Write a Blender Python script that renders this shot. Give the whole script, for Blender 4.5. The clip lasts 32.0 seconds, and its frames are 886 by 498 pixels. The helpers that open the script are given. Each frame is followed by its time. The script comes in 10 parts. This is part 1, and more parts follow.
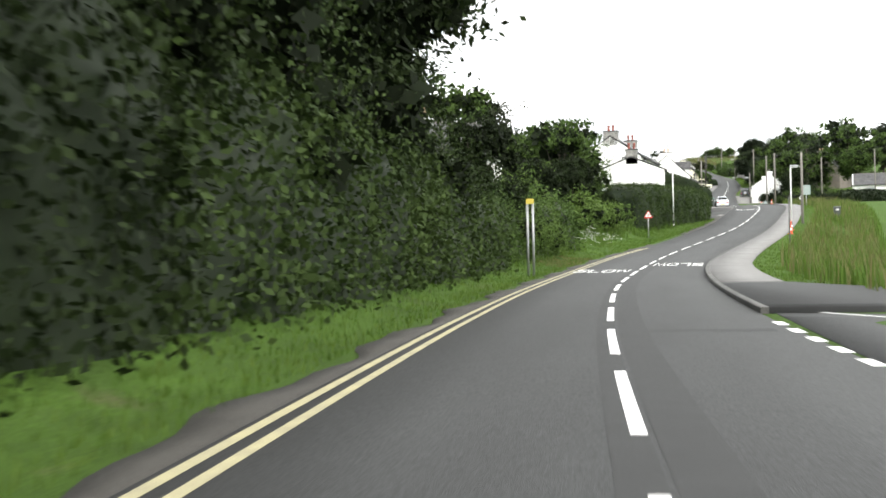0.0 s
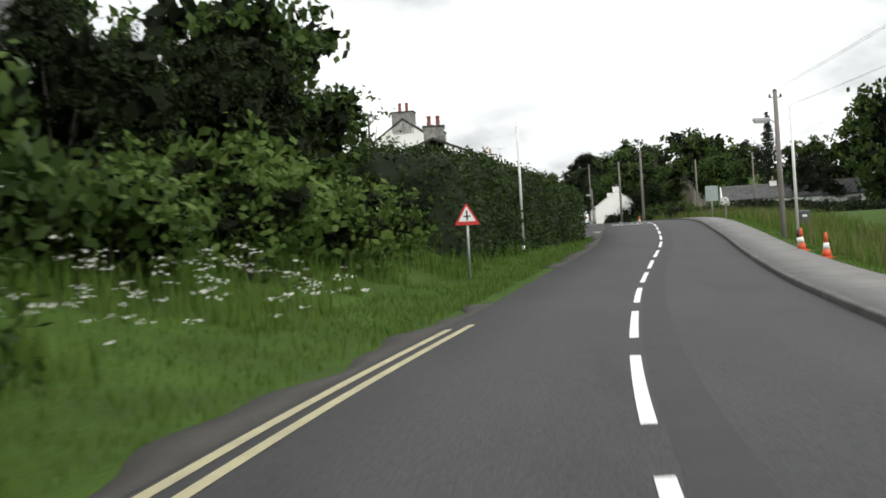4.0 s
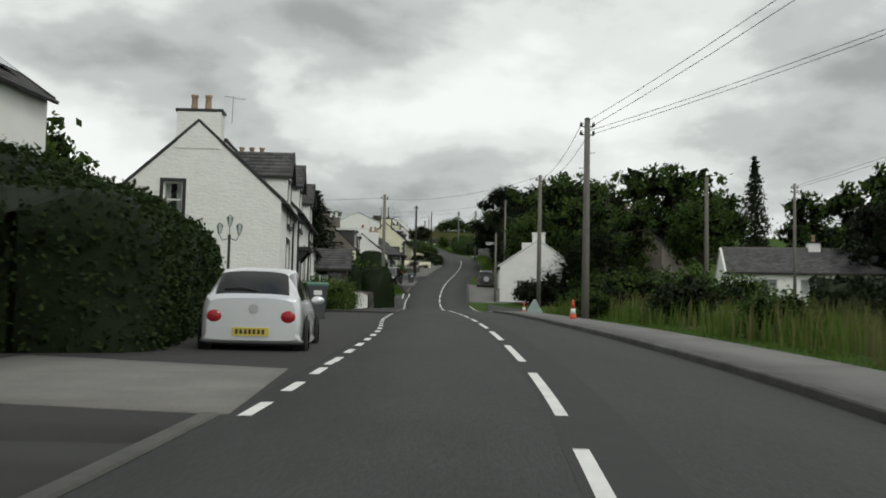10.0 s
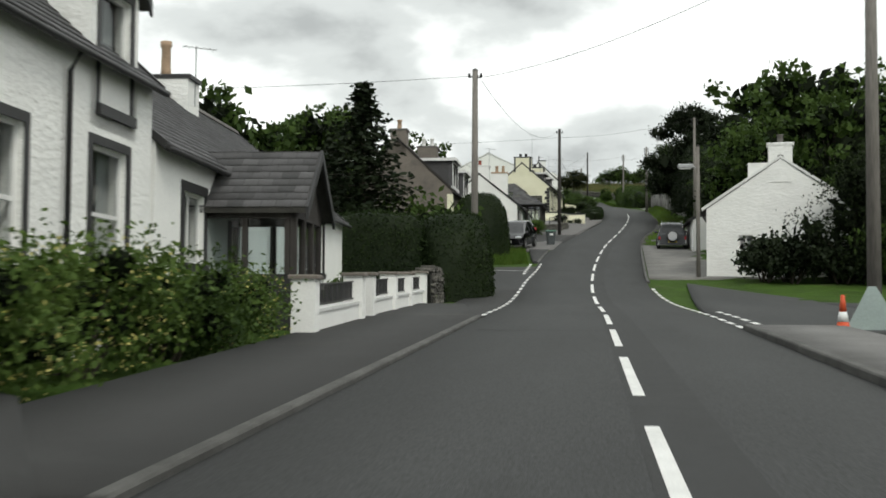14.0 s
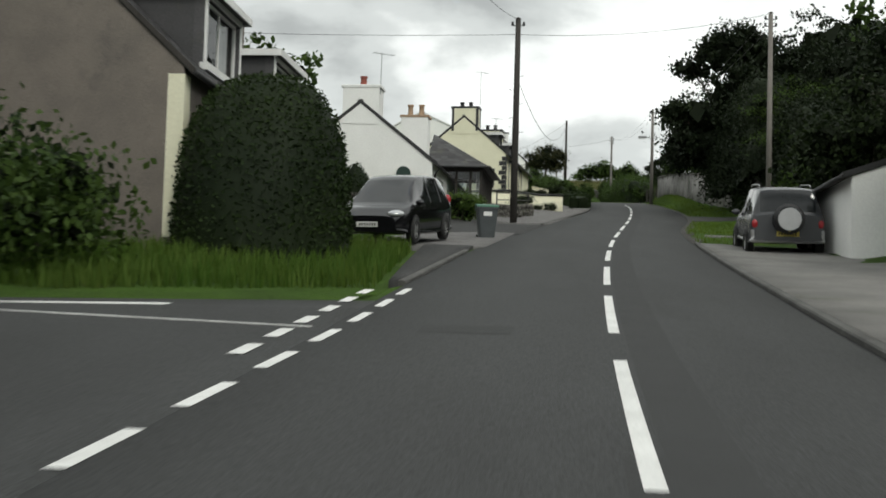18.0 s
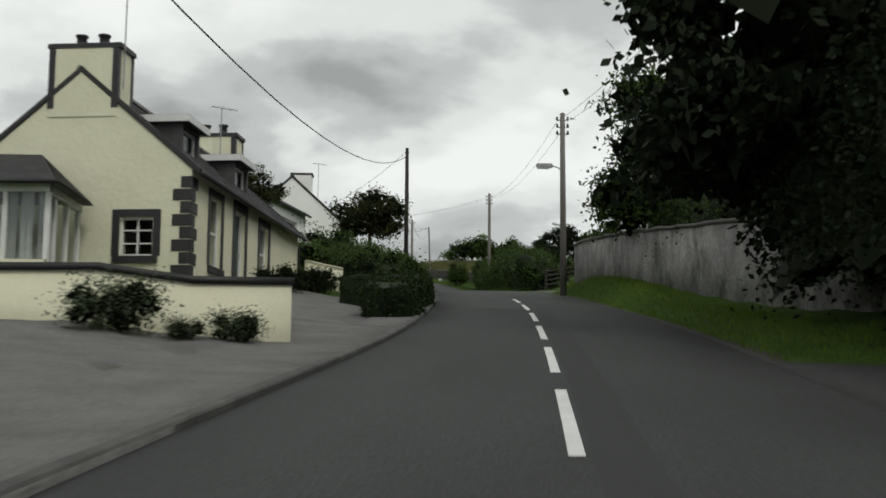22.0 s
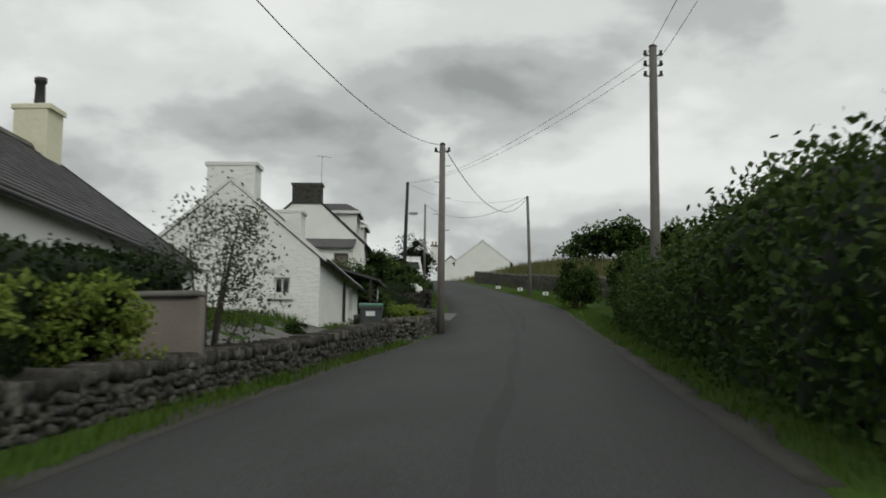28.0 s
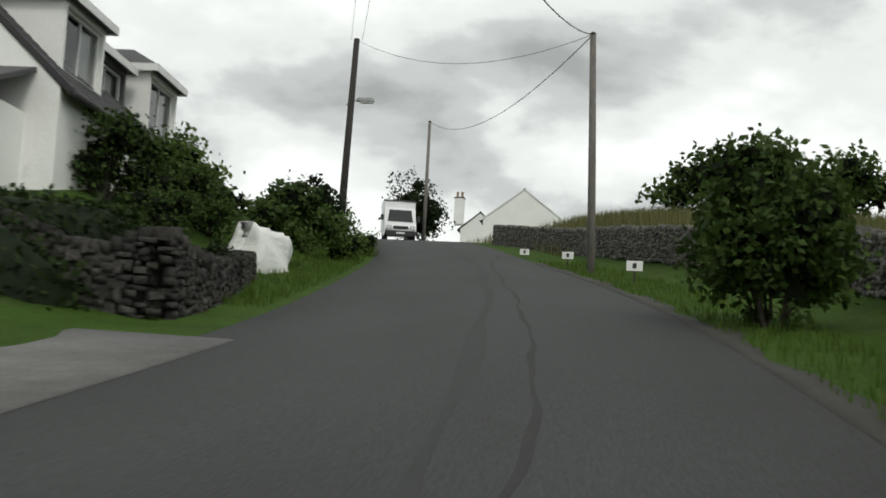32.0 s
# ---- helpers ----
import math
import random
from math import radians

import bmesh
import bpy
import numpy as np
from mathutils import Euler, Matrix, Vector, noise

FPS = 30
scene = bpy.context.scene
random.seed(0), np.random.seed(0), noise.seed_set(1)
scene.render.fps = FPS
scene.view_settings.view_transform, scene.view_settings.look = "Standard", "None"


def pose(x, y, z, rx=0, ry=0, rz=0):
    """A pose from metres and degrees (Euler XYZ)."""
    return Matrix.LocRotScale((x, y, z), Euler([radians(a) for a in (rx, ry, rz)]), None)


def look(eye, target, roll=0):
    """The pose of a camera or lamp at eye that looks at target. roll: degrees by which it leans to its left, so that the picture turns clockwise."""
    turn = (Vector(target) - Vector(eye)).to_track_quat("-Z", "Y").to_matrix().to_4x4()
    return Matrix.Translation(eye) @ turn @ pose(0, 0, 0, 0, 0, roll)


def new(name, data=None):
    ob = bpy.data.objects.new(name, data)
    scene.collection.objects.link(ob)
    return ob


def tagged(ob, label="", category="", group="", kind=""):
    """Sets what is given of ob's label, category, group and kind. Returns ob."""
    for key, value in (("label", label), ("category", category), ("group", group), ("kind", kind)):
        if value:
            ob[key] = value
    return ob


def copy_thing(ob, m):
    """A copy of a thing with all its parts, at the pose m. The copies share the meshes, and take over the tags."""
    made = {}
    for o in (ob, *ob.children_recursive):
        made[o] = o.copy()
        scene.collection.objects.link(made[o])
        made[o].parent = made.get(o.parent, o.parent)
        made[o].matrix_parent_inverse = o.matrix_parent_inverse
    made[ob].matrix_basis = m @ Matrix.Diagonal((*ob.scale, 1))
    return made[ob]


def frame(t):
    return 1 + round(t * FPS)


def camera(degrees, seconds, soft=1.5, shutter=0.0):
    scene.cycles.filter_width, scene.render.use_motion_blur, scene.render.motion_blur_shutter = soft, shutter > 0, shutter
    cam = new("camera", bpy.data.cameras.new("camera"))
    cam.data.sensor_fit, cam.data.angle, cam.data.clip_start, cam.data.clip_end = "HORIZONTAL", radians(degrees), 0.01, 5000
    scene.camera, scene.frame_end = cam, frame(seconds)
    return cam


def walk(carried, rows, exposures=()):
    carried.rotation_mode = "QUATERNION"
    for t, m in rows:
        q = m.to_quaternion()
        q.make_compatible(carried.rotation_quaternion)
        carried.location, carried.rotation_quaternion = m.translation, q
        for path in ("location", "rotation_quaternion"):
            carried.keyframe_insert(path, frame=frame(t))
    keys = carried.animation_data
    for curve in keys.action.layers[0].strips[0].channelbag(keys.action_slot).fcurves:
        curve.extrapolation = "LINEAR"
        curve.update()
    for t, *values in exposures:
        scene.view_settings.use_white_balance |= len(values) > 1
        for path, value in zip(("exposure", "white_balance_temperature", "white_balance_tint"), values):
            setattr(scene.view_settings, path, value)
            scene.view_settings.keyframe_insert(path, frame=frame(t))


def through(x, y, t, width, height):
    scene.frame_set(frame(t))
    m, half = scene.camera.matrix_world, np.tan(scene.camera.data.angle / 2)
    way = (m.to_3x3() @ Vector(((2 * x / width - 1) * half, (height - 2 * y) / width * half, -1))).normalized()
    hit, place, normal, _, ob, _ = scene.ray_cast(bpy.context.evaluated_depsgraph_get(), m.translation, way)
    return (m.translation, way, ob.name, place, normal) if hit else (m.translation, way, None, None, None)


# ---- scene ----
# ---- camera and walk ----
cam = camera(40.0, 32.0, soft=1.7, shutter=0.3)
PATH = [
    (0, (0.018, -0.137, 1.144), (-1.491, 9.747, 1.308), -0.99),
    (0.5, (-0.260, 6.782, 1.272), (-1.692, 16.678, 1.429), -0.97),
    (1, (-0.505, 13.748, 1.401), (-1.844, 23.657, 1.573), -1.51),
    (1.5, (-0.674, 20.746, 1.536), (-1.827, 30.677, 1.729), -1.27),
    (2, (-0.706, 27.787, 1.682), (-1.678, 37.736, 1.946), -1.20),
    (2.5, (-0.576, 34.821, 1.844), (-1.305, 44.790, 2.141), -1.91),
    (3, (-0.271, 41.834, 2.034), (-0.752, 51.817, 2.367), -2.24),
    (3.5, (0.201, 48.774, 2.252), (-0.057, 58.764, 2.640), -2.70),
    (4, (0.810, 55.646, 2.493), (0.794, 65.636, 2.947), -3.00),
    (4.5, (1.515, 62.414, 2.752), (1.667, 72.401, 3.237), -2.19),
    (6.5, (5.976, 87.689, 4.230), (6.767, 97.633, 4.934), 0.39),
    (7, (7.117, 94.154, 4.764), (8.041, 104.082, 5.518), 0.10),
    (7.5, (8.250, 100.568, 5.318), (9.230, 110.487, 6.129), -0.07),
    (8, (9.344, 106.900, 5.892), (10.223, 116.821, 6.782), 0.52),
    (8.5, (10.387, 113.090, 6.470), (11.299, 123.004, 7.405), 1.06),
    (9, (11.373, 119.140, 7.036), (12.201, 129.055, 8.040), 1.95),
    (9.5, (12.275, 125.057, 7.569), (12.981, 134.978, 8.604), 1.88),
    (10, (13.074, 130.911, 8.052), (13.565, 140.863, 8.900), 1.25),
    (10.5, (13.749, 136.725, 8.480), (13.985, 146.700, 9.146), 0.63),
    (11, (14.291, 142.551, 8.863), (14.321, 152.535, 9.441), 0.74),
    (11.5, (14.700, 148.351, 9.209), (14.522, 158.335, 9.743), 1.30),
    (12, (15.002, 154.133, 9.527), (14.610, 164.113, 10.013), 0.88),
    (12.5, (15.225, 159.861, 9.822), (14.683, 169.833, 10.335), 0.53),
    (13, (15.418, 165.535, 10.096), (14.738, 175.497, 10.643), -0.00),
    (13.5, (15.601, 171.120, 10.359), (14.817, 181.075, 10.908), 0.20),
    (14, (15.786, 176.642, 10.610), (14.937, 186.591, 11.143), 0.32),
    (14.5, (15.967, 182.103, 10.854), (15.159, 192.056, 11.382), -0.42),
    (15, (16.147, 187.547, 11.087), (15.339, 197.503, 11.579), 0.32),
    (15.5, (16.315, 192.992, 11.316), (15.530, 202.951, 11.775), -0.06),
    (17.5, (16.849, 215.816, 12.234), (16.161, 225.778, 12.767), 0.42),
    (18, (17.035, 221.793, 12.724), (16.402, 231.755, 13.325), 1.65),
    (18.5, (17.256, 227.780, 13.263), (16.626, 237.719, 14.166), 2.92),
    (19, (17.536, 233.800, 13.856), (16.985, 243.718, 15.012), 0.52),
    (19.5, (17.887, 239.832, 14.493), (17.442, 249.744, 15.738), 0.48),
    (20, (18.324, 245.938, 15.165), (18.045, 255.842, 16.523), 0.34),
    (20.5, (18.855, 252.028, 15.852), (18.748, 261.959, 17.022), 1.94),
    (21, (19.469, 258.052, 16.542), (19.550, 267.976, 17.767), 0.96),
    (21.5, (20.150, 263.958, 17.228), (20.377, 273.875, 18.497), 0.83),
    (22, (20.864, 269.762, 17.907), (21.173, 279.671, 19.215), 0.40),
    (22.5, (21.568, 275.456, 18.581), (21.870, 285.368, 19.868), 0.92),
    (23, (22.237, 281.090, 19.252), (22.463, 291.010, 20.494), 2.17),
    (23.5, (22.840, 286.689, 19.925), (22.941, 296.614, 21.145), 2.84),
    (24, (23.355, 292.298, 20.602), (23.314, 302.221, 21.836), 1.80),
    (24.5, (23.784, 297.890, 21.278), (23.616, 307.810, 22.534), 1.68),
    (25, (24.152, 303.486, 21.954), (23.883, 313.402, 23.222), 2.01),
    (25.5, (24.478, 309.062, 22.623), (24.038, 318.961, 23.968), 0.79),
    (27.5, (24.924, 331.888, 25.192), (24.197, 341.769, 26.544), -0.10),
    (28, (24.907, 337.907, 25.786), (24.073, 347.782, 27.120), 0.62),
    (28.5, (24.879, 343.951, 26.369), (23.838, 353.830, 27.520), 0.35),
    (29, (24.847, 349.993, 26.940), (23.820, 359.890, 27.936), 0.01),
    (29.5, (24.816, 355.994, 27.499), (23.803, 365.894, 28.489), 0.12),
    (30, (24.778, 361.965, 28.052), (23.747, 371.865, 29.020), 0.04),
    (30.5, (24.723, 367.862, 28.603), (23.651, 377.757, 29.577), 0.14),
    (31, (24.637, 373.690, 29.158), (23.472, 383.572, 30.152), 1.10),
    (31.5, (24.520, 379.462, 29.719), (23.262, 389.326, 30.781), 1.77),
    (32, (24.385, 385.234, 30.284), (23.042, 395.082, 31.383), 3.07),
]
walk(cam, [(t, look(eye, target, roll)) for t, eye, target, roll in PATH],
     exposures=[(0.0, 1.7, 6500, 10), (1.0, 1.55, 6500, 10), (2.0, 1.35, 6500, 10), (3.0, 0.95, 6500, 10), (4.5, 0.6, 6500, 10), (6.5, 0.05, 6500, 6), (9.0, -0.3, 6500, 6), (10.5, -0.08, 6500, 6), (12.0, 0.13, 6500, 6), (15.0, 0.35, 6500, 6), (18.0, 0.2, 6500, 6), (19.0, -0.05, 6500, 6), (20.0, -0.28, 6500, 6), (21.0, -0.16, 6500, 6), (22.0, -0.24, 6500, 6), (23.0, -0.2, 6500, 6), (24.0, -0.09, 6500, 6), (25.5, -0.06, 6500, 6), (27.0, -0.3, 6500, 6), (28.0, -0.4, 6500, 6), (29.0, -0.22, 6500, 6), (30.0, -0.04, 6500, 6), (32.0, -0.04, 6500, 6)])

# ---- sky and sun: a bright, broken overcast ----
SUN_EL, SUN_AZ = radians(46), radians(150)


def make_world():
    w = bpy.data.worlds.new("sky")
    scene.world = w
    w.use_nodes = True
    nt = w.node_tree
    nt.nodes.clear()
    N = nt.nodes.new
    L = nt.links.new
    out = N("ShaderNodeOutputWorld")
    bg = N("ShaderNodeBackground")
    bg.inputs["Strength"].default_value = 0.1
    sky = N("ShaderNodeTexSky")
    sky.sky_type = "NISHITA"
    sky.sun_disc = False
    sky.sun_elevation, sky.sun_rotation = SUN_EL, SUN_AZ
    tc = N("ShaderNodeTexCoord")
    sep = N("ShaderNodeSeparateXYZ")
    L(tc.outputs["Generated"], sep.inputs[0])
    lift = N("ShaderNodeMath")
    lift.operation = "MAXIMUM"
    lift.inputs[1].default_value = 0.0
    L(sep.outputs["Z"], lift.inputs[0])
    add = N("ShaderNodeMath")
    add.inputs[1].default_value = 0.4
    L(lift.outputs[0], add.inputs[0])
    div = N("ShaderNodeVectorMath")
    div.operation = "DIVIDE"
    comb = N("ShaderNodeCombineXYZ")
    for k in range(3):
        L(add.outputs[0], comb.inputs[k])
    L(tc.outputs["Generated"], div.inputs[0])
    L(comb.outputs[0], div.inputs[1])
    big = N("ShaderNodeTexNoise")
    big.inputs["Scale"].default_value = 2.5
    big.inputs["Detail"].default_value = 12
    big.inputs["Roughness"].default_value = 0.5
    big.inputs["Distortion"].default_value = 0.1
    L(div.outputs[0], big.inputs["Vector"])
    shade = N("ShaderNodeValToRGB")
    shade.color_ramp.interpolation = "EASE"
    e = shade.color_ramp.elements
    e[0].position, e[0].color = 0.4, (10.6, 10.7, 10.6, 1)
    e[1].position, e[1].color = 0.66, (4.1, 4.25, 4.3, 1)
    m = shade.color_ramp.elements.new(0.49)
    m.color = (8.9, 9.05, 9.0, 1)
    m = shade.color_ramp.elements.new(0.565)
    m.color = (6.2, 6.4, 6.4, 1)
    L(big.outputs["Fac"], shade.inputs[0])
    gap = N("ShaderNodeTexNoise")
    gap.inputs["Scale"].default_value = 1.9
    gap.inputs["Detail"].default_value = 6
    L(div.outputs[0], gap.inputs["Vector"])
    cover = N("ShaderNodeMapRange")
    cover.inputs["From Min"].default_value = 0.27
    cover.inputs["From Max"].default_value = 0.36
    L(gap.outputs["Fac"], cover.inputs["Value"])
    tint = N("ShaderNodeMixRGB")
    tint.blend_type = "MULTIPLY"
    tint.inputs[0].default_value = 1.0
    tint.inputs[2].default_value = (2.0, 2.0, 2.0, 1)
    L(sky.outputs[0], tint.inputs[1])
    mix = N("ShaderNodeMixRGB")
    L(cover.outputs[0], mix.inputs[0])
    L(tint.outputs[0], mix.inputs[1])
    L(shade.outputs[0], mix.inputs[2])
    L(mix.outputs[0], bg.inputs["Color"])
    L(bg.outputs[0], out.inputs[0])


make_world()
sun_data = bpy.data.lights.new("sun", "SUN")
sun_data.energy, sun_data.angle, sun_data.color = 1.1, radians(14), (1.0, 0.96, 0.9)
sun = new("sun", sun_data)
sun.matrix_world = look((0, 0, 60), (math.sin(SUN_AZ) * -30 * math.cos(SUN_EL), math.cos(SUN_AZ) * -30 * math.cos(SUN_EL), 60 - 30 * math.sin(SUN_EL)))


# ---- materials ----
def material(name, base, rough=0.8, other=None, scale=3.0, amount=0.5, fine=40.0, fine_amount=0.25, bump=0.2, bump_scale=30.0,
             metal=0.0, island=0.0, per_object=0.0, stretch=(1, 1, 1), spec=0.4, dist=0.02, dirt=None, dirt_at=0.6):
    """A surface whose colour varies at a broad and at a fine scale, in metres of the world, with fine relief."""
    m = bpy.data.materials.new(name)
    m.use_nodes = True
    nt = m.node_tree
    N, L = nt.nodes.new, nt.links.new
    b = nt.nodes["Principled BSDF"]
    b.inputs["Roughness"].default_value = rough
    b.inputs["Metallic"].default_value = metal
    b.inputs["Specular IOR Level"].default_value = spec
    geo = N("ShaderNodeNewGeometry")
    mp = N("ShaderNodeMapping")
    mp.inputs["Scale"].default_value = stretch
    L(geo.outputs["Position"], mp.inputs["Vector"])
    n1 = N("ShaderNodeTexNoise")
    n1.inputs["Scale"].default_value = scale
    n1.inputs["Detail"].default_value = 5
    L(mp.outputs[0], n1.inputs["Vector"])
    n2 = N("ShaderNodeTexNoise")
    n2.inputs["Scale"].default_value = fine
    n2.inputs["Detail"].default_value = 3
    L(mp.outputs[0], n2.inputs["Vector"])
    r1 = N("ShaderNodeMapRange")
    r1.inputs["From Min"].default_value, r1.inputs["From Max"].default_value = 0.32, 0.68
    L(n1.outputs["Fac"], r1.inputs["Value"])
    c1 = N("ShaderNodeMixRGB")
    other = other or tuple(v * 0.7 for v in base)
    c1.inputs[1].default_value, c1.inputs[2].default_value = (*base, 1), (*other, 1)
    s1 = N("ShaderNodeMath")
    s1.operation = "MULTIPLY"
    s1.inputs[1].default_value = amount
    L(r1.outputs[0], s1.inputs[0])
    L(s1.outputs[0], c1.inputs[0])
    last = c1.outputs[0]
    if dirt:
        n3 = N("ShaderNodeTexNoise")
        n3.inputs["Scale"].default_value = scale * 0.45
        n3.inputs["Detail"].default_value = 8
        n3.inputs["Roughness"].default_value = 0.65
        L(mp.outputs[0], n3.inputs["Vector"])
        r3 = N("ShaderNodeMapRange")
        r3.inputs["From Min"].default_value, r3.inputs["From Max"].default_value = dirt_at, dirt_at + 0.12
        L(n3.outputs["Fac"], r3.inputs["Value"])
        c3 = N("ShaderNodeMixRGB")
        c3.inputs[2].default_value = (*dirt, 1)
        L(r3.outputs[0], c3.inputs[0])
        L(last, c3.inputs[1])
        last = c3.outputs[0]
    bright = N("ShaderNodeMapRange")
    bright.inputs["From Min"].default_value, bright.inputs["From Max"].default_value = 0.25, 0.75
    bright.inputs["To Min"].default_value, bright.inputs["To Max"].default_value = 1 - fine_amount, 1 + fine_amount
    L(n2.outputs["Fac"], bright.inputs["Value"])
    factor = bright.outputs[0]
    for value, node, socket in ((island, "ShaderNodeNewGeometry", "Random Per Island"), (per_object, "ShaderNodeObjectInfo", "Random")):
        if value:
            src = N(node)
            rr = N("ShaderNodeMapRange")
            rr.inputs["To Min"].default_value, rr.inputs["To Max"].default_value = 1 - value, 1 + value
            L(src.outputs[socket], rr.inputs["Value"])
            mm = N("ShaderNodeMath")
            mm.operation = "MULTIPLY"
            L(factor, mm.inputs[0])
            L(rr.outputs[0], mm.inputs[1])
            factor = mm.outputs[0]
    hsv = N("ShaderNodeHueSaturation")
    L(factor, hsv.inputs["Value"])
    L(last, hsv.inputs["Color"])
    L(hsv.outputs[0], b.inputs["Base Color"])
    if bump:
        n4 = N("ShaderNodeTexNoise")
        n4.inputs["Scale"].default_value = bump_scale
        n4.inputs["Detail"].default_value = 4
        L(mp.outputs[0], n4.inputs["Vector"])
        bp = N("ShaderNodeBump")
        bp.inputs["Strength"].default_value = bump
        bp.inputs["Distance"].default_value = dist
        L(n4.outputs["Fac"], bp.inputs["Height"])
        L(bp.outputs[0], b.inputs["Normal"])
    return m


def leaf_material(name, base, other, rough=0.65, through=0.25):
    """Leaves: each leaf has its own tone, and some light passes through."""
    m = bpy.data.materials.new(name)
    m.use_nodes = True
    nt = m.node_tree
    N, L = nt.nodes.new, nt.links.new
    b = nt.nodes["Principled BSDF"]
    b.inputs["Roughness"].default_value = rough
    b.inputs["Specular IOR Level"].default_value = 0.12
    geo = N("ShaderNodeNewGeometry")
    n1 = N("ShaderNodeTexNoise")
    n1.inputs["Scale"].default_value = 0.55
    n1.inputs["Detail"].default_value = 4
    L(geo.outputs["Position"], n1.inputs["Vector"])
    mul = N("ShaderNodeMath")
    mul.operation = "MULTIPLY_ADD"
    mul.inputs[1].default_value = 0.6
    L(geo.outputs["Random Per Island"], mul.inputs[0])
    rng = N("ShaderNodeMapRange")
    rng.inputs["From Min"].default_value, rng.inputs["From Max"].default_value = 0.35, 0.65
    rng.inputs["To Min"].default_value, rng.inputs["To Max"].default_value = 0.0, 0.45
    L(n1.outputs["Fac"], rng.inputs["Value"])
    L(rng.outputs[0], mul.inputs[2])
    c = N("ShaderNodeMixRGB")
    c.inputs[1].default_value, c.inputs[2].default_value = (*base, 1), (*other, 1)
    L(mul.outputs[0], c.inputs[0])
    L(c.outputs[0], b.inputs["Base Color"])
    tr = N("ShaderNodeBsdfTranslucent")
    L(c.outputs[0], tr.inputs["Color"])
    ms = N("ShaderNodeMixShader")
    ms.inputs[0].default_value = through
    L(b.outputs[0], ms.inputs[1])
    L(tr.outputs[0], ms.inputs[2])
    L(ms.outputs[0], nt.nodes["Material Output"].inputs["Surface"])
    return m


def glass_material(name, tint=(0.9, 0.95, 0.95), rough=0.02):
    m = bpy.data.materials.new(name)
    m.use_nodes = True
    nt = m.node_tree
    N, L = nt.nodes.new, nt.links.new
    nt.nodes.remove(nt.nodes["Principled BSDF"])
    fr = N("ShaderNodeFresnel")
    fr.inputs["IOR"].default_value = 1.6
    clear = N("ShaderNodeBsdfTransparent")
    clear.inputs[0].default_value = (*tint, 1)
    shiny = N("ShaderNodeBsdfGlossy")
    shiny.inputs["Roughness"].default_value = rough
    ms = N("ShaderNodeMixShader")
    L(fr.outputs[0], ms.inputs[0])
    L(clear.outputs[0], ms.inputs[1])
    L(shiny.outputs[0], ms.inputs[2])
    L(ms.outputs[0], nt.nodes["Material Output"].inputs["Surface"])
    return m


M = {}
M["asphalt"] = material("asphalt", (0.037, 0.0385, 0.038), 0.88, (0.028, 0.029, 0.0285), 0.8, 0.9, 55, 0.5, 0.5, 110, dist=0.008, stretch=(1, 0.22, 1), dirt=(0.024, 0.0245, 0.0235), dirt_at=0.57)
M["tarmac"] = material("tarmac", (0.032, 0.032, 0.031), 0.88, (0.025, 0.025, 0.024), 0.9, 0.8, 80, 0.35, 0.4, 120, dist=0.008, dirt=(0.045, 0.043, 0.038), dirt_at=0.6)
M["patch"] = material("patch", (0.03, 0.031, 0.0305), 0.9, (0.024, 0.0245, 0.024), 2.0, 0.8, 90, 0.3, 0.3, 120, dist=0.006)
M["tar"] = material("tar", (0.03, 0.03, 0.0295), 0.95, (0.036, 0.036, 0.035), 2.0, 0.6, 60, 0.2, 0.2, 80, spec=0.3)
M["footway"] = material("footway", (0.17, 0.165, 0.16), 0.9, (0.12, 0.118, 0.112), 0.8, 0.9, 60, 0.3, 0.3, 70, dirt=(0.09, 0.088, 0.08), dirt_at=0.6)
M["gravel"] = material("gravel", (0.165, 0.16, 0.155), 0.95, (0.1, 0.097, 0.093), 1.2, 0.8, 35, 0.45, 0.7, 45, dist=0.03, dirt=(0.1, 0.105, 0.075), dirt_at=0.62)
M["concrete"] = material("concrete", (0.19, 0.183, 0.17), 0.9, (0.13, 0.126, 0.118), 1.0, 0.9, 40, 0.25, 0.25, 40, dirt=(0.12, 0.12, 0.1), dirt_at=0.6)
M["kerb"] = material("kerb", (0.1, 0.098, 0.092), 0.9, (0.055, 0.054, 0.05), 1.5, 0.9, 40, 0.3, 0.3, 50, per_object=0.15)
M["paint"] = material("paint", (0.72, 0.72, 0.7), 0.7, (0.55, 0.55, 0.53), 2.5, 0.7, 60, 0.18, 0.2, 120, dist=0.004, dirt=(0.3, 0.3, 0.29), dirt_at=0.64)
M["old_paint"] = material("old_paint", (0.46, 0.46, 0.45), 0.75, (0.28, 0.28, 0.27), 3.0, 0.9, 50, 0.35, 0.2, 120, dist=0.004)
M["yellow_paint"] = material("yellow_paint", (0.38, 0.345, 0.2), 0.75, (0.26, 0.24, 0.16), 2.5, 0.8, 60, 0.2, 0.2, 120, dist=0.004, dirt=(0.2, 0.19, 0.15), dirt_at=0.63)
M["grass"] = material("grass", (0.052, 0.098, 0.015), 0.95, (0.034, 0.062, 0.012), 0.9, 0.9, 25, 0.45, 0.9, 30, dist=0.05, spec=0.1, dirt=(0.075, 0.075, 0.035), dirt_at=0.6)
M["blade"] = leaf_material("blade", (0.045, 0.1, 0.012), (0.095, 0.14, 0.026), 0.7, 0.3)
M["mown_blade"] = leaf_material("mown_blade", (0.07, 0.135, 0.014), (0.13, 0.18, 0.03), 0.7, 0.3)
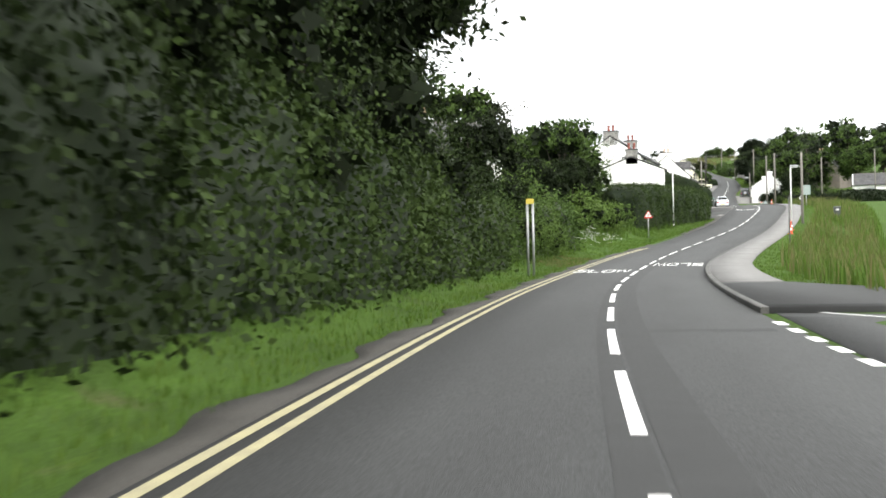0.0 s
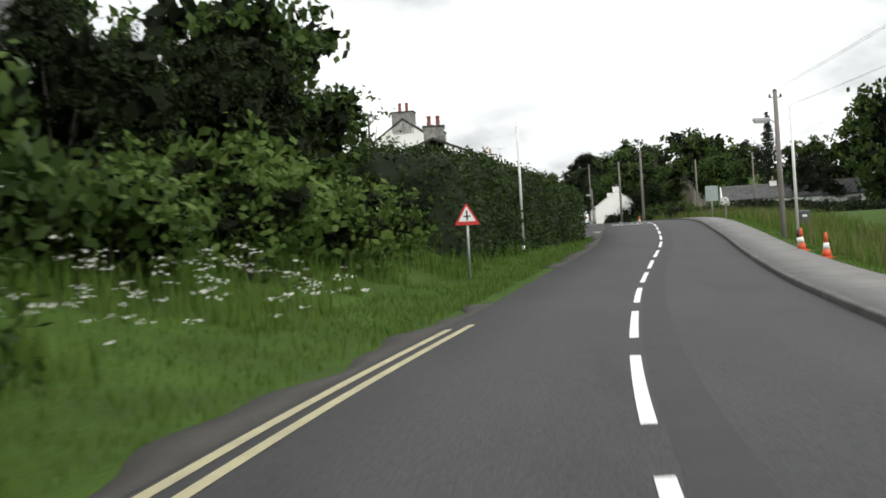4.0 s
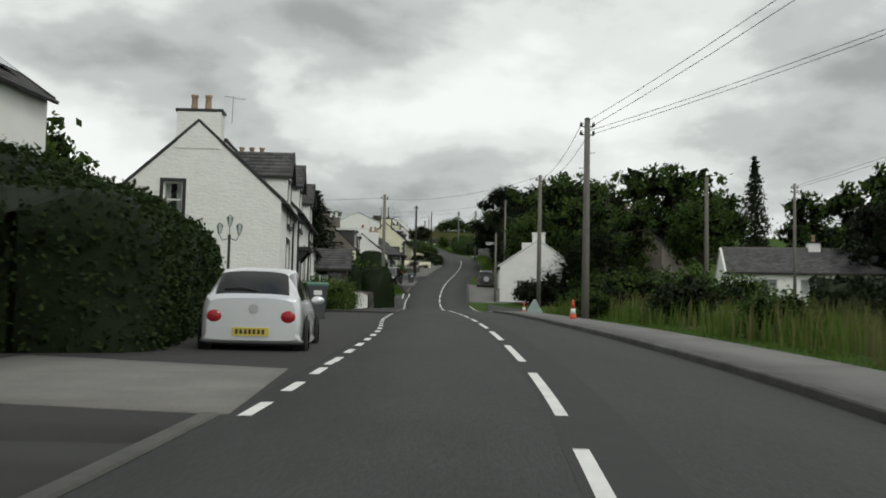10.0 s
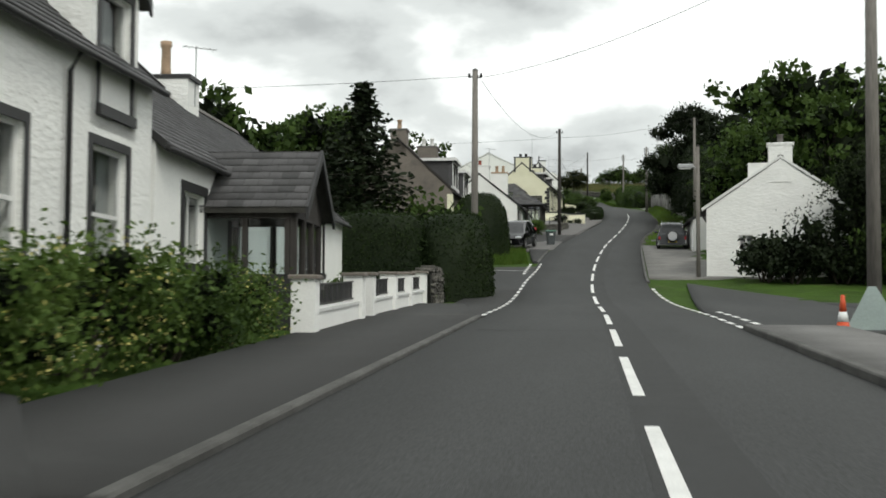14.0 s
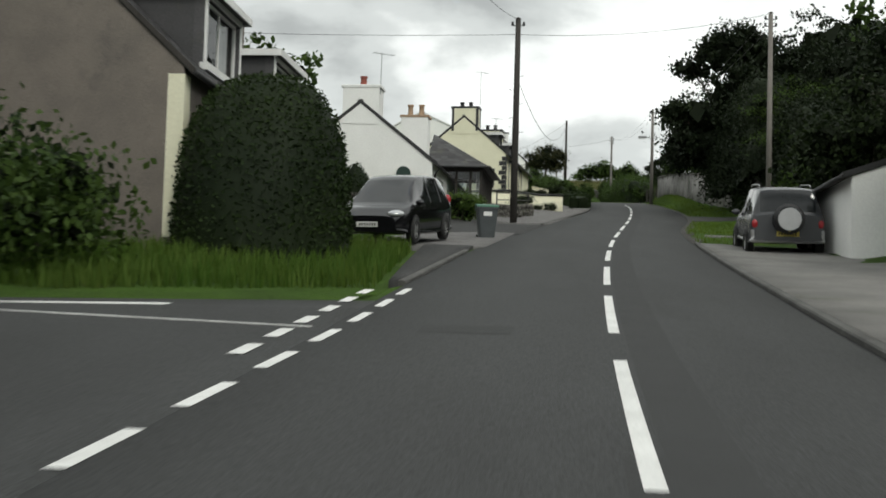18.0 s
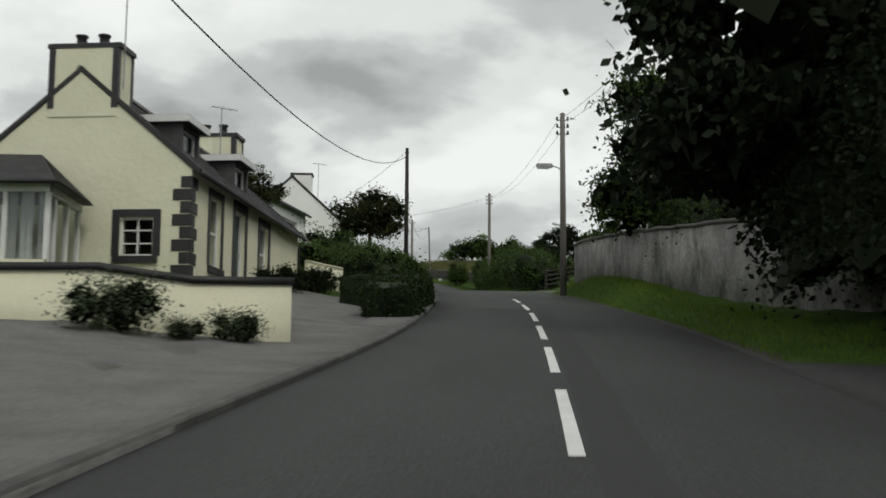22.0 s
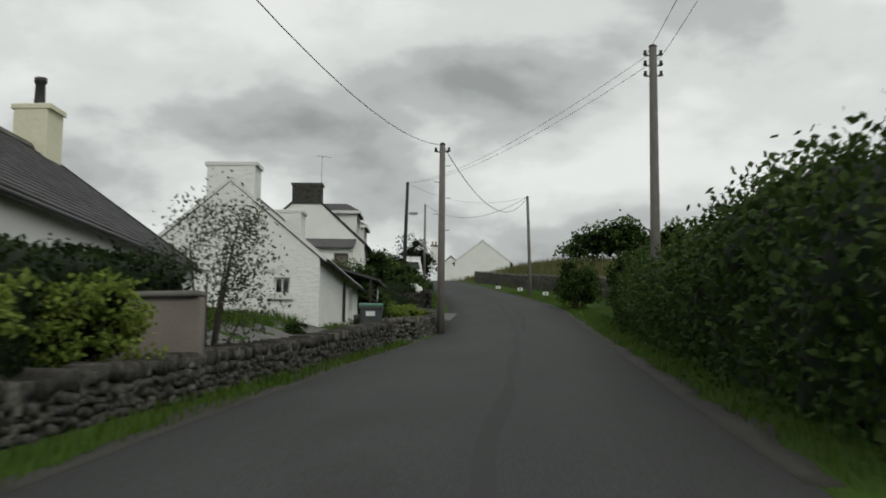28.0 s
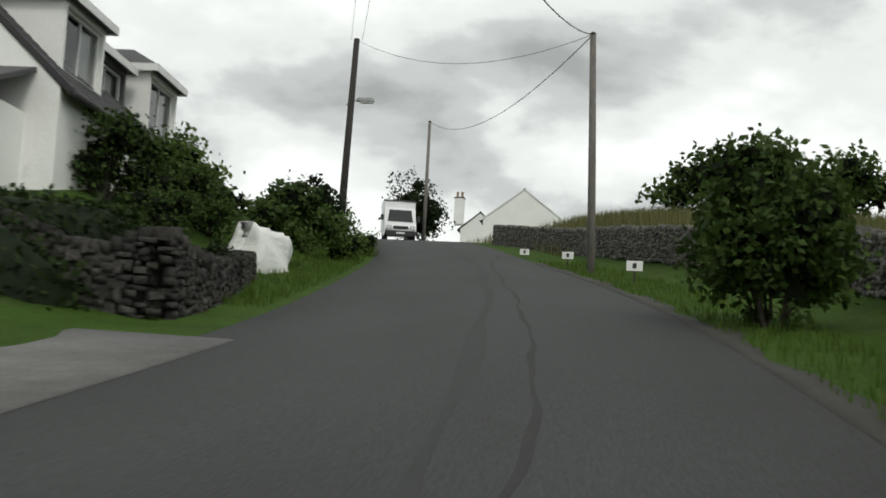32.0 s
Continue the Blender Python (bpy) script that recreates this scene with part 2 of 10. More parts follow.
M["dry_blade"] = leaf_material("dry_blade", (0.17, 0.145, 0.065), (0.08, 0.1, 0.035), 0.8, 0.3)
M["soil"] = material("soil", (0.045, 0.042, 0.036), 0.95, (0.03, 0.028, 0.024), 1.5, 0.8, 30, 0.3, 0.6, 30)
M["leaf"] = leaf_material("leaf", (0.018, 0.036, 0.009), (0.07, 0.112, 0.024))
# roadside wood: the shade under its canopy is put into the leaf colour
M["leaf_wood_shade"] = leaf_material("leaf_wood_shade", (0.006, 0.01, 0.0035), (0.021, 0.034, 0.009), 0.75, 0.12)
M["leaf_bank"] = leaf_material("leaf_bank", (0.013, 0.024, 0.007), (0.046, 0.072, 0.018), 0.75, 0.15)
M["leaf_lane"] = leaf_material("leaf_lane", (0.02, 0.038, 0.01), (0.062, 0.1, 0.024), 0.7, 0.2)
# near-black: the shade inside a crown, put into the leaf colour
M["leaf_shade"] = leaf_material("leaf_shade", (0.006, 0.009, 0.004), (0.01, 0.015, 0.006), 0.9, 0.05)
M["leaf_bronze"] = leaf_material("leaf_bronze", (0.022, 0.026, 0.01), (0.06, 0.064, 0.022), 0.65, 0.15)
M["leaf_red"] = leaf_material("leaf_red", (0.035, 0.014, 0.012), (0.085, 0.03, 0.022), 0.65, 0.15)
M["leaf_light"] = leaf_material("leaf_light", (0.042, 0.078, 0.016), (0.1, 0.15, 0.034))
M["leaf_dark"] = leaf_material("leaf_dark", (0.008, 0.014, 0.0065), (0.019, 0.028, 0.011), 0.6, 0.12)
M["leaf_purple"] = leaf_material("leaf_purple", (0.022, 0.023, 0.017), (0.045, 0.05, 0.03), 0.6, 0.15)
M["leaf_hedge"] = leaf_material("leaf_hedge", (0.01, 0.02, 0.006), (0.028, 0.046, 0.012), 0.7, 0.12)
M["leaf_grey_green"] = leaf_material("leaf_grey_green", (0.04, 0.055, 0.03), (0.1, 0.125, 0.075))
M["leaf_lime"] = leaf_material("leaf_lime", (0.1, 0.16, 0.025), (0.26, 0.32, 0.07))
M["flower"] = leaf_material("flower", (0.62, 0.62, 0.58), (0.75, 0.74, 0.7))
M["flower_yellow"] = leaf_material("flower_yellow", (0.5, 0.45, 0.1), (0.65, 0.6, 0.25))
M["bark"] = material("bark", (0.075, 0.062, 0.048), 0.95, (0.04, 0.034, 0.028), 3, 0.9, 30, 0.3, 0.8, 18, stretch=(1, 1, 0.25), dist=0.04)
M["render_white"] = material("render_white", (0.84, 0.84, 0.81), 0.88, (0.75, 0.75, 0.72), 1.2, 0.6, 25, 0.06, 0.5, 5.0, stretch=(1, 1, 2.2), dist=0.06, dirt=(0.5, 0.5, 0.46), dirt_at=0.66)
M["render_smooth"] = material("render_smooth", (0.85, 0.85, 0.82), 0.88, (0.76, 0.76, 0.73), 0.9, 0.6, 25, 0.05, 0.2, 18, dirt=(0.52, 0.52, 0.48), dirt_at=0.67)
M["render_cream"] = material("render_cream", (0.76, 0.74, 0.56), 0.88, (0.67, 0.65, 0.48), 1.0, 0.7, 25, 0.05, 0.35, 7.0, dist=0.04, dirt=(0.5, 0.49, 0.38), dirt_at=0.67)
M["harl"] = material("harl", (0.2, 0.175, 0.15), 0.95, (0.14, 0.125, 0.11), 1.2, 0.8, 60, 0.3, 0.6, 70, dist=0.02, dirt=(0.11, 0.1, 0.09), dirt_at=0.62)
M["render_grey"] = material("render_grey", (0.3, 0.292, 0.275), 0.95, (0.13, 0.127, 0.118), 1.3, 0.95, 14, 0.35, 0.8, 9, dist=0.05, stretch=(1, 1, 0.75), dirt=(0.07, 0.069, 0.06), dirt_at=0.53)
M["black_trim"] = material("black_trim", (0.022, 0.022, 0.023), 0.5, (0.035, 0.034, 0.033), 3, 0.7, 30, 0.2, 0.1, 30)
M["white_trim"] = material("white_trim", (0.75, 0.75, 0.73), 0.55, (0.62, 0.62, 0.6), 3, 0.6, 30, 0.06, 0.08, 30)
M["slate"] = material("slate", (0.085, 0.083, 0.085), 0.62, (0.06, 0.06, 0.06), 1.5, 0.8, 40, 0.25, 0.25, 50, island=0.35, dirt=(0.1, 0.1, 0.07), dirt_at=0.62)
M["ridge"] = material("ridge", (0.13, 0.12, 0.11), 0.85, (0.08, 0.078, 0.07), 2, 0.8, 30, 0.2, 0.3, 30)
M["pot"] = material("pot", (0.42, 0.3, 0.2), 0.85, (0.28, 0.2, 0.14), 3, 0.8, 30, 0.2, 0.2, 30)
M["pot_red"] = material("pot_red", (0.3, 0.09, 0.065), 0.85, (0.18, 0.06, 0.05), 3, 0.8, 30, 0.2, 0.2, 30)
M["stone"] = material("stone", (0.13, 0.123, 0.11), 0.95, (0.055, 0.053, 0.046), 6, 0.9, 30, 0.4, 0.8, 20, island=0.5, per_object=0.45, dist=0.04, dirt=(0.06, 0.07, 0.03), dirt_at=0.58)
M["stone_dark"] = material("stone_dark", (0.065, 0.061, 0.055), 0.95, (0.028, 0.026, 0.023), 6, 0.9, 30, 0.4, 0.8, 20, island=0.5, per_object=0.45, dist=0.04, dirt=(0.030, 0.035, 0.015), dirt_at=0.58)
M["mortar"] = material("mortar", (0.05, 0.048, 0.042), 0.95, (0.03, 0.03, 0.026), 3, 0.8, 30, 0.3, 0.5, 25)
M["brick_red"] = material("brick_red", (0.13, 0.042, 0.032), 0.9, (0.085, 0.03, 0.026), 3, 0.8, 40, 0.25, 0.3, 40, per_object=0.2, island=0.2)
M["wood_pole"] = material("wood_pole", (0.2, 0.185, 0.165), 0.9, (0.12, 0.11, 0.1), 2, 0.9, 40, 0.3, 0.5, 30, stretch=(1, 1, 0.08))
M["wood_dark"] = material("wood_dark", (0.045, 0.04, 0.036), 0.85, (0.03, 0.027, 0.024), 2, 0.9, 40, 0.3, 0.5, 30, stretch=(1, 1, 0.08))
M["wire"] = material("wire", (0.025, 0.025, 0.026), 0.6, bump=0)
M["steel"] = material("steel", (0.36, 0.37, 0.37), 0.45, (0.26, 0.26, 0.26), 4, 0.7, 40, 0.12, 0.1, 40, metal=0.6)
M["sign_back"] = material("sign_back", (0.3, 0.36, 0.34), 0.5, (0.24, 0.29, 0.28), 2, 0.7, 30, 0.1, 0.05, 20, metal=0.3)
M["sign_white"] = material("sign_white", (0.76, 0.76, 0.74), 0.5, (0.66, 0.66, 0.64), 3, 0.5, 30, 0.05, 0.03, 20)
M["sign_red"] = material("sign_red", (0.5, 0.03, 0.025), 0.5, (0.4, 0.03, 0.03), 3, 0.5, 30, 0.05, 0.03, 20)
M["cone"] = material("cone", (0.62, 0.09, 0.03), 0.55, (0.5, 0.08, 0.03), 4, 0.6, 40, 0.1, 0.05, 30)
M["bin_grey"] = material("bin_grey", (0.075, 0.085, 0.088), 0.5, (0.055, 0.062, 0.065), 3, 0.6, 30, 0.1, 0.08, 40)
M["bin_lid"] = material("bin_lid", (0.03, 0.13, 0.075), 0.5, (0.025, 0.1, 0.06), 3, 0.6, 30, 0.1, 0.08, 40)
M["rubber"] = material("rubber", (0.018, 0.018, 0.018), 0.85, (0.03, 0.03, 0.028), 6, 0.7, 40, 0.2, 0.1, 50)
M["plastic"] = material("plastic", (0.022, 0.022, 0.023), 0.55, (0.03, 0.03, 0.03), 5, 0.6, 40, 0.1, 0.05, 50)
M["rim"] = material("rim", (0.5, 0.5, 0.5), 0.35, (0.4, 0.4, 0.4), 5, 0.5, 40, 0.08, 0, 50, metal=0.8)
M["silver"] = material("silver", (0.7, 0.71, 0.72), 0.24, (0.66, 0.67, 0.68), 2, 0.5, 300, 0.04, 0, metal=0.6)
M["black_paint"] = material("black_paint", (0.006, 0.006, 0.007), 0.1, (0.008, 0.008, 0.009), 2, 0.5, 60, 0.1, 0, spec=0.6)
M["dark_paint"] = material("dark_paint", (0.04, 0.042, 0.045), 0.25, (0.05, 0.05, 0.052), 2, 0.5, 60, 0.1, 0, spec=0.5)
M["white_car"] = material("white_car", (0.72, 0.72, 0.72), 0.3, (0.66, 0.66, 0.66), 2, 0.5, 60, 0.05, 0)
M["lamp_red"] = material("lamp_red", (0.35, 0.02, 0.025), 0.2, (0.25, 0.015, 0.02), 8, 0.5, 60, 0.1, 0)
M["lamp_clear"] = material("lamp_clear", (0.6, 0.61, 0.62), 0.12, (0.45, 0.46, 0.47), 14, 0.8, 60, 0.15, 0, metal=0.5)
M["plate_yellow"] = material("plate_yellow", (0.6, 0.48, 0.08), 0.5, (0.5, 0.4, 0.07), 6, 0.5, 60, 0.06, 0)
M["plate_white"] = material("plate_white", (0.7, 0.7, 0.68), 0.5, (0.6, 0.6, 0.58), 6, 0.5, 60, 0.06, 0)
M["glass"] = glass_material("glass", (0.75, 0.8, 0.8))
M["car_glass"] = material("car_glass", (0.012, 0.014, 0.015), 0.06, (0.016, 0.018, 0.019), 1, 0.5, 30, 0.05, 0, spec=0.5)
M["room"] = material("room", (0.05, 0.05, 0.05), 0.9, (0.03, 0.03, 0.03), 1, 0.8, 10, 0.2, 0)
M["curtain"] = material("curtain", (0.62, 0.62, 0.6), 0.9, (0.5, 0.5, 0.48), 6, 0.8, 20, 0.1, 0.6, 9, stretch=(1, 1, 0.08), dist=0.06)
M["door_green"] = material("door_green", (0.02, 0.045, 0.035), 0.45, (0.015, 0.035, 0.028), 3, 0.6, 40, 0.1, 0.05, 30)
M["door_dark"] = material("door_dark", (0.03, 0.03, 0.03), 0.5, (0.04, 0.04, 0.04), 3, 0.6, 40, 0.1, 0.05, 30)
M["solar"] = material("solar", (0.12, 0.13, 0.15), 0.15, (0.1, 0.11, 0.13), 2, 0.5, 60, 0.05, 0, spec=0.7)


# ---- building helpers ----
ORIGIN = {}


def thing(name, label, category, at=(0, 0, 0), group="", kind=""):
    """An Empty at the thing's base; its parts are given in metres of the world."""
    ob = new(name)
    ob.empty_display_size = 0.3
    ob.location = at
    ORIGIN[ob.name] = Vector(at)
    return tagged(ob, label, category, group, kind)


def finish(mesh, mats, smooth=False):
    for m in mats if isinstance(mats, (list, tuple)) else [mats]:
        mesh.materials.append(m)
    if smooth:
        mesh.polygons.foreach_set("use_smooth", [True] * len(mesh.polygons))
    mesh.update()
    return mesh


def part(name, bm, mat, parent=None, label="", smooth=False, kind=""):
    """Links a bmesh as one mesh object under a thing or a part."""
    me = bpy.data.meshes.new(name)
    o = ORIGIN.get(parent.name) if parent else None
    if o:
        bmesh.ops.translate(bm, verts=bm.verts, vec=-o)
    bm.to_mesh(me)
    bm.free()
    ob = new(name, finish(me, mat, smooth))
    if parent:
        ob.parent = parent
        ORIGIN[ob.name] = o or Vector()
    return tagged(ob, label, kind=kind)


def raw_part(name, verts, faces, mat, parent=None, label="", smooth=False, kind=""):
    """The same from arrays of corners and of faces with one number of corners."""
    me = bpy.data.meshes.new(name)
    verts, faces = np.asarray(verts, np.float32).reshape(-1, 3), np.asarray(faces, np.int32)
    if parent and parent.name in ORIGIN:
        verts = verts - np.array(ORIGIN[parent.name], np.float32)
    k = faces.shape[1]
    me.vertices.add(len(verts))
    me.vertices.foreach_set("co", verts.ravel())
    me.loops.add(faces.size)
    me.loops.foreach_set("vertex_index", faces.ravel())
    me.polygons.add(len(faces))
    me.polygons.foreach_set("loop_start", np.arange(0, faces.size, k, dtype=np.int32))
    me.update(calc_edges=True)
    me.validate()
    ob = new(name, finish(me, mat, smooth))
    if parent:
        ob.parent = parent
        ORIGIN[ob.name] = ORIGIN.get(parent.name, Vector())
    return tagged(ob, label, kind=kind)


def plain(a, b, z):
    return Vector((a, b, z))


def box(bm, a0, a1, b0, b1, z0, z1, f=plain, bevel=0.0):
    """A box in the coordinates of f, with its edges taken off by bevel."""
    if bevel <= 0:
        v = [bm.verts.new(f(a, b, z)) for z in (z0, z1) for b in (b0, b1) for a in (a0, a1)]
        for i in ((0, 2, 3, 1), (4, 5, 7, 6), (0, 1, 5, 4), (2, 6, 7, 3), (0, 4, 6, 2), (1, 3, 7, 5)):
            bm.faces.new([v[k] for k in i])
        return
    k = bevel
    low = [(a0 + k, b0 + k), (a1 - k, b0 + k), (a1 - k, b1 - k), (a0 + k, b1 - k)]
    wide = [(a0, b0 + k), (a0 + k, b0), (a1 - k, b0), (a1, b0 + k), (a1, b1 - k), (a1 - k, b1), (a0 + k, b1), (a0, b1 - k)]
    lv = [bm.verts.new(f(a, b, z0)) for a, b in wide]
    mv = [bm.verts.new(f(a, b, z1 - k)) for a, b in wide]
    tv = [bm.verts.new(f(a, b, z1)) for a, b in low]
    for i in range(8):
        bm.faces.new((lv[i], lv[(i + 1) % 8], mv[(i + 1) % 8], mv[i]))
    bm.faces.new(tv)
    bm.faces.new(lv[::-1])
    for i in range(4):
        bm.faces.new((mv[2 * i], mv[2 * i + 1], tv[i]))
        bm.faces.new((mv[2 * i + 1], mv[(2 * i + 2) % 8], tv[(i + 1) % 4], tv[i]))


def prism(bm, poly, lo, hi, f):
    """A polygon of (a, z) drawn out from b = lo to b = hi."""
    p = [bm.verts.new(f(a, lo, z)) for a, z in poly]
    q = [bm.verts.new(f(a, hi, z)) for a, z in poly]
    bm.faces.new(p)
    bm.faces.new(q[::-1])
    for i in range(len(poly)):
        j = (i + 1) % len(poly)
        bm.faces.new((p[i], q[i], q[j], p[j]))


def lathe(bm, profile, n=16, f=plain, at=(0, 0), cap=True):
    """Rings of (radius, height) round an upright axis."""
    rings = [[bm.verts.new(f(at[0] + r * math.cos(2 * math.pi * i / n), at[1] + r * math.sin(2 * math.pi * i / n), z)) for i in range(n)] for r, z in profile]
    for lo, hi in zip(rings, rings[1:]):
        for i in range(n):
            bm.faces.new((lo[i], lo[(i + 1) % n], hi[(i + 1) % n], hi[i]))
    if cap:
        bm.faces.new(rings[0][::-1])
        bm.faces.new(rings[-1])


def tube(bm, points, radii, n=8):
    """A round limb along points, with a radius at each."""
    pts = [Vector(p) for p in points]
    radii = radii if isinstance(radii, (list, tuple)) else [radii] * len(pts)
    rings = []
    for i, p in enumerate(pts):
        way = (pts[min(i + 1, len(pts) - 1)] - pts[max(i - 1, 0)]).normalized()
        side = way.cross(Vector((0.31, 0.17, 0.93)) if abs(way.z) < 0.9 else Vector((1, 0.1, 0))).normalized()
        up = side.cross(way)
        rings.append([bm.verts.new(p + radii[i] * (math.cos(2 * math.pi * k / n) * side + math.sin(2 * math.pi * k / n) * up)) for k in range(n)])
    for lo, hi in zip(rings, rings[1:]):
        for k in range(n):
            bm.faces.new((lo[k], lo[(k + 1) % n], hi[(k + 1) % n], hi[k]))
    bm.faces.new(rings[0][::-1])
    bm.faces.new(rings[-1])


def spline(pairs):
    """A smooth curve through (y, value) pairs."""
    ys, vs = np.array([p[0] for p in pairs], float), np.array([p[1] for p in pairs], float)
    tang = np.gradient(vs, ys)

    def value(y):
        y = np.clip(y, ys[0], ys[-1])
        i = np.clip(np.searchsorted(ys, y, "right") - 1, 0, len(ys) - 2)
        h = ys[i + 1] - ys[i]
        t = (y - ys[i]) / h
        return ((2 * t**3 - 3 * t**2 + 1) * vs[i] + (t**3 - 2 * t**2 + t) * h * tang[i]
                + (-2 * t**3 + 3 * t**2) * vs[i + 1] + (t**3 - t**2) * h * tang[i + 1])

    return value


# ---- the lie of the land: the road climbs along y ----
road_z = spline([(-120, -1.5), (-30, -0.5), (0, -0.05), (24, 0.4), (48, 1.03), (72, 2.11), (96, 3.72), (108, 4.8), (120, 5.91), (132, 6.93), (144, 7.75),
                 (156, 8.42), (180, 9.56), (204, 10.56), (216, 11.05), (228, 12.08), (240, 13.31), (252, 14.65), (276, 17.45), (300, 20.33), (324, 23.1),
                 (348, 25.55), (372, 27.8), (385, 29.08), (400, 30.95), (411, 32.5), (422, 34.0), (440, 36.6), (455, 38.5), (468, 39.6), (490, 40.4), (620, 40.7), (900, 42)])
road_mid = spline([(-120, 12), (-40, 2.6), (0, 0.38), (20, -0.3), (35, -0.22), (50, 0.68), (64, 2.12), (78, 4.3), (92, 6.95), (106, 9.76), (117, 11.62), (128, 13.28),
                   (140, 14.5), (152, 15.25), (165, 15.85), (190, 16.68), (207, 17.2), (225, 17.57), (240, 18.34), (256, 19.61), (266, 20.68), (276, 21.8),
                   (291, 23.26), (303, 24.2), (313, 24.67), (324, 24.7), (345, 24.2), (370, 23.85), (390, 23.2), (403, 22.3), (422, 20.0), (440, 16.4), (455, 13.2), (480, 7), (560, -15), (900, -110)])
road_left = spline([(-120, 9.2), (-40, -0.2), (0, -2.4), (20, -2.95), (35, -2.8), (50, -2.05), (64, -0.7), (78, 1.6), (92, 4.1), (106, 7.0), (117, 8.75), (128, 10.4),
                    (140, 11.8), (152, 12.6), (165, 13.1), (180, 13.6), (190, 13.95), (203, 14.35), (212, 14.6), (225, 14.95), (240, 15.4), (256, 16.45), (266, 17.65), (276, 18.95),
                    (291, 20.84), (303, 21.62), (313, 22.0), (324, 22.1), (345, 21.6), (360, 21.5), (378, 21.35), (390, 20.6), (403, 19.7), (422, 17.2), (440, 13.6), (455, 10.4), (480, 4.2), (560, -18), (900, -113)])
road_right = spline([(-120, 15), (-40, 5.6), (0, 2.9), (20, 2.15), (35, 2.28), (50, 3.15), (64, 4.95), (78, 7.3), (92, 9.9), (106, 12.4), (117, 14.2), (128, 15.9),
                     (140, 17.2), (152, 17.7), (165, 18.1), (190, 19.05), (207, 19.5), (225, 19.75), (240, 20.7), (256, 21.85), (266, 22.85), (276, 24.45),
                     (291, 26.0), (303, 26.7), (313, 27.2), (324, 27.4), (345, 26.65), (370, 26.55), (390, 26.3), (403, 25.5), (411, 24.3), (422, 22.4), (440, 18.8), (455, 15.8), (480, 10), (560, -12), (900, -107)])
bank_left = spline([(-120, 2.2), (0, 2.2), (30, 1.8), (60, 1.2), (80, 0.9), (100, 1.3), (113, 1.1), (124, 0.1), (150, 0), (200, 0), (240, 0.1), (262, 0.3), (300, 0.4),
                    (320, 0.9), (345, 0.8), (372, 0.7), (392, 0.6), (405, 1.6), (430, 1.3), (470, 0.4), (900, 0)])
far_left = spline([(-120, 5), (0, 5), (60, 4.0), (90, 3.6), (115, 2.6), (140, 1.2), (180, 0.4), (240, 0.4), (300, 1.2), (340, 1.2), (400, 0.8), (470, 0), (900, 0)])
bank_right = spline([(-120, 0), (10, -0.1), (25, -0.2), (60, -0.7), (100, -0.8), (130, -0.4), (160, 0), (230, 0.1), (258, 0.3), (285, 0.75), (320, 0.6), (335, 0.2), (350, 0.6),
                     (380, 0.7), (405, 1.0), (430, 1.3), (460, 0.6), (900, 0)])


def ease(d, a, b):
    t = np.clip((d - a) / (b - a), 0, 1)
    return t * t * (3 - 2 * t)


def land(x, y):
    """The height of the ground at (x, y)."""
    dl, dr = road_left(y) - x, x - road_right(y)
    z = road_z(y) + bank_left(y) * ease(dl, 0.9, 5.0) + far_left(y) * ease(dl, 6, 30) + bank_right(y) * ease(dr, 1.9, 5.5)
    z = z + 0.05 * np.sin(x * 1.3 + y * 0.7) * ease(np.maximum(dl, dr), 1.5, 5) + 0.03 * np.sin(x * 3.1 - y * 2.3) * ease(np.maximum(dl, dr), 0.6, 2)
    paved = ease(dl, 0.02, 0.5) * ease(y, 117, 121) * (1 - ease(y, 256, 262)) + ease(dr, 0.02, 0.5) * ease(y, 194, 197) * (1 - ease(dr, 26, 34)) * (1 - ease(y, 226, 229))
    z = z - 0.1 * paved
    z = z + (0.2 + 0.6 * ease(y, 294, 313)) * ease(dr, 0.08, 0.9) * ease(y, 284, 292) * (1 - ease(y, 321, 325))
    z = z - 3.5 * ease(dr, 9, 45) * ease(y, 312, 326) * (1 - ease(y, 352, 378))
    z = z + 1.1 * ease(dr, 3, 11) * ease(y, 425, 458) * (1 - ease(y, 474, 500))
    return z + 0.012 * np.maximum(np.maximum(dl, dr) - 60, 0)


def on(x, y, up=0.0):
    return Vector((x, y, float(land(x, y)) + up))


def make_ground():
    steps = np.concatenate([np.arange(-110, -30, 8), np.arange(-30, 470, 1.5), np.arange(470, 900, 18)])
    outs = np.array([0, 0.25, 0.6, 1.0, 1.5, 2.1, 2.8, 3.6, 4.6, 6, 8, 11, 15, 21, 29, 40, 60, 95, 160, 300, 600])
    rows = []
    for y in steps:
        lo, hi = road_left(y), road_right(y)
        xs = np.concatenate([lo - outs[::-1], [lo + 0.3, hi - 0.3], hi + outs])
        z = land(xs, y)
        z[(xs > lo + 0.1) & (xs < hi - 0.1)] -= 0.3
        rows.append(np.stack([xs, np.full(len(xs), y), z - 0.012], 1))
    verts = np.array(rows)
    n, k = verts.shape[:2]
    i, j = np.meshgrid(np.arange(n - 1), np.arange(k - 1), indexing="ij")
    a = (i * k + j).ravel()
    ob = raw_part("ground", verts, np.stack([a, a + 1, a + k + 1, a + k], 1), M["grass"], smooth=True)
    return tagged(ob, "uneven green grass verge, bank and field ground", "ground", kind="structure")


GROUND = make_ground()


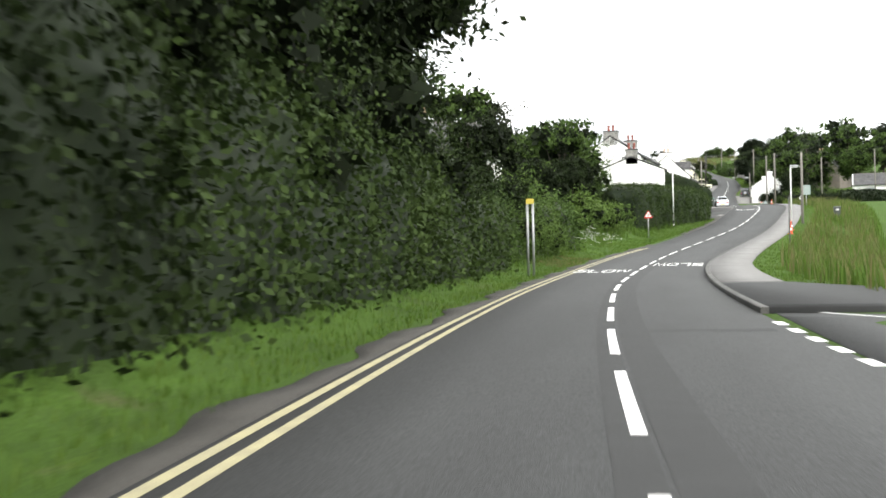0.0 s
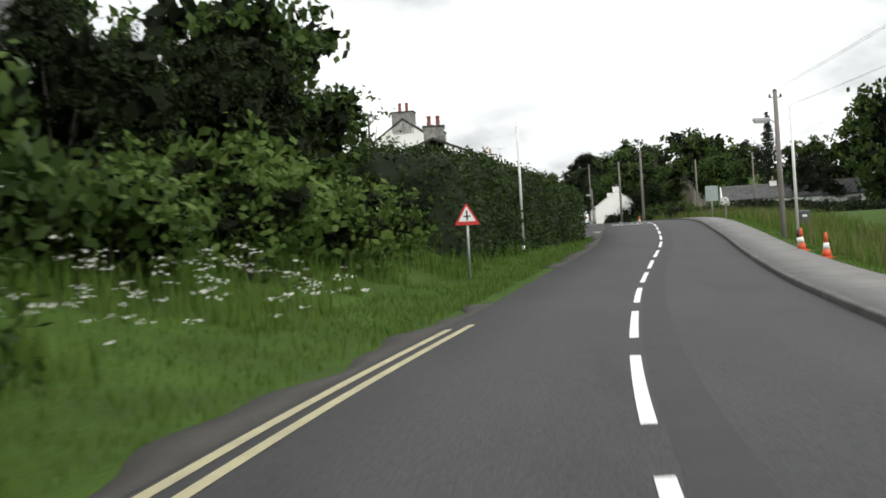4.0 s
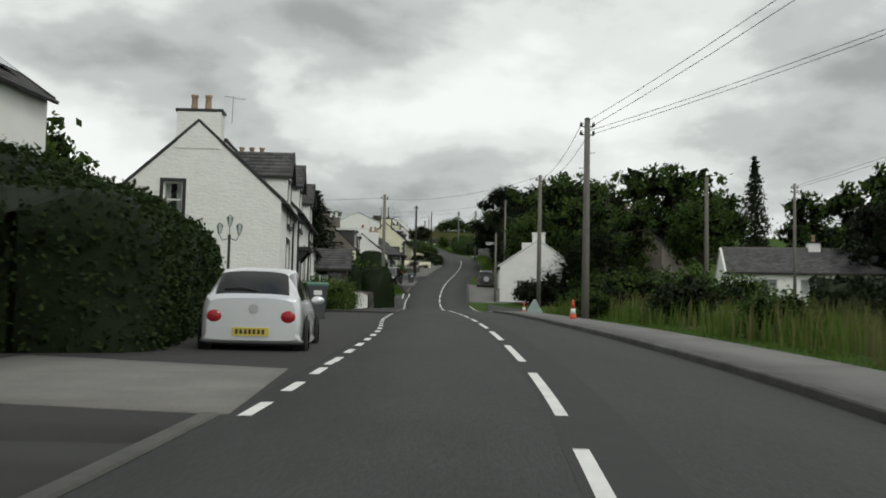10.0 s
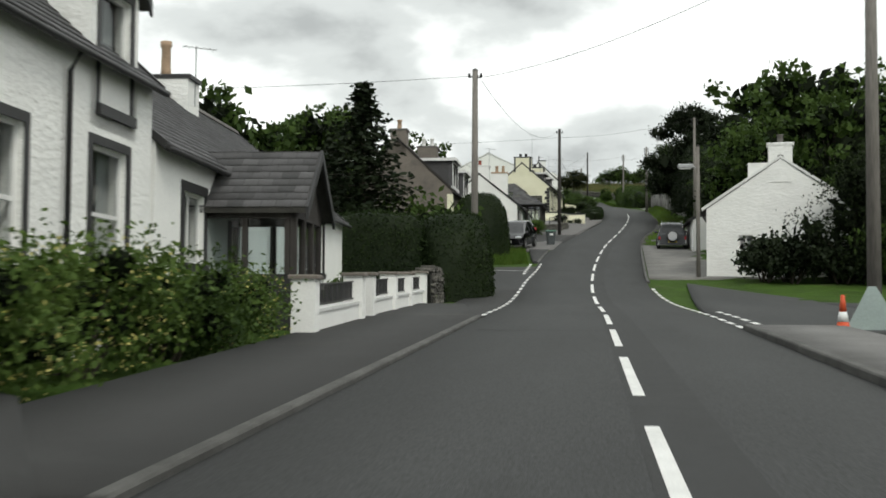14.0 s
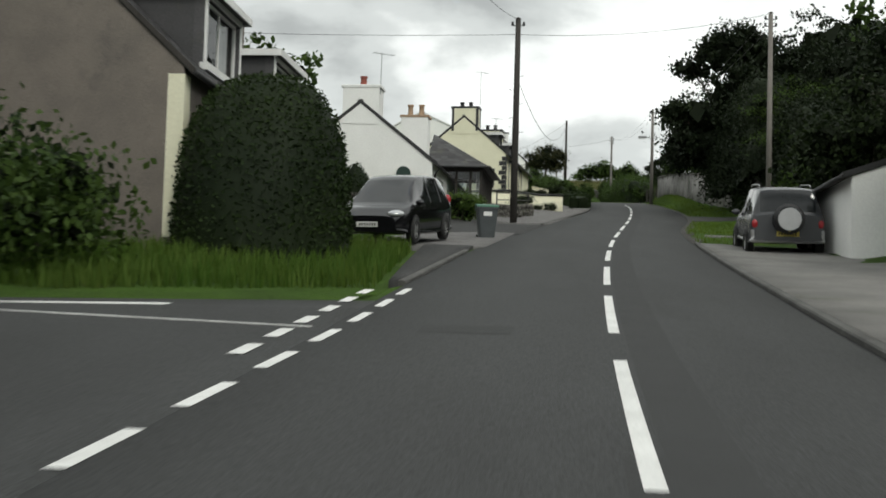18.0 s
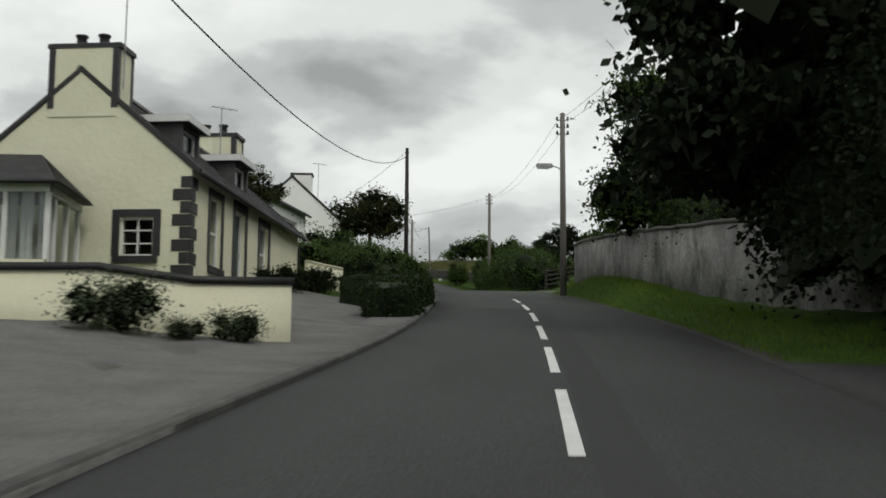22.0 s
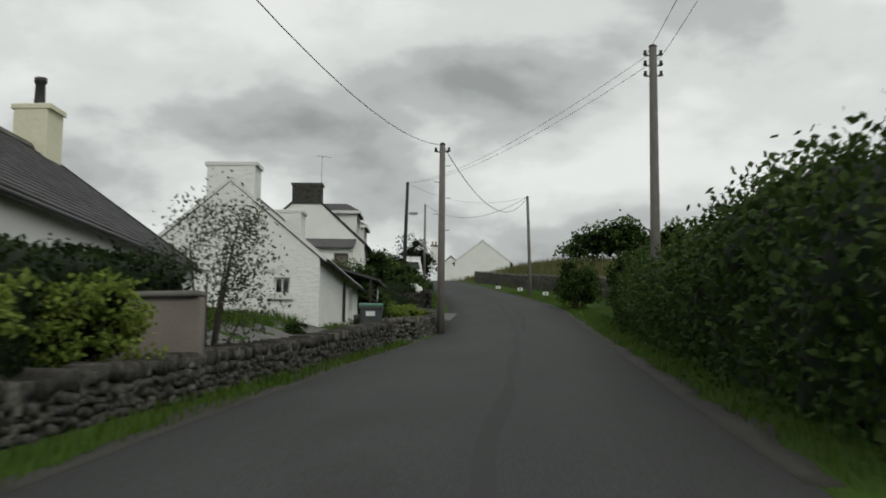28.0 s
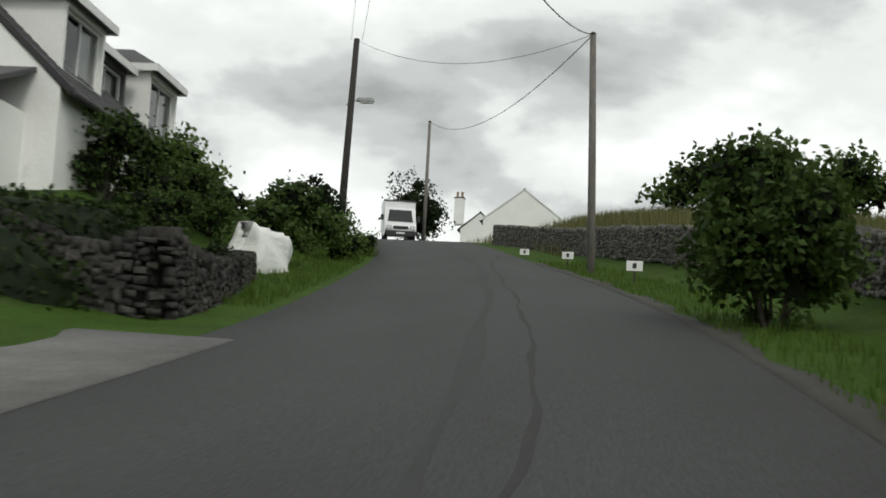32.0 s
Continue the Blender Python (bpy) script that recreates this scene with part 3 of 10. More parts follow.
def ribbon(name, y0, y1, left, right, up, mat, parent=None, label="", step=1.0, drop=0.2, follow=False, cross=1):
    """A paved strip along the road between two edges given as functions of y, with sides that go down into the ground."""
    ys = np.linspace(y0, y1, max(2, int((y1 - y0) / step) + 1))
    verts, faces = [], []
    for y in ys:
        lo, hi = float(left(y)), float(right(y))
        for c in range(cross + 1):
            x = lo + (hi - lo) * c / cross
            z = (float(land(x, y)) if follow else float(road_z(y))) + up
            verts.append((x, y, z))
        z0 = float(road_z(y)) + up - drop
        verts += [(lo, y, z0), (hi, y, z0)]
    k = cross + 3
    for i in range(len(ys) - 1):
        a, b = i * k, (i + 1) * k
        for c in range(cross):
            faces.append((a + c, a + c + 1, b + c + 1, b + c))
        faces += [(a + cross + 1, a, b, b + cross + 1), (a + cross, a + cross + 2, b + cross + 2, b + cross)]
    e = (len(ys) - 1) * k
    if cross == 1:
        faces += [(0, 2, 3, 1), (e, e + 1, e + 3, e + 2)]
    return raw_part(name, verts, faces, mat, parent, label)


ROAD = ribbon("road", -110, 880, road_left, road_right, 0.0, M["asphalt"], step=1.5, cross=4)
tagged(ROAD, "worn dark grey asphalt village road climbing between verges", "road", kind="structure")


def kerb_line(name, y0, y1, edge, width, up, label):
    """A row of kerb stones, each its own piece, along an edge."""
    base = tagged(new(name), label, "kerb", kind="structure")
    y = y0
    while y < y1:
        e = min(y + 0.915, y1)
        bm = bmesh.new()
        lo, hi = float(edge(y)), float(edge(e))
        z0, z1 = float(road_z(y)), float(road_z(e))
        c = 0.018
        ring = []
        for yy, x, z in ((y + 0.006, lo, z0), (e - 0.006, hi, z1)):
            s = 1 if width > 0 else -1
            ring.append([bm.verts.new(p) for p in ((x, yy, z - 0.15), (x, yy, z + up - c), (x + s * c, yy, z + up), (x + width, yy, z + up), (x + width, yy, z - 0.15))])
        for i in range(4):
            bm.faces.new((ring[0][i], ring[0][i + 1], ring[1][i + 1], ring[1][i]))
        bm.faces.new(ring[0])
        bm.faces.new(ring[1][::-1])
        part("kerb_stone", bm, M["kerb"], base)
        y = e
    return base


def mark(name, y0, y1, x0, x1, mat, parent, up=0.005, step=0.5):
    """A painted strip on the road from (x0, y0) to (x1, y1) edges given as functions of y."""
    ys = np.linspace(y0, y1, max(2, int((y1 - y0) / step) + 1))
    v = [(float(f(y)), y, float(road_z(y)) + up) for y in ys for f in (x0, x1)]
    f = [(2 * i, 2 * i + 1, 2 * i + 3, 2 * i + 2) for i in range(len(ys) - 1)]
    return raw_part(name, v, f, mat, parent)


def slab(name, corners, up, mat, label="", category="pavement", step=1.0, drop=0.15, flat=True):
    """A paved patch with four corners, laid on the slope of the road (flat) or on the land."""
    c = [np.array(p, float) for p in corners]
    n = max(2, int(max(np.linalg.norm(c[3] - c[0]), np.linalg.norm(c[2] - c[1])) / step))
    k = max(2, int(max(np.linalg.norm(c[1] - c[0]), np.linalg.norm(c[2] - c[3])) / step))
    verts = []
    for i in range(n + 1):
        for j in range(k + 1):
            s, t = i / n, j / k
            p = (1 - s) * ((1 - t) * c[0] + t * c[1]) + s * ((1 - t) * c[3] + t * c[2])
            z = float(road_z(p[1]) if flat else land(p[0], p[1])) + up
            verts.append((p[0], p[1], z))
    a = np.array([[i * (k + 1) + j, i * (k + 1) + j + 1, (i + 1) * (k + 1) + j + 1, (i + 1) * (k + 1) + j] for i in range(n) for j in range(k)])
    rim = [j for j in range(k + 1)] + [i * (k + 1) + k for i in range(1, n + 1)] + [n * (k + 1) + j for j in range(k - 1, -1, -1)] + [i * (k + 1) for i in range(n - 1, 0, -1)]
    base = len(verts)
    verts += [(verts[r][0], verts[r][1], verts[r][2] - drop) for r in rim]
    m = len(rim)
    skirt = np.array([[rim[q], base + q, base + (q + 1) % m, rim[(q + 1) % m]] for q in range(m)])
    return tagged(raw_part(name, verts, np.concatenate([a, skirt]), mat), label, category, kind="structure")


def off(edge, d):
    return lambda y: edge(y) + d


# pavement, kerbs and aprons beside the road
kerb_line("kerb_east", 20.5, 199, road_right, 0.14, 0.1, "worn concrete kerb along the pavement")
tagged(ribbon("pavement_east", 32, 199, off(road_right, 0.14), off(road_right, 1.75), 0.095, M["footway"]), "pale worn asphalt footway beside the road", "pavement", kind="structure")
tagged(ribbon("pavement_corner", 20.5, 32, off(road_right, 0.14), lambda y: road_right(y) + 1.75 + max(0, 32 - y) * 0.42, 0.095, M["patch"]), "dark relaid asphalt footway round a junction corner", "pavement", kind="structure")
slab("side_road_east_1", [(2.4, 6.5), (40, 2.0), (40, 9.0), (2.4, 20.5)], 0.0, M["asphalt"], "grey asphalt mouth of a side road", "road")
slab("side_road_east_2", [(19.0, 199.0), (24.5, 196.5), (24.4, 218.0), (21.4, 226.2)], -0.006, M["asphalt"], "grey asphalt mouth of a side road beside a white cottage", "road")
slab("side_road_east_3", [(24.45, 196.5), (48, 187), (48, 204), (24.15, 216.3)], -0.008, M["asphalt"], "grey asphalt side road past long grass", "road")
slab("side_road_west", [(15.4, 221.5), (-12, 226), (-12, 231), (15.9, 237.0)], -0.006, M["asphalt"], "grey asphalt side road running off between hedge and grass", "road")
tagged(ribbon("forecourt_1", 139.0, 183.0, lambda y: 6.5 + 0.055 * (y - 139), off(road_left, 0.25), -0.006, M["tarmac"]), "dark tarmac parking strip in front of the terraced houses", "forecourt", kind="structure")
tagged(ribbon("driveway_1", 119.5, 139.0, lambda y: 7.2 - 0.42 * max(0, y - 127), off(road_left, 0.25), -0.007, M["tarmac"]), "dark worn tarmac driveway mouth", "driveway", kind="structure")
slab("driveway_patch", [(8.6, 116.9), (8.2, 117.3), (8.75, 120.3), (9.15, 119.9)], 0.012, M["footway"], "pale concrete patch at the edge of the road", "patch")
slab("crossing_slab", [(11.9, 140.6), (8.0, 141.6), (8.6, 146.6), (12.0, 145.2)], 0.006, M["concrete"], "worn pale concrete driveway slab", "slab")
slab("forecourt_edge", [(13.4, 182.2), (8.8, 183.2), (8.9, 189), (11.4, 186.5)], 0.06, M["tarmac"], "dark tarmac footway by the garden shrubs", "pavement")
kerb_line("kerb_west_0", 131.0, 140.5, off(road_left, -0.002), -0.14, 0.025, "flush pale kerb across a driveway mouth")
tagged(ribbon("lay_by", 259.0, 268.6, lambda y: road_left(y) - 3.4, off(road_left, 0.25), -0.006, M["tarmac"]), "dark tarmac lay-by beside a pole", "pavement", kind="structure")
kerb_line("kerb_west_1", 182.4, 203.5, road_left, -0.11, 0.06, "worn concrete kerb below the cottage footway")
tagged(ribbon("pavement_west_1", 182.4, 212.5, lambda y: 11.6 + 0.008 * (y - 182), lambda y: road_left(y) - 0.11 - max(0, y - 203) * 0.12, 0.056, M["tarmac"]), "dark tarmac footway along a white garden wall", "pavement", kind="structure")
kerb_line("kerb_west_2", 239.5, 249.0, road_left, -0.11, 0.06, "worn concrete kerb beside a grass plot")
tagged(ribbon("pavement_west_2", 239.5, 251, lambda y: road_left(y) - 0.25 - 0.09 * (y - 239.5), off(road_left, -0.11), 0.055, M["tarmac"]), "dark tarmac footway beside rough grass", "pavement", kind="structure")
slab("driveway_2", [(16.15, 250.9), (10.8, 250.2), (10.8, 262.5), (16.85, 260.0)], 0.02, M["gravel"], "pale gravelled driveway with a parked car", "driveway")
slab("driveway_3", [(18.0, 268.0), (15.2, 268.6), (14.5, 294.5), (20.9, 291.8)], 0.05, M["gravel"], "pale gravel parking strip before a cream house", "driveway", flat=False)
kerb_line("kerb_west_3", 268, 308, road_left, -0.13, 0.07, "dark worn kerb at the edge of the gravel")
tagged(ribbon("pavement_west_3", 291.8, 308, off(road_left, -1.0), off(road_left, -0.13), 0.06, M["footway"]), "grey footway beside clipped hedges", "pavement", kind="structure")
slab("driveway_4", [(20.1, 228.5), (28, 228.0), (27.6, 251), (21.9, 255.5)], 0.05, M["concrete"], "worn concrete parking bay beside the road", "driveway")
kerb_line("kerb_east_2", 226, 255.5, road_right, 0.12, 0.07, "low concrete kerb beside a parking bay")
slab("driveway_5", [(27.6, 323.5), (36, 330), (36, 344), (28.3, 342)], 0.02, M["gravel"], "pale gravel field entrance with a gate", "driveway")
slab("driveway_7", [(17.2, 279.0), (8.5, 279.0), (8.5, 286.0), (18.9, 287.3)], 0.04, M["gravel"], "pale gravel forecourt below a cream garden wall", "driveway", flat=False)
slab("driveway_9", [(20.2, 288.3), (17.2, 288.4), (16.2, 304.5), (20.1, 304.5)], 0.03, M["gravel"], "pale gravel path before a cream house", "driveway", flat=False)
slab("driveway_8", [(21.95, 307.5), (18.4, 307.8), (18.6, 316.5), (22.15, 319.4)], 0.02, M["tarmac"], "dark worn tarmac pull-in before garden shrubs", "driveway", flat=False)
slab("yard", [(20.4, 357.0), (17.6, 357.0), (17.6, 371.6), (20.4, 371.4)], 0.02, M["gravel"], "worn gravel yard behind a garden wall", "yard", flat=False)
slab("drive_apron", [(16.95, 259.0), (11.0, 256.8), (12.8, 268.2), (18.0, 268.2)], 0.012, M["tarmac"], "dark worn tarmac apron below a stone wall", "driveway", flat=False)
slab("corner_paving", [(14.42, 203.4), (12.6, 204.0), (13.2, 222.6), (14.9, 222.6)], 0.004, M["tarmac"], "dark tarmac footway round a clipped hedge", "pavement")
slab("driveway_mouth", [(7.85, 111.8), (6.4, 113.0), (6.9, 120.2), (9.15, 120.2)], 0.002, M["tarmac"], "dark worn tarmac at a driveway mouth", "driveway")
slab("driveway_6", [(20.75, 391.2), (14, 393.0), (14, 398.6), (20.6, 397.4)], 0.02, M["gravel"], "pale gravel driveway between stone walls", "driveway")
slab("track_east", [(22.9, 260.7), (33, 262.3), (33, 263.8), (23.1, 262.5)], 0.012, M["gravel"], "narrow gravel track through the grass verge", "track", flat=False)
slab("gate_path", [(24.6, 276.3), (28.3, 281.4), (29.2, 283.4), (25.4, 285.0)], 0.012, M["tarmac"], "dark worn path across the verge to a gateway", "track", flat=False)

for k, (y0, y1, wide) in enumerate(((-25, 78, 0.4), (92, 119, 0.55), (256, 330, 0.0), (345, 372, 0.35))):
    if wide:
        tagged(ribbon("soil_edge_%d" % (k + 1), y0, y1, lambda y: road_left(y) - wide * (0.75 + 0.35 * math.sin(y * 0.9) + 0.2 * math.sin(y * 2.3)), off(road_left, 0.06), 0.004, M["soil"], step=0.5), "strip of bare soil and grit along the road edge", "verge", kind="structure")
for k, (y0, y1) in enumerate(((256, 322), (346, 424))):
    tagged(ribbon("soil_edge_east_%d" % (k + 1), y0, y1, off(road_right, -0.06), lambda y: road_right(y) + 0.3 + 0.12 * math.sin(y * 1.1) + 0.06 * math.sin(y * 2.9), 0.004, M["soil"], step=0.5), "strip of dark soil along the road edge", "verge", kind="structure")
# dark sealed repairs across the road
for k, (y0, y1, u0, u1) in enumerate(((16.5, 17.0, 0.2, 2.2), (104.5, 105.6, -1.9, -1.45), (198.2, 198.45, -2.4, 1.2), (206.0, 206.2, -1.5, 2.0), (301.0, 302.2, -1.6, 0.2), (233.5, 234.2, -1.9, -1.0))):
    mark("road_repair", y0, y1, off(road_mid, u0), off(road_mid, u1), M["patch"], ROAD, 0.003)
mark("seam", 345, 436, lambda y: road_mid(y) + 0.25 + 0.06 * np.sin(y * 0.5), lambda y: road_mid(y) + 0.42 + 0.05 * np.sin(y * 0.7), M["patch"], ROAD, 0.003)
crack = lambda y: np.interp(y, [380, 387, 395, 400, 405, 408, 421, 428], [24.2, 24.0, 23.85, 23.44, 22.96, 22.56, 20.92, 20.5]) + 0.04 * np.sin(y * 0.9) + 0.015 * np.sin(y * 2.7)
mark("tar_seam", 380, 428, crack, lambda y: crack(y) + 0.06 + 0.025 * np.sin(y * 1.3), M["tar"], ROAD, 0.004, 0.25)
mark("seam", -12, 330, off(road_mid, 0.1), off(road_mid, 0.5), M["patch"], ROAD, 0.002)

# road markings, each a strip of paint on the asphalt
LINES = tagged(new("road_markings"), "white and yellow painted lines on the asphalt", "road marking", kind="structure")
# the dashes keep step with these starts, some of which lie several dashes apart
KNOTS = ((-3, -10.4), (0, 7.6), (5, 35.8), (10, 63.4), (16, 101.7), (17, 107.7), (21, 129.1), (22, 134.8), (23, 140.9), (25, 153.8), (28, 174.5), (31, 194.2),
         (32, 200.7), (38, 240.5), (39, 247.0), (42, 264.9), (43, 271.6), (46, 289.1), (47, 295.1), (49, 307.7))
for k in range(-3, 50):
    y, e = (float(np.interp(q, [p[0] for p in KNOTS], [p[1] for p in KNOTS])) for q in (k, k + 0.69))
    e = e if k < 49 else y + 4.1
    mark("centre_dash", y, e, off(road_mid, -0.055), off(road_mid, 0.055), M["paint"], LINES)
for d in (0.0, 0.22):
    mark("yellow_line", -20, 72.5 + d * 3, off(road_left, 0.12 + d), off(road_left, 0.22 + d), M["yellow_paint"], LINES)
y = 140.5
while y < 182:
    mark("edge_dash", y, y + 1.0, lambda v: road_left(v) + 0.13 - 0.28 * float(ease(v, 156, 170)), lambda v: road_left(v) + 0.24 - 0.28 * float(ease(v, 156, 170)), M["paint"], LINES)
    y += 2.0
y = 204.5
while y < 238:
    mark("edge_dash", y, y + 1.0, lambda v: road_left(v) + 0.1 - 0.22 * float(ease(236 - v, 0, 10)), lambda v: road_left(v) + 0.21 - 0.22 * float(ease(236 - v, 0, 10)), M["paint"], LINES)
    y += 1.75
slab("side_road_line", [(11.0, 235.4), (13.0, 235.75), (12.95, 235.6), (11.0, 235.25)], 0.006, M["paint"], "white painted line across a side road mouth", "road line", drop=0.01)
slab("side_road_seam", [(11.0, 234.6), (15.0, 233.75), (15.0, 233.67), (11.0, 234.5)], 0.006, M["old_paint"], "faint pale seam across a side road mouth", "road line", drop=0.01)
for k in range(6):
    yy = 231.5 + 1.25 * k
    mark("give_way_dash", yy, yy + 0.7, off(road_left, -0.42), off(road_left, -0.28), M["paint"], LINES)
y = 129.5
while y < 146:
    mark("edge_dash", y + 16.5, y + 17.2, off(road_left, 0.12), off(road_left, 0.22), M["paint"], LINES)
    y += 40
for k in range(9):
    yy = 6.0 + 1.45 * k
    mark("give_way_dash", yy, yy + 0.75, off(road_right, -0.1), off(road_right, 0.06), M["paint"], LINES)
mark("junction_line", 15.5, 21.5, lambda y: road_right(y) + 0.35 + (21.5 - y) * 0.55, lambda y: road_right(y) + 0.47 + (21.5 - y) * 0.55, M["paint"], LINES)
for k in range(16):
    yy = 199.5 + 1.5 * k
    mark("edge_dash", yy, yy + 0.95, off(road_right, 0.02), off(road_right, 0.14), M["paint"], LINES)
for k in range(7):
    yy = 198.0 + 1.5 * k
    mark("give_way_dash", yy, yy + 0.9, off(road_right, 0.5), off(road_right, 0.64), M["paint"], LINES)
mark("entrance_line", 329.0, 341.5, lambda y: 27.95 + (y - 329) * 0.05, lambda y: 28.13 + (y - 329) * 0.05, M["paint"], LINES)


STROKES = {"S": [(0.96, 0.76), (0.86, 0.89), (0.66, 0.93), (0.36, 0.93), (0.14, 0.87), (0.1, 0.74), (0.2, 0.61), (0.5, 0.52), (0.8, 0.43), (0.9, 0.28), (0.86, 0.13), (0.64, 0.07), (0.34, 0.07), (0.14, 0.11), (0.04, 0.24)],
           "L": [(0.12, 1.0), (0.12, 0.07), (1.0, 0.07)], "W": [(0.03, 1.0), (0.2, 0.04), (0.5, 0.96), (0.8, 0.04), (0.97, 1.0)],
           "O": [(0.5 + 0.42 * math.copysign(abs(math.cos(a)) ** 0.6, math.cos(a)), 0.5 + 0.43 * math.copysign(abs(math.sin(a)) ** 0.6, math.sin(a))) for a in np.linspace(0, 2 * math.pi, 25)]}


def road_word(text, x0, x1, y0, y1, mat, flip=False, skew=0.0, half=0.085):
    """A word of broad strokes painted on the road, drawn long; flip: to be read by those who come the other way."""
    bm = bmesh.new()
    cell = 1.0 / len(text)
    for k, ch in enumerate(text):
        pts = STROKES[ch]
        n = len(pts)
        closed = ch == "O"
        rows = []
        for i, (u, v) in enumerate(pts):
            a = pts[i - 1] if i else (pts[-2] if closed else pts[0])
            b = pts[i + 1] if i < n - 1 else (pts[1] if closed else pts[-1])
            d0, d1 = Vector((u - a[0], v - a[1])), Vector((b[0] - u, b[1] - v))
            d0, d1 = (d0 if d0.length else d1).normalized(), (d1 if d1.length else d0).normalized()
            m = d0 + d1
            m = m.normalized() if m.length > 0.2 else d1
            s = half / max(0.45, m.dot(d0))
            rows.append([(u - m.y * s, v + m.x * s), (u + m.y * s, v - m.x * s)])
        verts = []
        for row in rows:
            for u, v in row:
                s, t = cell * (k + 0.06 + 0.88 * u), min(1.0, max(0.0, v))
                if flip:
                    s, t = 1 - s, 1 - t
                xx = x0 + (x1 - x0) * s
                yy = y0 + (y1 - y0) * t + skew * (xx - (x0 + x1) / 2)
                verts.append(bm.verts.new((float(road_mid(yy)) + xx, yy, float(road_z(yy)) + 0.006)))
        for i in range(n - 1):
            a, b, c, d = verts[2 * i], verts[2 * i + 1], verts[2 * i + 3], verts[2 * i + 2]
            bm.faces.new((a, b, c, d))
    part("painted_word", bm, mat, LINES, "the word " + text + " in white road paint")


road_word("SLOW", -2.4, -0.28, 44.5, 47.1, M["paint"], skew=-0.35)
road_word("SLOW", 0.22, 2.3, 50.2, 53.0, M["paint"], flip=True, skew=-0.5)
road_word("SLOW", -2.5, -0.1, 129.2, 131.0, M["paint"], skew=0.15)
mark("repair_strip", 60, 100, off(road_mid, 0.14), off(road_mid, 0.3), M["patch"], LINES, up=0.003)
mark("repair_strip", -8, 58, off(road_mid, -0.2), off(road_mid, 0.06), M["patch"], LINES, up=0.0025)
mark("repair_strip", 100, 228, off(road_mid, -0.12), off(road_mid, 0.16), M["patch"], LINES, up=0.0025)


# ---- plants ----
def leaf_quads(rng, centres, size, spread=(1, 1, 1)):
    """A four-cornered leaf at each centre, turned at random."""
    n = len(centres)
    u = rng.normal(size=(n, 3)) * spread
    u /= np.linalg.norm(u, axis=1)[:, None] + 1e-9
    w = rng.normal(size=(n, 3))
    v = np.cross(u, w)
    v /= np.linalg.norm(v, axis=1)[:, None] + 1e-9
    s = size * rng.uniform(0.6, 1.35, (n, 1))
    u, v = u * s * 0.62, v * s * 0.36
    return np.stack([centres - u, centres + v, centres + u * 0.9, centres - v], 1).reshape(-1, 3)


def quads(verts):
    return np.arange(len(verts)).reshape(-1, 4)


def cloud(rng, blobs, count, clump=0.45, shell=0.45, per=26):
    """Leaf centres gathered in clumps over the outer part of some ellipsoids (x, y, z, rx, ry, rz)."""
    b = np.array(blobs, float)
    area = (b[:, 3] * b[:, 4] + b[:, 4] * b[:, 5] + b[:, 3] * b[:, 5])
    k = max(4, count // per)
    pick = rng.choice(len(b), k, p=area / area.sum())
    d = rng.normal(size=(k, 3))
    d /= np.linalg.norm(d, axis=1)[:, None]
    r = 1 - shell * rng.random(k) ** 1.6
    r *= 1 + 0.14 * rng.normal(size=k)
    c = b[pick, :3] + d * r[:, None] * b[pick, 3:]
    leaf = c[rng.integers(0, k, count)] + rng.normal(size=(count, 3)) * clump * np.array([1, 1, 0.7])
    return leaf


def inner_shade(t, blobs, k, n=60, seed=5):
    """The heart of a crown: added broad sprays with its shade put into their colour, to stop the light between the
    outer leaves.
    """
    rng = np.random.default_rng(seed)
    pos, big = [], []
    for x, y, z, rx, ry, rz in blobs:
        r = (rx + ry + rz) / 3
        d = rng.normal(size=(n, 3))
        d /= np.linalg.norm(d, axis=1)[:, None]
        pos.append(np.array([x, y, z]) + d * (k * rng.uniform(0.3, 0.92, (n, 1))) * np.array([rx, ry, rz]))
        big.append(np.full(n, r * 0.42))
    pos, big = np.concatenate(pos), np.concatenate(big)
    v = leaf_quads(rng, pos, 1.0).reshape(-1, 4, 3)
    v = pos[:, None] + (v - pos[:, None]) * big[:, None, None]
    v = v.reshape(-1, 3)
    raw_part("inner_shade", v, quads(v), M["leaf_shade"], t)


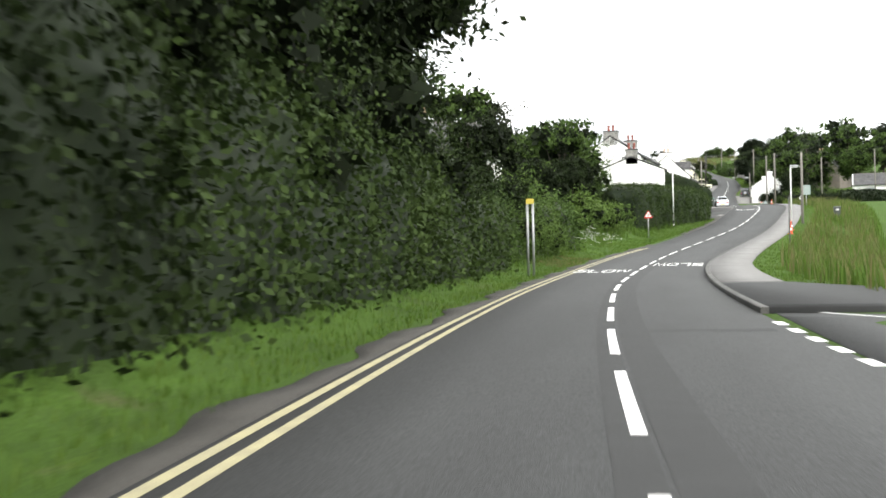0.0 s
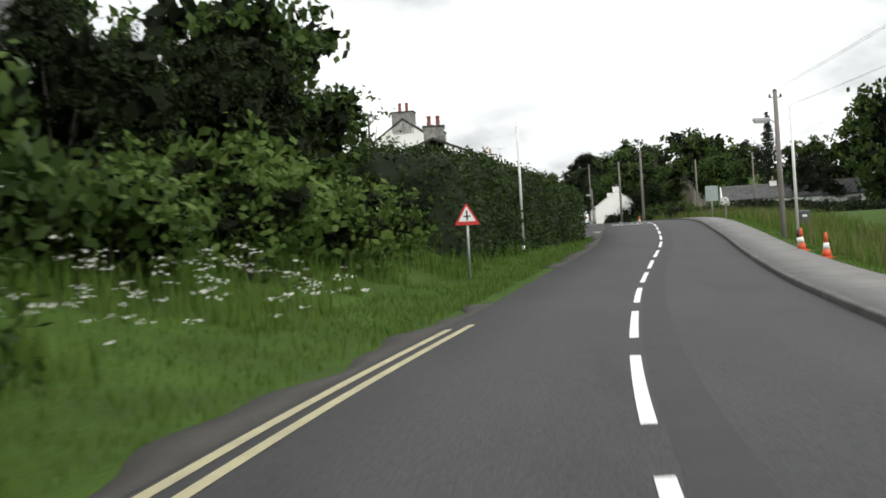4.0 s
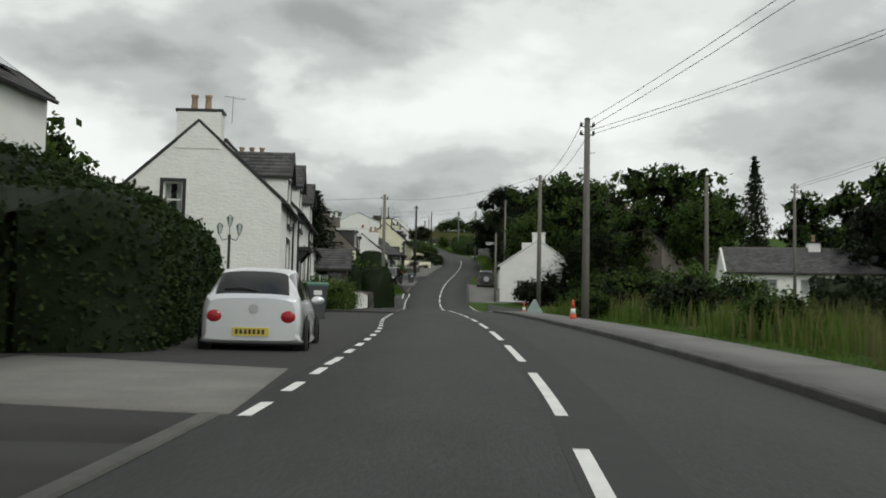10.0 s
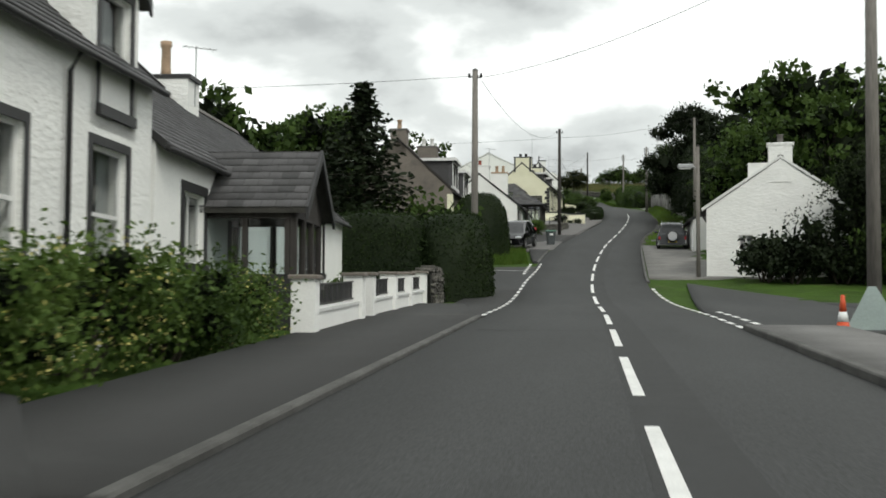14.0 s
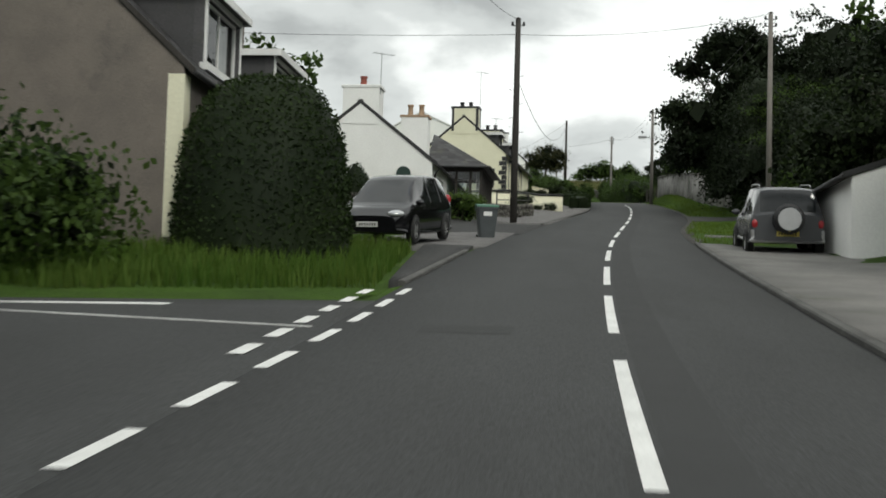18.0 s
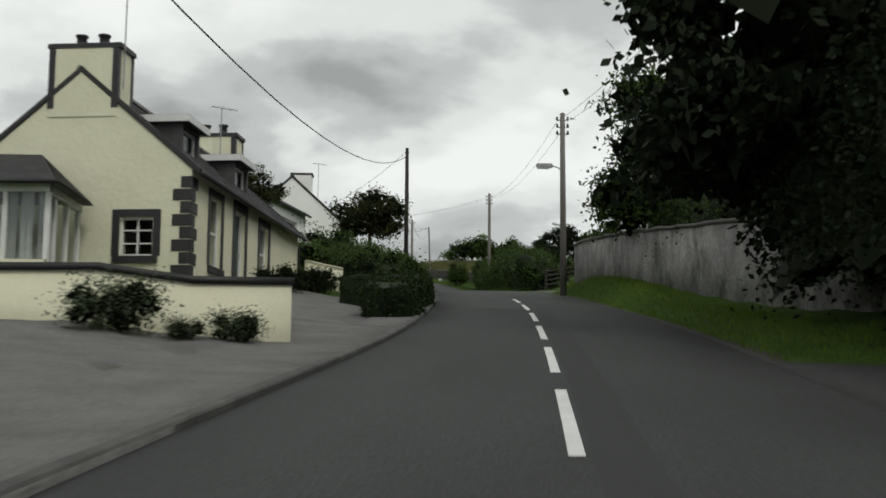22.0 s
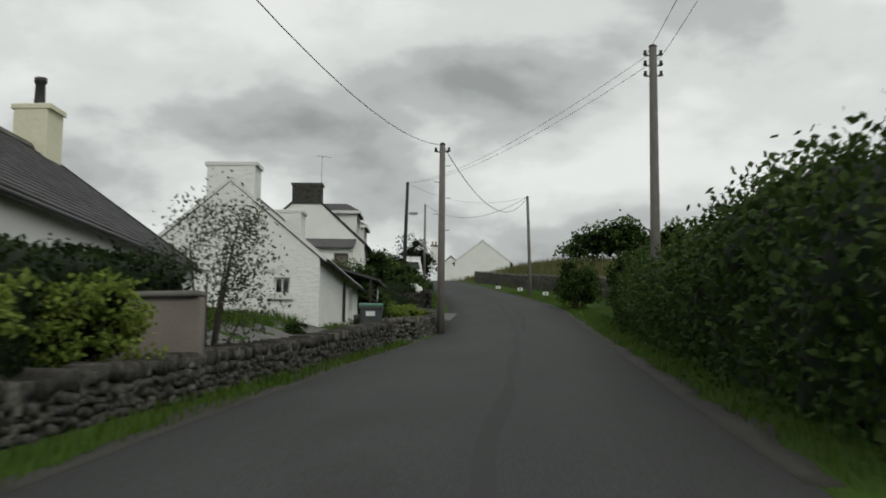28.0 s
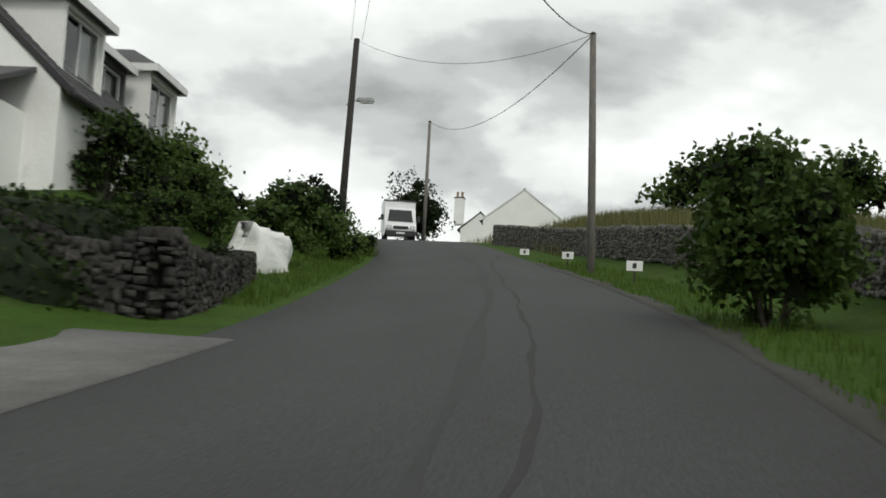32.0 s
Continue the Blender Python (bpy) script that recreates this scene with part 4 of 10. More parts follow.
def broad_tree(name, label, height, radius, seed, leaf, count=5200, size=0.34, trunk=0.22, low=0.3, lumps=9, kind="tree", clump=0.42, stems=1, inner=0.7, lobes=None):
    """A leafy tree at the origin: trunk, limbs and a ragged crown of many leaves, round lobes at random or as given."""
    rng = np.random.default_rng(seed)
    t = thing(name, label, kind)
    z0 = height * low
    mid = (height + z0) / 2
    blobs = [(0, 0, mid, radius * 0.62, radius * 0.62, (height - z0) * 0.46)]
    if lobes:
        blobs, lumps = list(lobes), 0
    for k in range(lumps):
        a, h = rng.uniform(0, 6.283), rng.uniform(0.05, 0.95)
        out = radius * (0.72 * math.sin(math.pi * (0.12 + 0.8 * h)) + 0.05)
        s = radius * rng.uniform(0.3, 0.48)
        blobs.append((out * math.cos(a), out * math.sin(a), z0 + (height - z0) * h * 0.9, s, s, s * rng.uniform(0.6, 0.9)))
    bm = bmesh.new()
    for s in range(stems):
        a = 6.283 * s / stems + 0.4
        sx, sy = (0, 0) if stems == 1 else (math.cos(a) * radius * 0.12, math.sin(a) * radius * 0.12)
        lean = [(sx, sy, -0.3), (sx * 1.6, sy * 1.6, z0 * 0.6), (sx * 2.4 + rng.normal() * 0.1, sy * 2.4, z0 * 1.3), (sx * 3, sy * 3, height * 0.78)]
        tube(bm, lean, [trunk * 1.3, trunk, trunk * 0.8, trunk * 0.25], 9)
    part("trunk", bm, M["bark"], t, smooth=True)
    bm = bmesh.new()
    for x, y, z, *_ in blobs[1:]:
        s = z0 * rng.uniform(0.75, 1.2) if z0 > 0.5 else height * 0.25
        tube(bm, [(0, 0, s), (x * 0.45, y * 0.45, (s + z) * 0.52), (x, y, z)], [trunk * 0.45, trunk * 0.28, trunk * 0.06], 6)
    part("bough", bm, M["bark"], t, smooth=True)
    v = leaf_quads(rng, cloud(rng, blobs, count, clump), size)
    raw_part("crown", v, quads(v), leaf, t)
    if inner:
        inner_shade(t, blobs, inner, 22 if count < 2000 else 120 if count > 9000 else 60)
    return t


def conifer(name, label, height, radius, seed, leaf, count=3600, size=0.4):
    rng = np.random.default_rng(seed)
    t = thing(name, label, "tree")
    bm = bmesh.new()
    tube(bm, [(0, 0, -0.3), (0, 0, height * 0.5), (0, 0, height)], [height * 0.02, height * 0.013, 0.02], 8)
    part("trunk", bm, M["bark"], t, smooth=True)
    bm = bmesh.new()
    pts = []
    tiers = 30
    for i in range(tiers):
        h = 0.1 + 0.88 * i / (tiers - 1)
        r = radius * (1 - h) ** 0.85 * rng.uniform(0.8, 1.15) + 0.15
        for a in np.linspace(0, 6.283, 9)[:-1] + rng.uniform(0, 1):
            tip = Vector((r * math.cos(a), r * math.sin(a), height * h - 0.18 * r + rng.normal() * 0.1))
            root = Vector((0, 0, height * h))
            if i % 2 == 0:
                tube(bm, [root, tip], [0.03, 0.008], 4)
            n = int(count / (tiers * 8) * (0.4 + 1.3 * (1 - h)))
            s = rng.random(n) ** 0.7
            p = np.array(root)[None] * (1 - s[:, None]) + np.array(tip)[None] * s[:, None]
            pts.append(p + rng.normal(size=(n, 3)) * np.array([0.2, 0.2, 0.11]) * (0.5 + r * 0.35))
    part("bough", bm, M["bark"], t)
    v = leaf_quads(rng, np.concatenate(pts), size, (1, 1, 0.5))
    raw_part("crown", v, quads(v), leaf, t)
    return t


def shrub(name, label, height, radius, seed, leaf, count=2600, size=0.16, lumps=7, flower=None, flowers=0, squash=1.0, ragged=0.2, kind="shrub", inner=0.72):
    rng = np.random.default_rng(seed)
    t = thing(name, label, kind)
    blobs = [(0, 0, height * 0.48, radius * 0.75, radius * 0.75 * squash, height * 0.5)]
    for k in range(lumps):
        a = rng.uniform(0, 6.283)
        s = radius * rng.uniform(0.3, 0.5)
        blobs.append((radius * 0.6 * math.cos(a), radius * 0.6 * squash * math.sin(a), height * rng.uniform(0.25, 0.78), s, s, s * height / radius * 0.5))
    bm = bmesh.new()
    for x, y, z, *_ in blobs:
        tube(bm, [(x * 0.15, y * 0.15, -0.1), (x * 0.55, y * 0.55, z * 0.55), (x, y, z * 1.1)], [0.035, 0.024, 0.006], 5)
    part("stem", bm, M["bark"], t)
    v = leaf_quads(rng, cloud(rng, blobs, count, ragged, 0.5), size)
    raw_part("foliage", v, quads(v), leaf, t)
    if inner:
        inner_shade(t, blobs, inner)
    if flower:
        v = leaf_quads(rng, cloud(rng, blobs, flowers, 0.08, 0.1, 3), size * 0.6)
        raw_part("flowers", v, quads(v), flower, t, kind="stuff")
    return t


def hedge(name, label, pts, width, height, leaf, density=170, size=0.11, top=0.35, rough=0.08, seed=1, ends=0.35, lean=0.0, base=None, category="hedge", group="", droop=0.0):
    """A hedge along points (x, y[, height]): a dense core in the shape of the hedge, dark for the shade within, covered
    with leaves.
    """
    rng = np.random.default_rng(seed)
    P = np.array([(p[0], p[1], p[2] if len(p) > 2 else height) for p in pts], float)
    seg = np.concatenate([[0], np.cumsum(np.linalg.norm(np.diff(P[:, :2], axis=0), axis=1))])
    n = max(6, int(seg[-1] / 0.45) + 1)
    s = np.linspace(0, seg[-1], n)
    if seg[-1] < 3 * width and width > 1.8:
        n = 22
        s = seg[-1] * (0.5 - 0.5 * np.cos(np.linspace(0, math.pi, n)))
    X, Y, H = (np.interp(s, seg, P[:, k]) for k in range(3))
    tx, ty = np.gradient(X), np.gradient(Y)
    ln = np.hypot(tx, ty)
    nx, ny = ty / ln, -tx / ln
    k = 22
    ring = np.linspace(0, math.pi, k)
    q = 1 - top
    ex = 2 / (2 + 6 * q)
    cs, sn = np.sign(np.cos(ring)) * np.abs(np.cos(ring)) ** ex, np.abs(np.sin(ring)) ** ex
    core = np.zeros((n, k, 3))
    for i in range(n):
        e = min(s[i], seg[-1] - s[i]) / max(1e-6, ends * width)
        f = math.sqrt(max(0.004, 1 - (1 - min(1, e)) ** 2)) if ends > 0 else 1
        hw, hh = width / 2 * f, H[i] * (1 - (1 - f) * 0.5 * (top + droop))
        z0 = float(land(X[i], Y[i])) - 0.1 if base is None else base
        if base is None:
            low = min(float(land(X[i] + sd * nx[i] * hw, Y[i] + sd * ny[i] * hw)) for sd in (-1, 1)) - 0.1
            hh, z0 = hh + max(0.0, z0 - low), min(z0, low)
        core[i, :, 0] = X[i] + nx[i] * hw * cs + lean * sn * H[i]
        core[i, :, 1] = Y[i] + ny[i] * hw * cs
        core[i, :, 2] = z0 + hh * sn
    flat = core.reshape(-1, 3)
    wob = np.array([noise.noise(Vector(p) * 0.9) + 0.5 * noise.noise(Vector(p) * 2.3) for p in flat])
    mid = np.repeat(np.stack([X, Y, core[:, :, 2].mean(1)], 1), k, axis=0)
    d = flat - mid
    d /= np.linalg.norm(d, axis=1)[:, None] + 1e-9
    flat = flat + d * (wob * rough * 1.6)[:, None]
    i, j = np.meshgrid(np.arange(n - 1), np.arange(k - 1), indexing="ij")
    a = (i * k + j).ravel()
    faces = np.stack([a, a + 1, a + k + 1, a + k], 1)
    A, B, C, D = (flat[faces[:, m]] for m in range(4))
    area = np.linalg.norm(np.cross(B - A, D - A), axis=1)
    cap = []
    for e in (0, n - 1):
        c = flat[e * k:(e + 1) * k]
        cap += [(e * k + m, e * k + m + 1, e * k + k - 2 - m, e * k + k - 1 - m) for m in range(k // 2 - 1)]
    cap = np.array(cap)
    A2, B2, D2 = flat[cap[:, 0]], flat[cap[:, 1]], flat[cap[:, 3]]
    area2 = np.linalg.norm(np.cross(B2 - A2, D2 - A2), axis=1)
    allf, alla = np.concatenate([faces, cap]), np.concatenate([area, area2])
    m = int(alla.sum() * density)
    f = allf[rng.choice(len(allf), m, p=alla / alla.sum())]
    r, t = rng.random((m, 1)), rng.random((m, 1))
    pos = (flat[f[:, 0]] * (1 - r) + flat[f[:, 1]] * r) * (1 - t) + (flat[f[:, 3]] * (1 - r) + flat[f[:, 2]] * r) * t
    pos = pos + rng.normal(size=(m, 3)) * rough * 0.7
    v = leaf_quads(rng, pos, size)
    at = (float(X[0]), float(Y[0]), float(land(X[0], Y[0])))
    ob = thing(name, label, category, at, group)
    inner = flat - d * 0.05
    # added solid core; its dark colour stands for the shade behind the leaves
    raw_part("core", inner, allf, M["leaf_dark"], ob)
    raw_part("foliage", v, quads(v), leaf, ob)
    return ob


def tufts(name, label, spots, tall, mat, seed, lean=0.35, wide=0.012, category="grass"):
    """Grass blades at (x, y) spots, standing on the land."""
    rng = np.random.default_rng(seed)
    p = np.asarray(spots, float)
    n = len(p)
    z = land(p[:, 0], p[:, 1])
    h = tall * rng.uniform(0.45, 1.2, n)
    a = rng.uniform(0, 6.283, n)
    dx, dy = np.cos(a), np.sin(a)
    base = np.stack([p[:, 0], p[:, 1], z - 0.03], 1)
    side = np.stack([-dy, dx, 0 * dx], 1) * wide * rng.uniform(0.7, 1.6, (n, 1)) * (0.6 + tall)
    bend = np.stack([dx, dy, 0 * dx], 1) * (lean * h * rng.uniform(0.2, 1.2, n))[:, None]
    midp = base + bend * 0.35 + np.stack([0 * h, 0 * h, h * 0.6], 1)
    tip = base + bend + np.stack([0 * h, 0 * h, h], 1)
    v = np.stack([base - side, base + side, midp + side * 0.7, tip, midp - side * 0.7], 1).reshape(-1, 3)
    i = np.arange(n)[:, None] * 5
    f = i + np.array([[0, 1, 2, 3]])
    g = i + np.array([[0, 3, 4, 4]])
    faces = np.concatenate([i + np.array([[0, 1, 2, 4]]), i + np.array([[4, 2, 3, 3]])])
    tri = np.concatenate([np.concatenate([i, i + 1, i + 2], 1), np.concatenate([i, i + 2, i + 4], 1), np.concatenate([i + 4, i + 2, i + 3], 1)])
    return tagged(raw_part(name, v, tri, mat), label, category, kind="stuff")


def scatter(rng, n, y0, y1, near, far, patch=0.0):
    """Spots between two edges given as functions of y."""
    y = rng.uniform(y0, y1, n)
    t = rng.random(n)
    x = near(y) * (1 - t) + far(y) * t
    if patch:
        keep = np.array([noise.noise(Vector((a * 0.5, b * 0.5, patch))) > -0.12 for a, b in zip(x, y)])
        x, y = x[keep], y[keep]
    return np.stack([x, y], 1)


# ---- houses ----
def axes_at(x, y, z, heading, side):
    """Local axes of a house: a along its front, b into the plot (side 1: towards -x, -1: towards +x), z up."""
    s, c = math.sin(radians(heading)), math.cos(radians(heading))

    def f(a, b, h):
        return Vector((x + a * s - side * b * c, y + a * c + side * b * s, z + h))

    return f


def clip(poly, outline):
    """The part of a polygon inside a convex outline, both of (u, v), counter-clockwise."""
    for i in range(len(outline)):
        (ax, ay), (bx, by) = outline[i], outline[(i + 1) % len(outline)]

        def inside(p):
            return (bx - ax) * (p[1] - ay) - (by - ay) * (p[0] - ax) >= -1e-7

        out = []
        for k, q in enumerate(poly):
            p = poly[k - 1]
            if inside(p) != inside(q):
                d1 = (bx - ax) * (p[1] - ay) - (by - ay) * (p[0] - ax)
                d2 = (bx - ax) * (q[1] - ay) - (by - ay) * (q[0] - ax)
                t = d1 / (d1 - d2)
                out.append((p[0] + t * (q[0] - p[0]), p[1] + t * (q[1] - p[1])))
            if inside(q):
                out.append(q)
        poly = out
        if len(poly) < 3:
            return []
    return poly


def panel(bm, g, outline, openings, t):
    """A wall of thickness t with openings through it; g maps (u, v, depth) to the world."""
    us = sorted({o[0] for o in openings} | {o[2] for o in openings} | {p[0] for p in outline})
    vs = sorted({o[1] for o in openings} | {o[3] for o in openings} | {p[1] for p in outline})
    for u0, u1 in zip(us, us[1:]):
        for v0, v1 in zip(vs, vs[1:]):
            mu, mv = (u0 + u1) / 2, (v0 + v1) / 2
            if any(o[0] < mu < o[2] and o[1] < mv < o[3] for o in openings):
                continue
            poly = clip([(u0, v0), (u1, v0), (u1, v1), (u0, v1)], outline)
            if len(poly) >= 3:
                bm.faces.new([bm.verts.new(g(u, v, 0)) for u, v in poly])
                bm.faces.new([bm.verts.new(g(u, v, t)) for u, v in poly][::-1])
    rings = [[(o[0], o[1]), (o[2], o[1]), (o[2], o[3]), (o[0], o[3])] for o in openings] + [outline]
    for ring in rings:
        for p, q in zip(ring, ring[1:] + ring[:1]):
            bm.faces.new([bm.verts.new(c) for c in (g(*p, 0), g(*q, 0), g(*q, t), g(*p, t))])
    bmesh.ops.remove_doubles(bm, verts=bm.verts[:], dist=0.001)


def window(parent, g, o, style="sash", band=None, band_w=0.14, trim="white_trim", curtain=True, sill="black_trim", name="window"):
    """A window in the opening o: frame, panes, sill, painted surround and curtains."""
    u0, v0, u1, v1 = o

    def bx(bm, a0, a1, z0, z1, d0, d1):
        box(bm, a0, a1, d0, d1, z0, z1, lambda a, d, z: g(a, z, d))

    bm = bmesh.new()
    w, d0, d1 = 0.055, 0.1, 0.17
    bx(bm, u0, u0 + w, v0, v1, d0, d1)
    bx(bm, u1 - w, u1, v0, v1, d0, d1)
    bx(bm, u0 + w, u1 - w, v0, v0 + w, d0, d1)
    bx(bm, u0 + w, u1 - w, v1 - w, v1, d0, d1)
    mid = (v0 + v1) / 2
    if style in ("sash", "sash4"):
        bx(bm, u0 + w, u1 - w, mid - 0.03, mid + 0.03, d0 + 0.01, d1)
    n = {"sash": 1, "sash4": 2, "wide": 3, "two": 2, "grid": 2}.get(style, 1)
    for k in range(1, n):
        c = u0 + (u1 - u0) * k / n
        bx(bm, c - 0.02, c + 0.02, v0 + w, v1 - w, d0 + 0.012, d1 - 0.01)
    if style == "grid":
        for k in (1, 2):
            c = v0 + (v1 - v0) * k / 3
            bx(bm, u0 + w, u1 - w, c - 0.015, c + 0.015, d0 + 0.012, d1 - 0.01)
    win = part(name, bm, M[trim], parent)
    bm = bmesh.new()
    q = [g(u0 + w, v0 + w, 0.14), g(u1 - w, v0 + w, 0.14), g(u1 - w, v1 - w, 0.14), g(u0 + w, v1 - w, 0.14)]
    bm.faces.new([bm.verts.new(p) for p in q])
    pane = part("pane", bm, M["glass"], win)
    pane.visible_shadow = False
    if sill:
        bm = bmesh.new()
        bx(bm, u0 - 0.12, u1 + 0.12, v0 - 0.16, v0, -0.08, 0.1)
        part("sill", bm, M[sill], win)
    if band:
        bm = bmesh.new()
        bx(bm, u0 - band_w, u0, v0, v1 + band_w, -0.02, 0.02)
        bx(bm, u1, u1 + band_w, v0, v1 + band_w, -0.02, 0.02)
        bx(bm, u0, u1, v1, v1 + band_w, -0.02, 0.02)
        part("surround", bm, M[band], win)
    if curtain:
        wide = (u1 - u0) * (0.34 if curtain is True else 0.5)
        for lo, hi in ((u0, u0 + wide), (u1 - wide, u1)):
            bm = bmesh.new()
            k = 10
            row = [[bm.verts.new(g(lo + (hi - lo) * i / k, z, 0.3 + 0.03 * (i % 2))) for i in range(k + 1)] for z in (v0, v1)]
            for i in range(k):
                bm.faces.new((row[0][i], row[0][i + 1], row[1][i + 1], row[1][i]))
            part("curtain", bm, M["curtain"], win)
    return win


def door(parent, g, o, mat="door_dark", band=None, canopy=None, light=True):
    u0, v0, u1, v1 = o

    def bx(bm, a0, a1, z0, z1, d0, d1):
        box(bm, a0, a1, d0, d1, z0, z1, lambda a, d, z: g(a, z, d))

    bm = bmesh.new()
    bx(bm, u0 + 0.06, u1 - 0.06, v0, v1 - 0.06, 0.16, 0.21)
    for k in range(2):
        for m in range(2):
            a = u0 + 0.16 + k * (u1 - u0 - 0.22) / 2
            z = v0 + 0.2 + m * (v1 - v0 - 0.2) / 2
            bx(bm, a, a + (u1 - u0 - 0.42) / 2, z, z + (v1 - v0 - 0.7) / 2, 0.145, 0.165)
    leaf = part("door", bm, M[mat], parent)
    bm = bmesh.new()
    bx(bm, u0, u0 + 0.06, v0, v1, 0.1, 0.24)
    bx(bm, u1 - 0.06, u1, v0, v1, 0.1, 0.24)
    bx(bm, u0 + 0.06, u1 - 0.06, v1 - 0.06, v1, 0.1, 0.24)
    part("door_frame", bm, M["white_trim"], leaf)
    bm = bmesh.new()
    bx(bm, u1 - 0.2, u1 - 0.14, v0 + 0.95, v0 + 1.1, 0.1, 0.16)
    part("door_handle", bm, M["steel"], leaf)
    if band:
        bm = bmesh.new()
        bx(bm, u0 - 0.2, u0, v0, v1 + 0.25, -0.02, 0.02)
        bx(bm, u1, u1 + 0.2, v0, v1 + 0.25, -0.02, 0.02)
        bx(bm, u0, u1, v1, v1 + 0.25, -0.02, 0.02)
        part("surround", bm, M[band], leaf)
    if canopy:
        bm = bmesh.new()
        bx(bm, u0 - 0.35, u1 + 0.35, v1 + 0.2, v1 + 0.36, -0.6, 0.0)
        for a in (u0 - 0.22, u1 + 0.1):
            prism(bm, [(-0.5, v1 + 0.2), (0.0, v1 + 0.2), (0.0, v1 - 0.35)], a, a + 0.12, lambda d, a_, z: g(a_, z, d))
        part("canopy", bm, M[canopy], leaf)
    return leaf


def slates(parent, corner, along, up, length, rise, mat="slate", course=0.23, wide=0.3, seed=0, name="slate_cover", thick=0.016):
    """Overlapping courses of slates over a sloping rectangle: corner at the eave, unit vectors along and up the slope."""
    rng = np.random.default_rng(seed)
    along, up = np.array(along.normalized()), np.array(up.normalized())
    out = np.cross(along, up)
    if out[2] < 0:
        out = -out
    c0 = np.array(corner)
    v = []
    rows = int(rise / course) + 1
    for r in range(rows):
        s0, s1 = r * course, min(rise, (r + 1) * course + 0.04)
        if s1 - s0 < 0.03:
            continue
        k = int(length / wide) + 2
        cuts = np.clip((np.arange(k + 1) - (r % 2) * 0.5) * wide + rng.normal(size=k + 1) * 0.012, 0, length)
        for a0, a1 in zip(cuts, cuts[1:]):
            if a1 - a0 < 0.03:
                continue
            j = rng.normal() * 0.006
            lo = s0 + j
            p = [c0 + along * (a0 + 0.004) + up * lo + out * 0.035, c0 + along * (a1 - 0.004) + up * lo + out * 0.035,
                 c0 + along * (a1 - 0.004) + up * s1 + out * 0.012, c0 + along * (a0 + 0.004) + up * s1 + out * 0.012]
            v += p
            v += [p[0], p[1], p[1] - out * thick * 1.5, p[0] - out * thick * 1.5]
    v = np.array(v)
    f = quads(v)
    # the top and the lower edge of a slate are one island
    n = len(v) // 8
    idx = np.arange(n)[:, None] * 8
    f = np.concatenate([idx + np.array([[0, 1, 2, 3]]), idx + np.array([[0, 6 + 1, 6, 1]])])
    return raw_part(name, v, f, M[mat], parent, "", kind="stuff")


def chimney(parent, f, a, b, la, lb, z0, z1, mat="render_white", pots=2, pot="pot", cap="black_trim", pot_h=0.55, band=None):
    bm = bmesh.new()
    box(bm, a - la / 2 - 0.05, a + la / 2 + 0.05, b - lb / 2, b + lb / 2, z0, z1 - 0.12, f)
    stack = part("chimney", bm, M[mat], parent)
    bm = bmesh.new()
    box(bm, a - la / 2 - 0.07, a + la / 2 + 0.07, b - lb / 2 - 0.07, b + lb / 2 + 0.07, z1 - 0.12, z1, f, 0.02)
    part("coping", bm, M[cap], stack)
    if band:
        bm = bmesh.new()
        for sa in (-1, 1):
            for sb in (-1, 1):
                ca, cb = a + sa * (la / 2 - 0.01), b + sb * (lb / 2 - 0.06)
                bm = bmesh.new()
                box(bm, ca - 0.075, ca + 0.075, cb - 0.075, cb + 0.075, z0 + 0.2, z1 - 0.13, f)
                part("corner_band", bm, M[band], stack)
    for k in range(pots):
        u = b + (k - (pots - 1) / 2) * min(0.55, lb / max(1, pots))
        bm = bmesh.new()
        lathe(bm, [(0.15, z1), (0.13, z1 + pot_h * 0.2), (0.115, z1 + pot_h * 0.8), (0.15, z1 + pot_h * 0.86), (0.15, z1 + pot_h), (0.1, z1 + pot_h), (0.09, z1 + pot_h - 0.1)], 14, f, (a, u), True)
        part("chimney_pot", bm, M[pot], stack, smooth=True)
    return stack


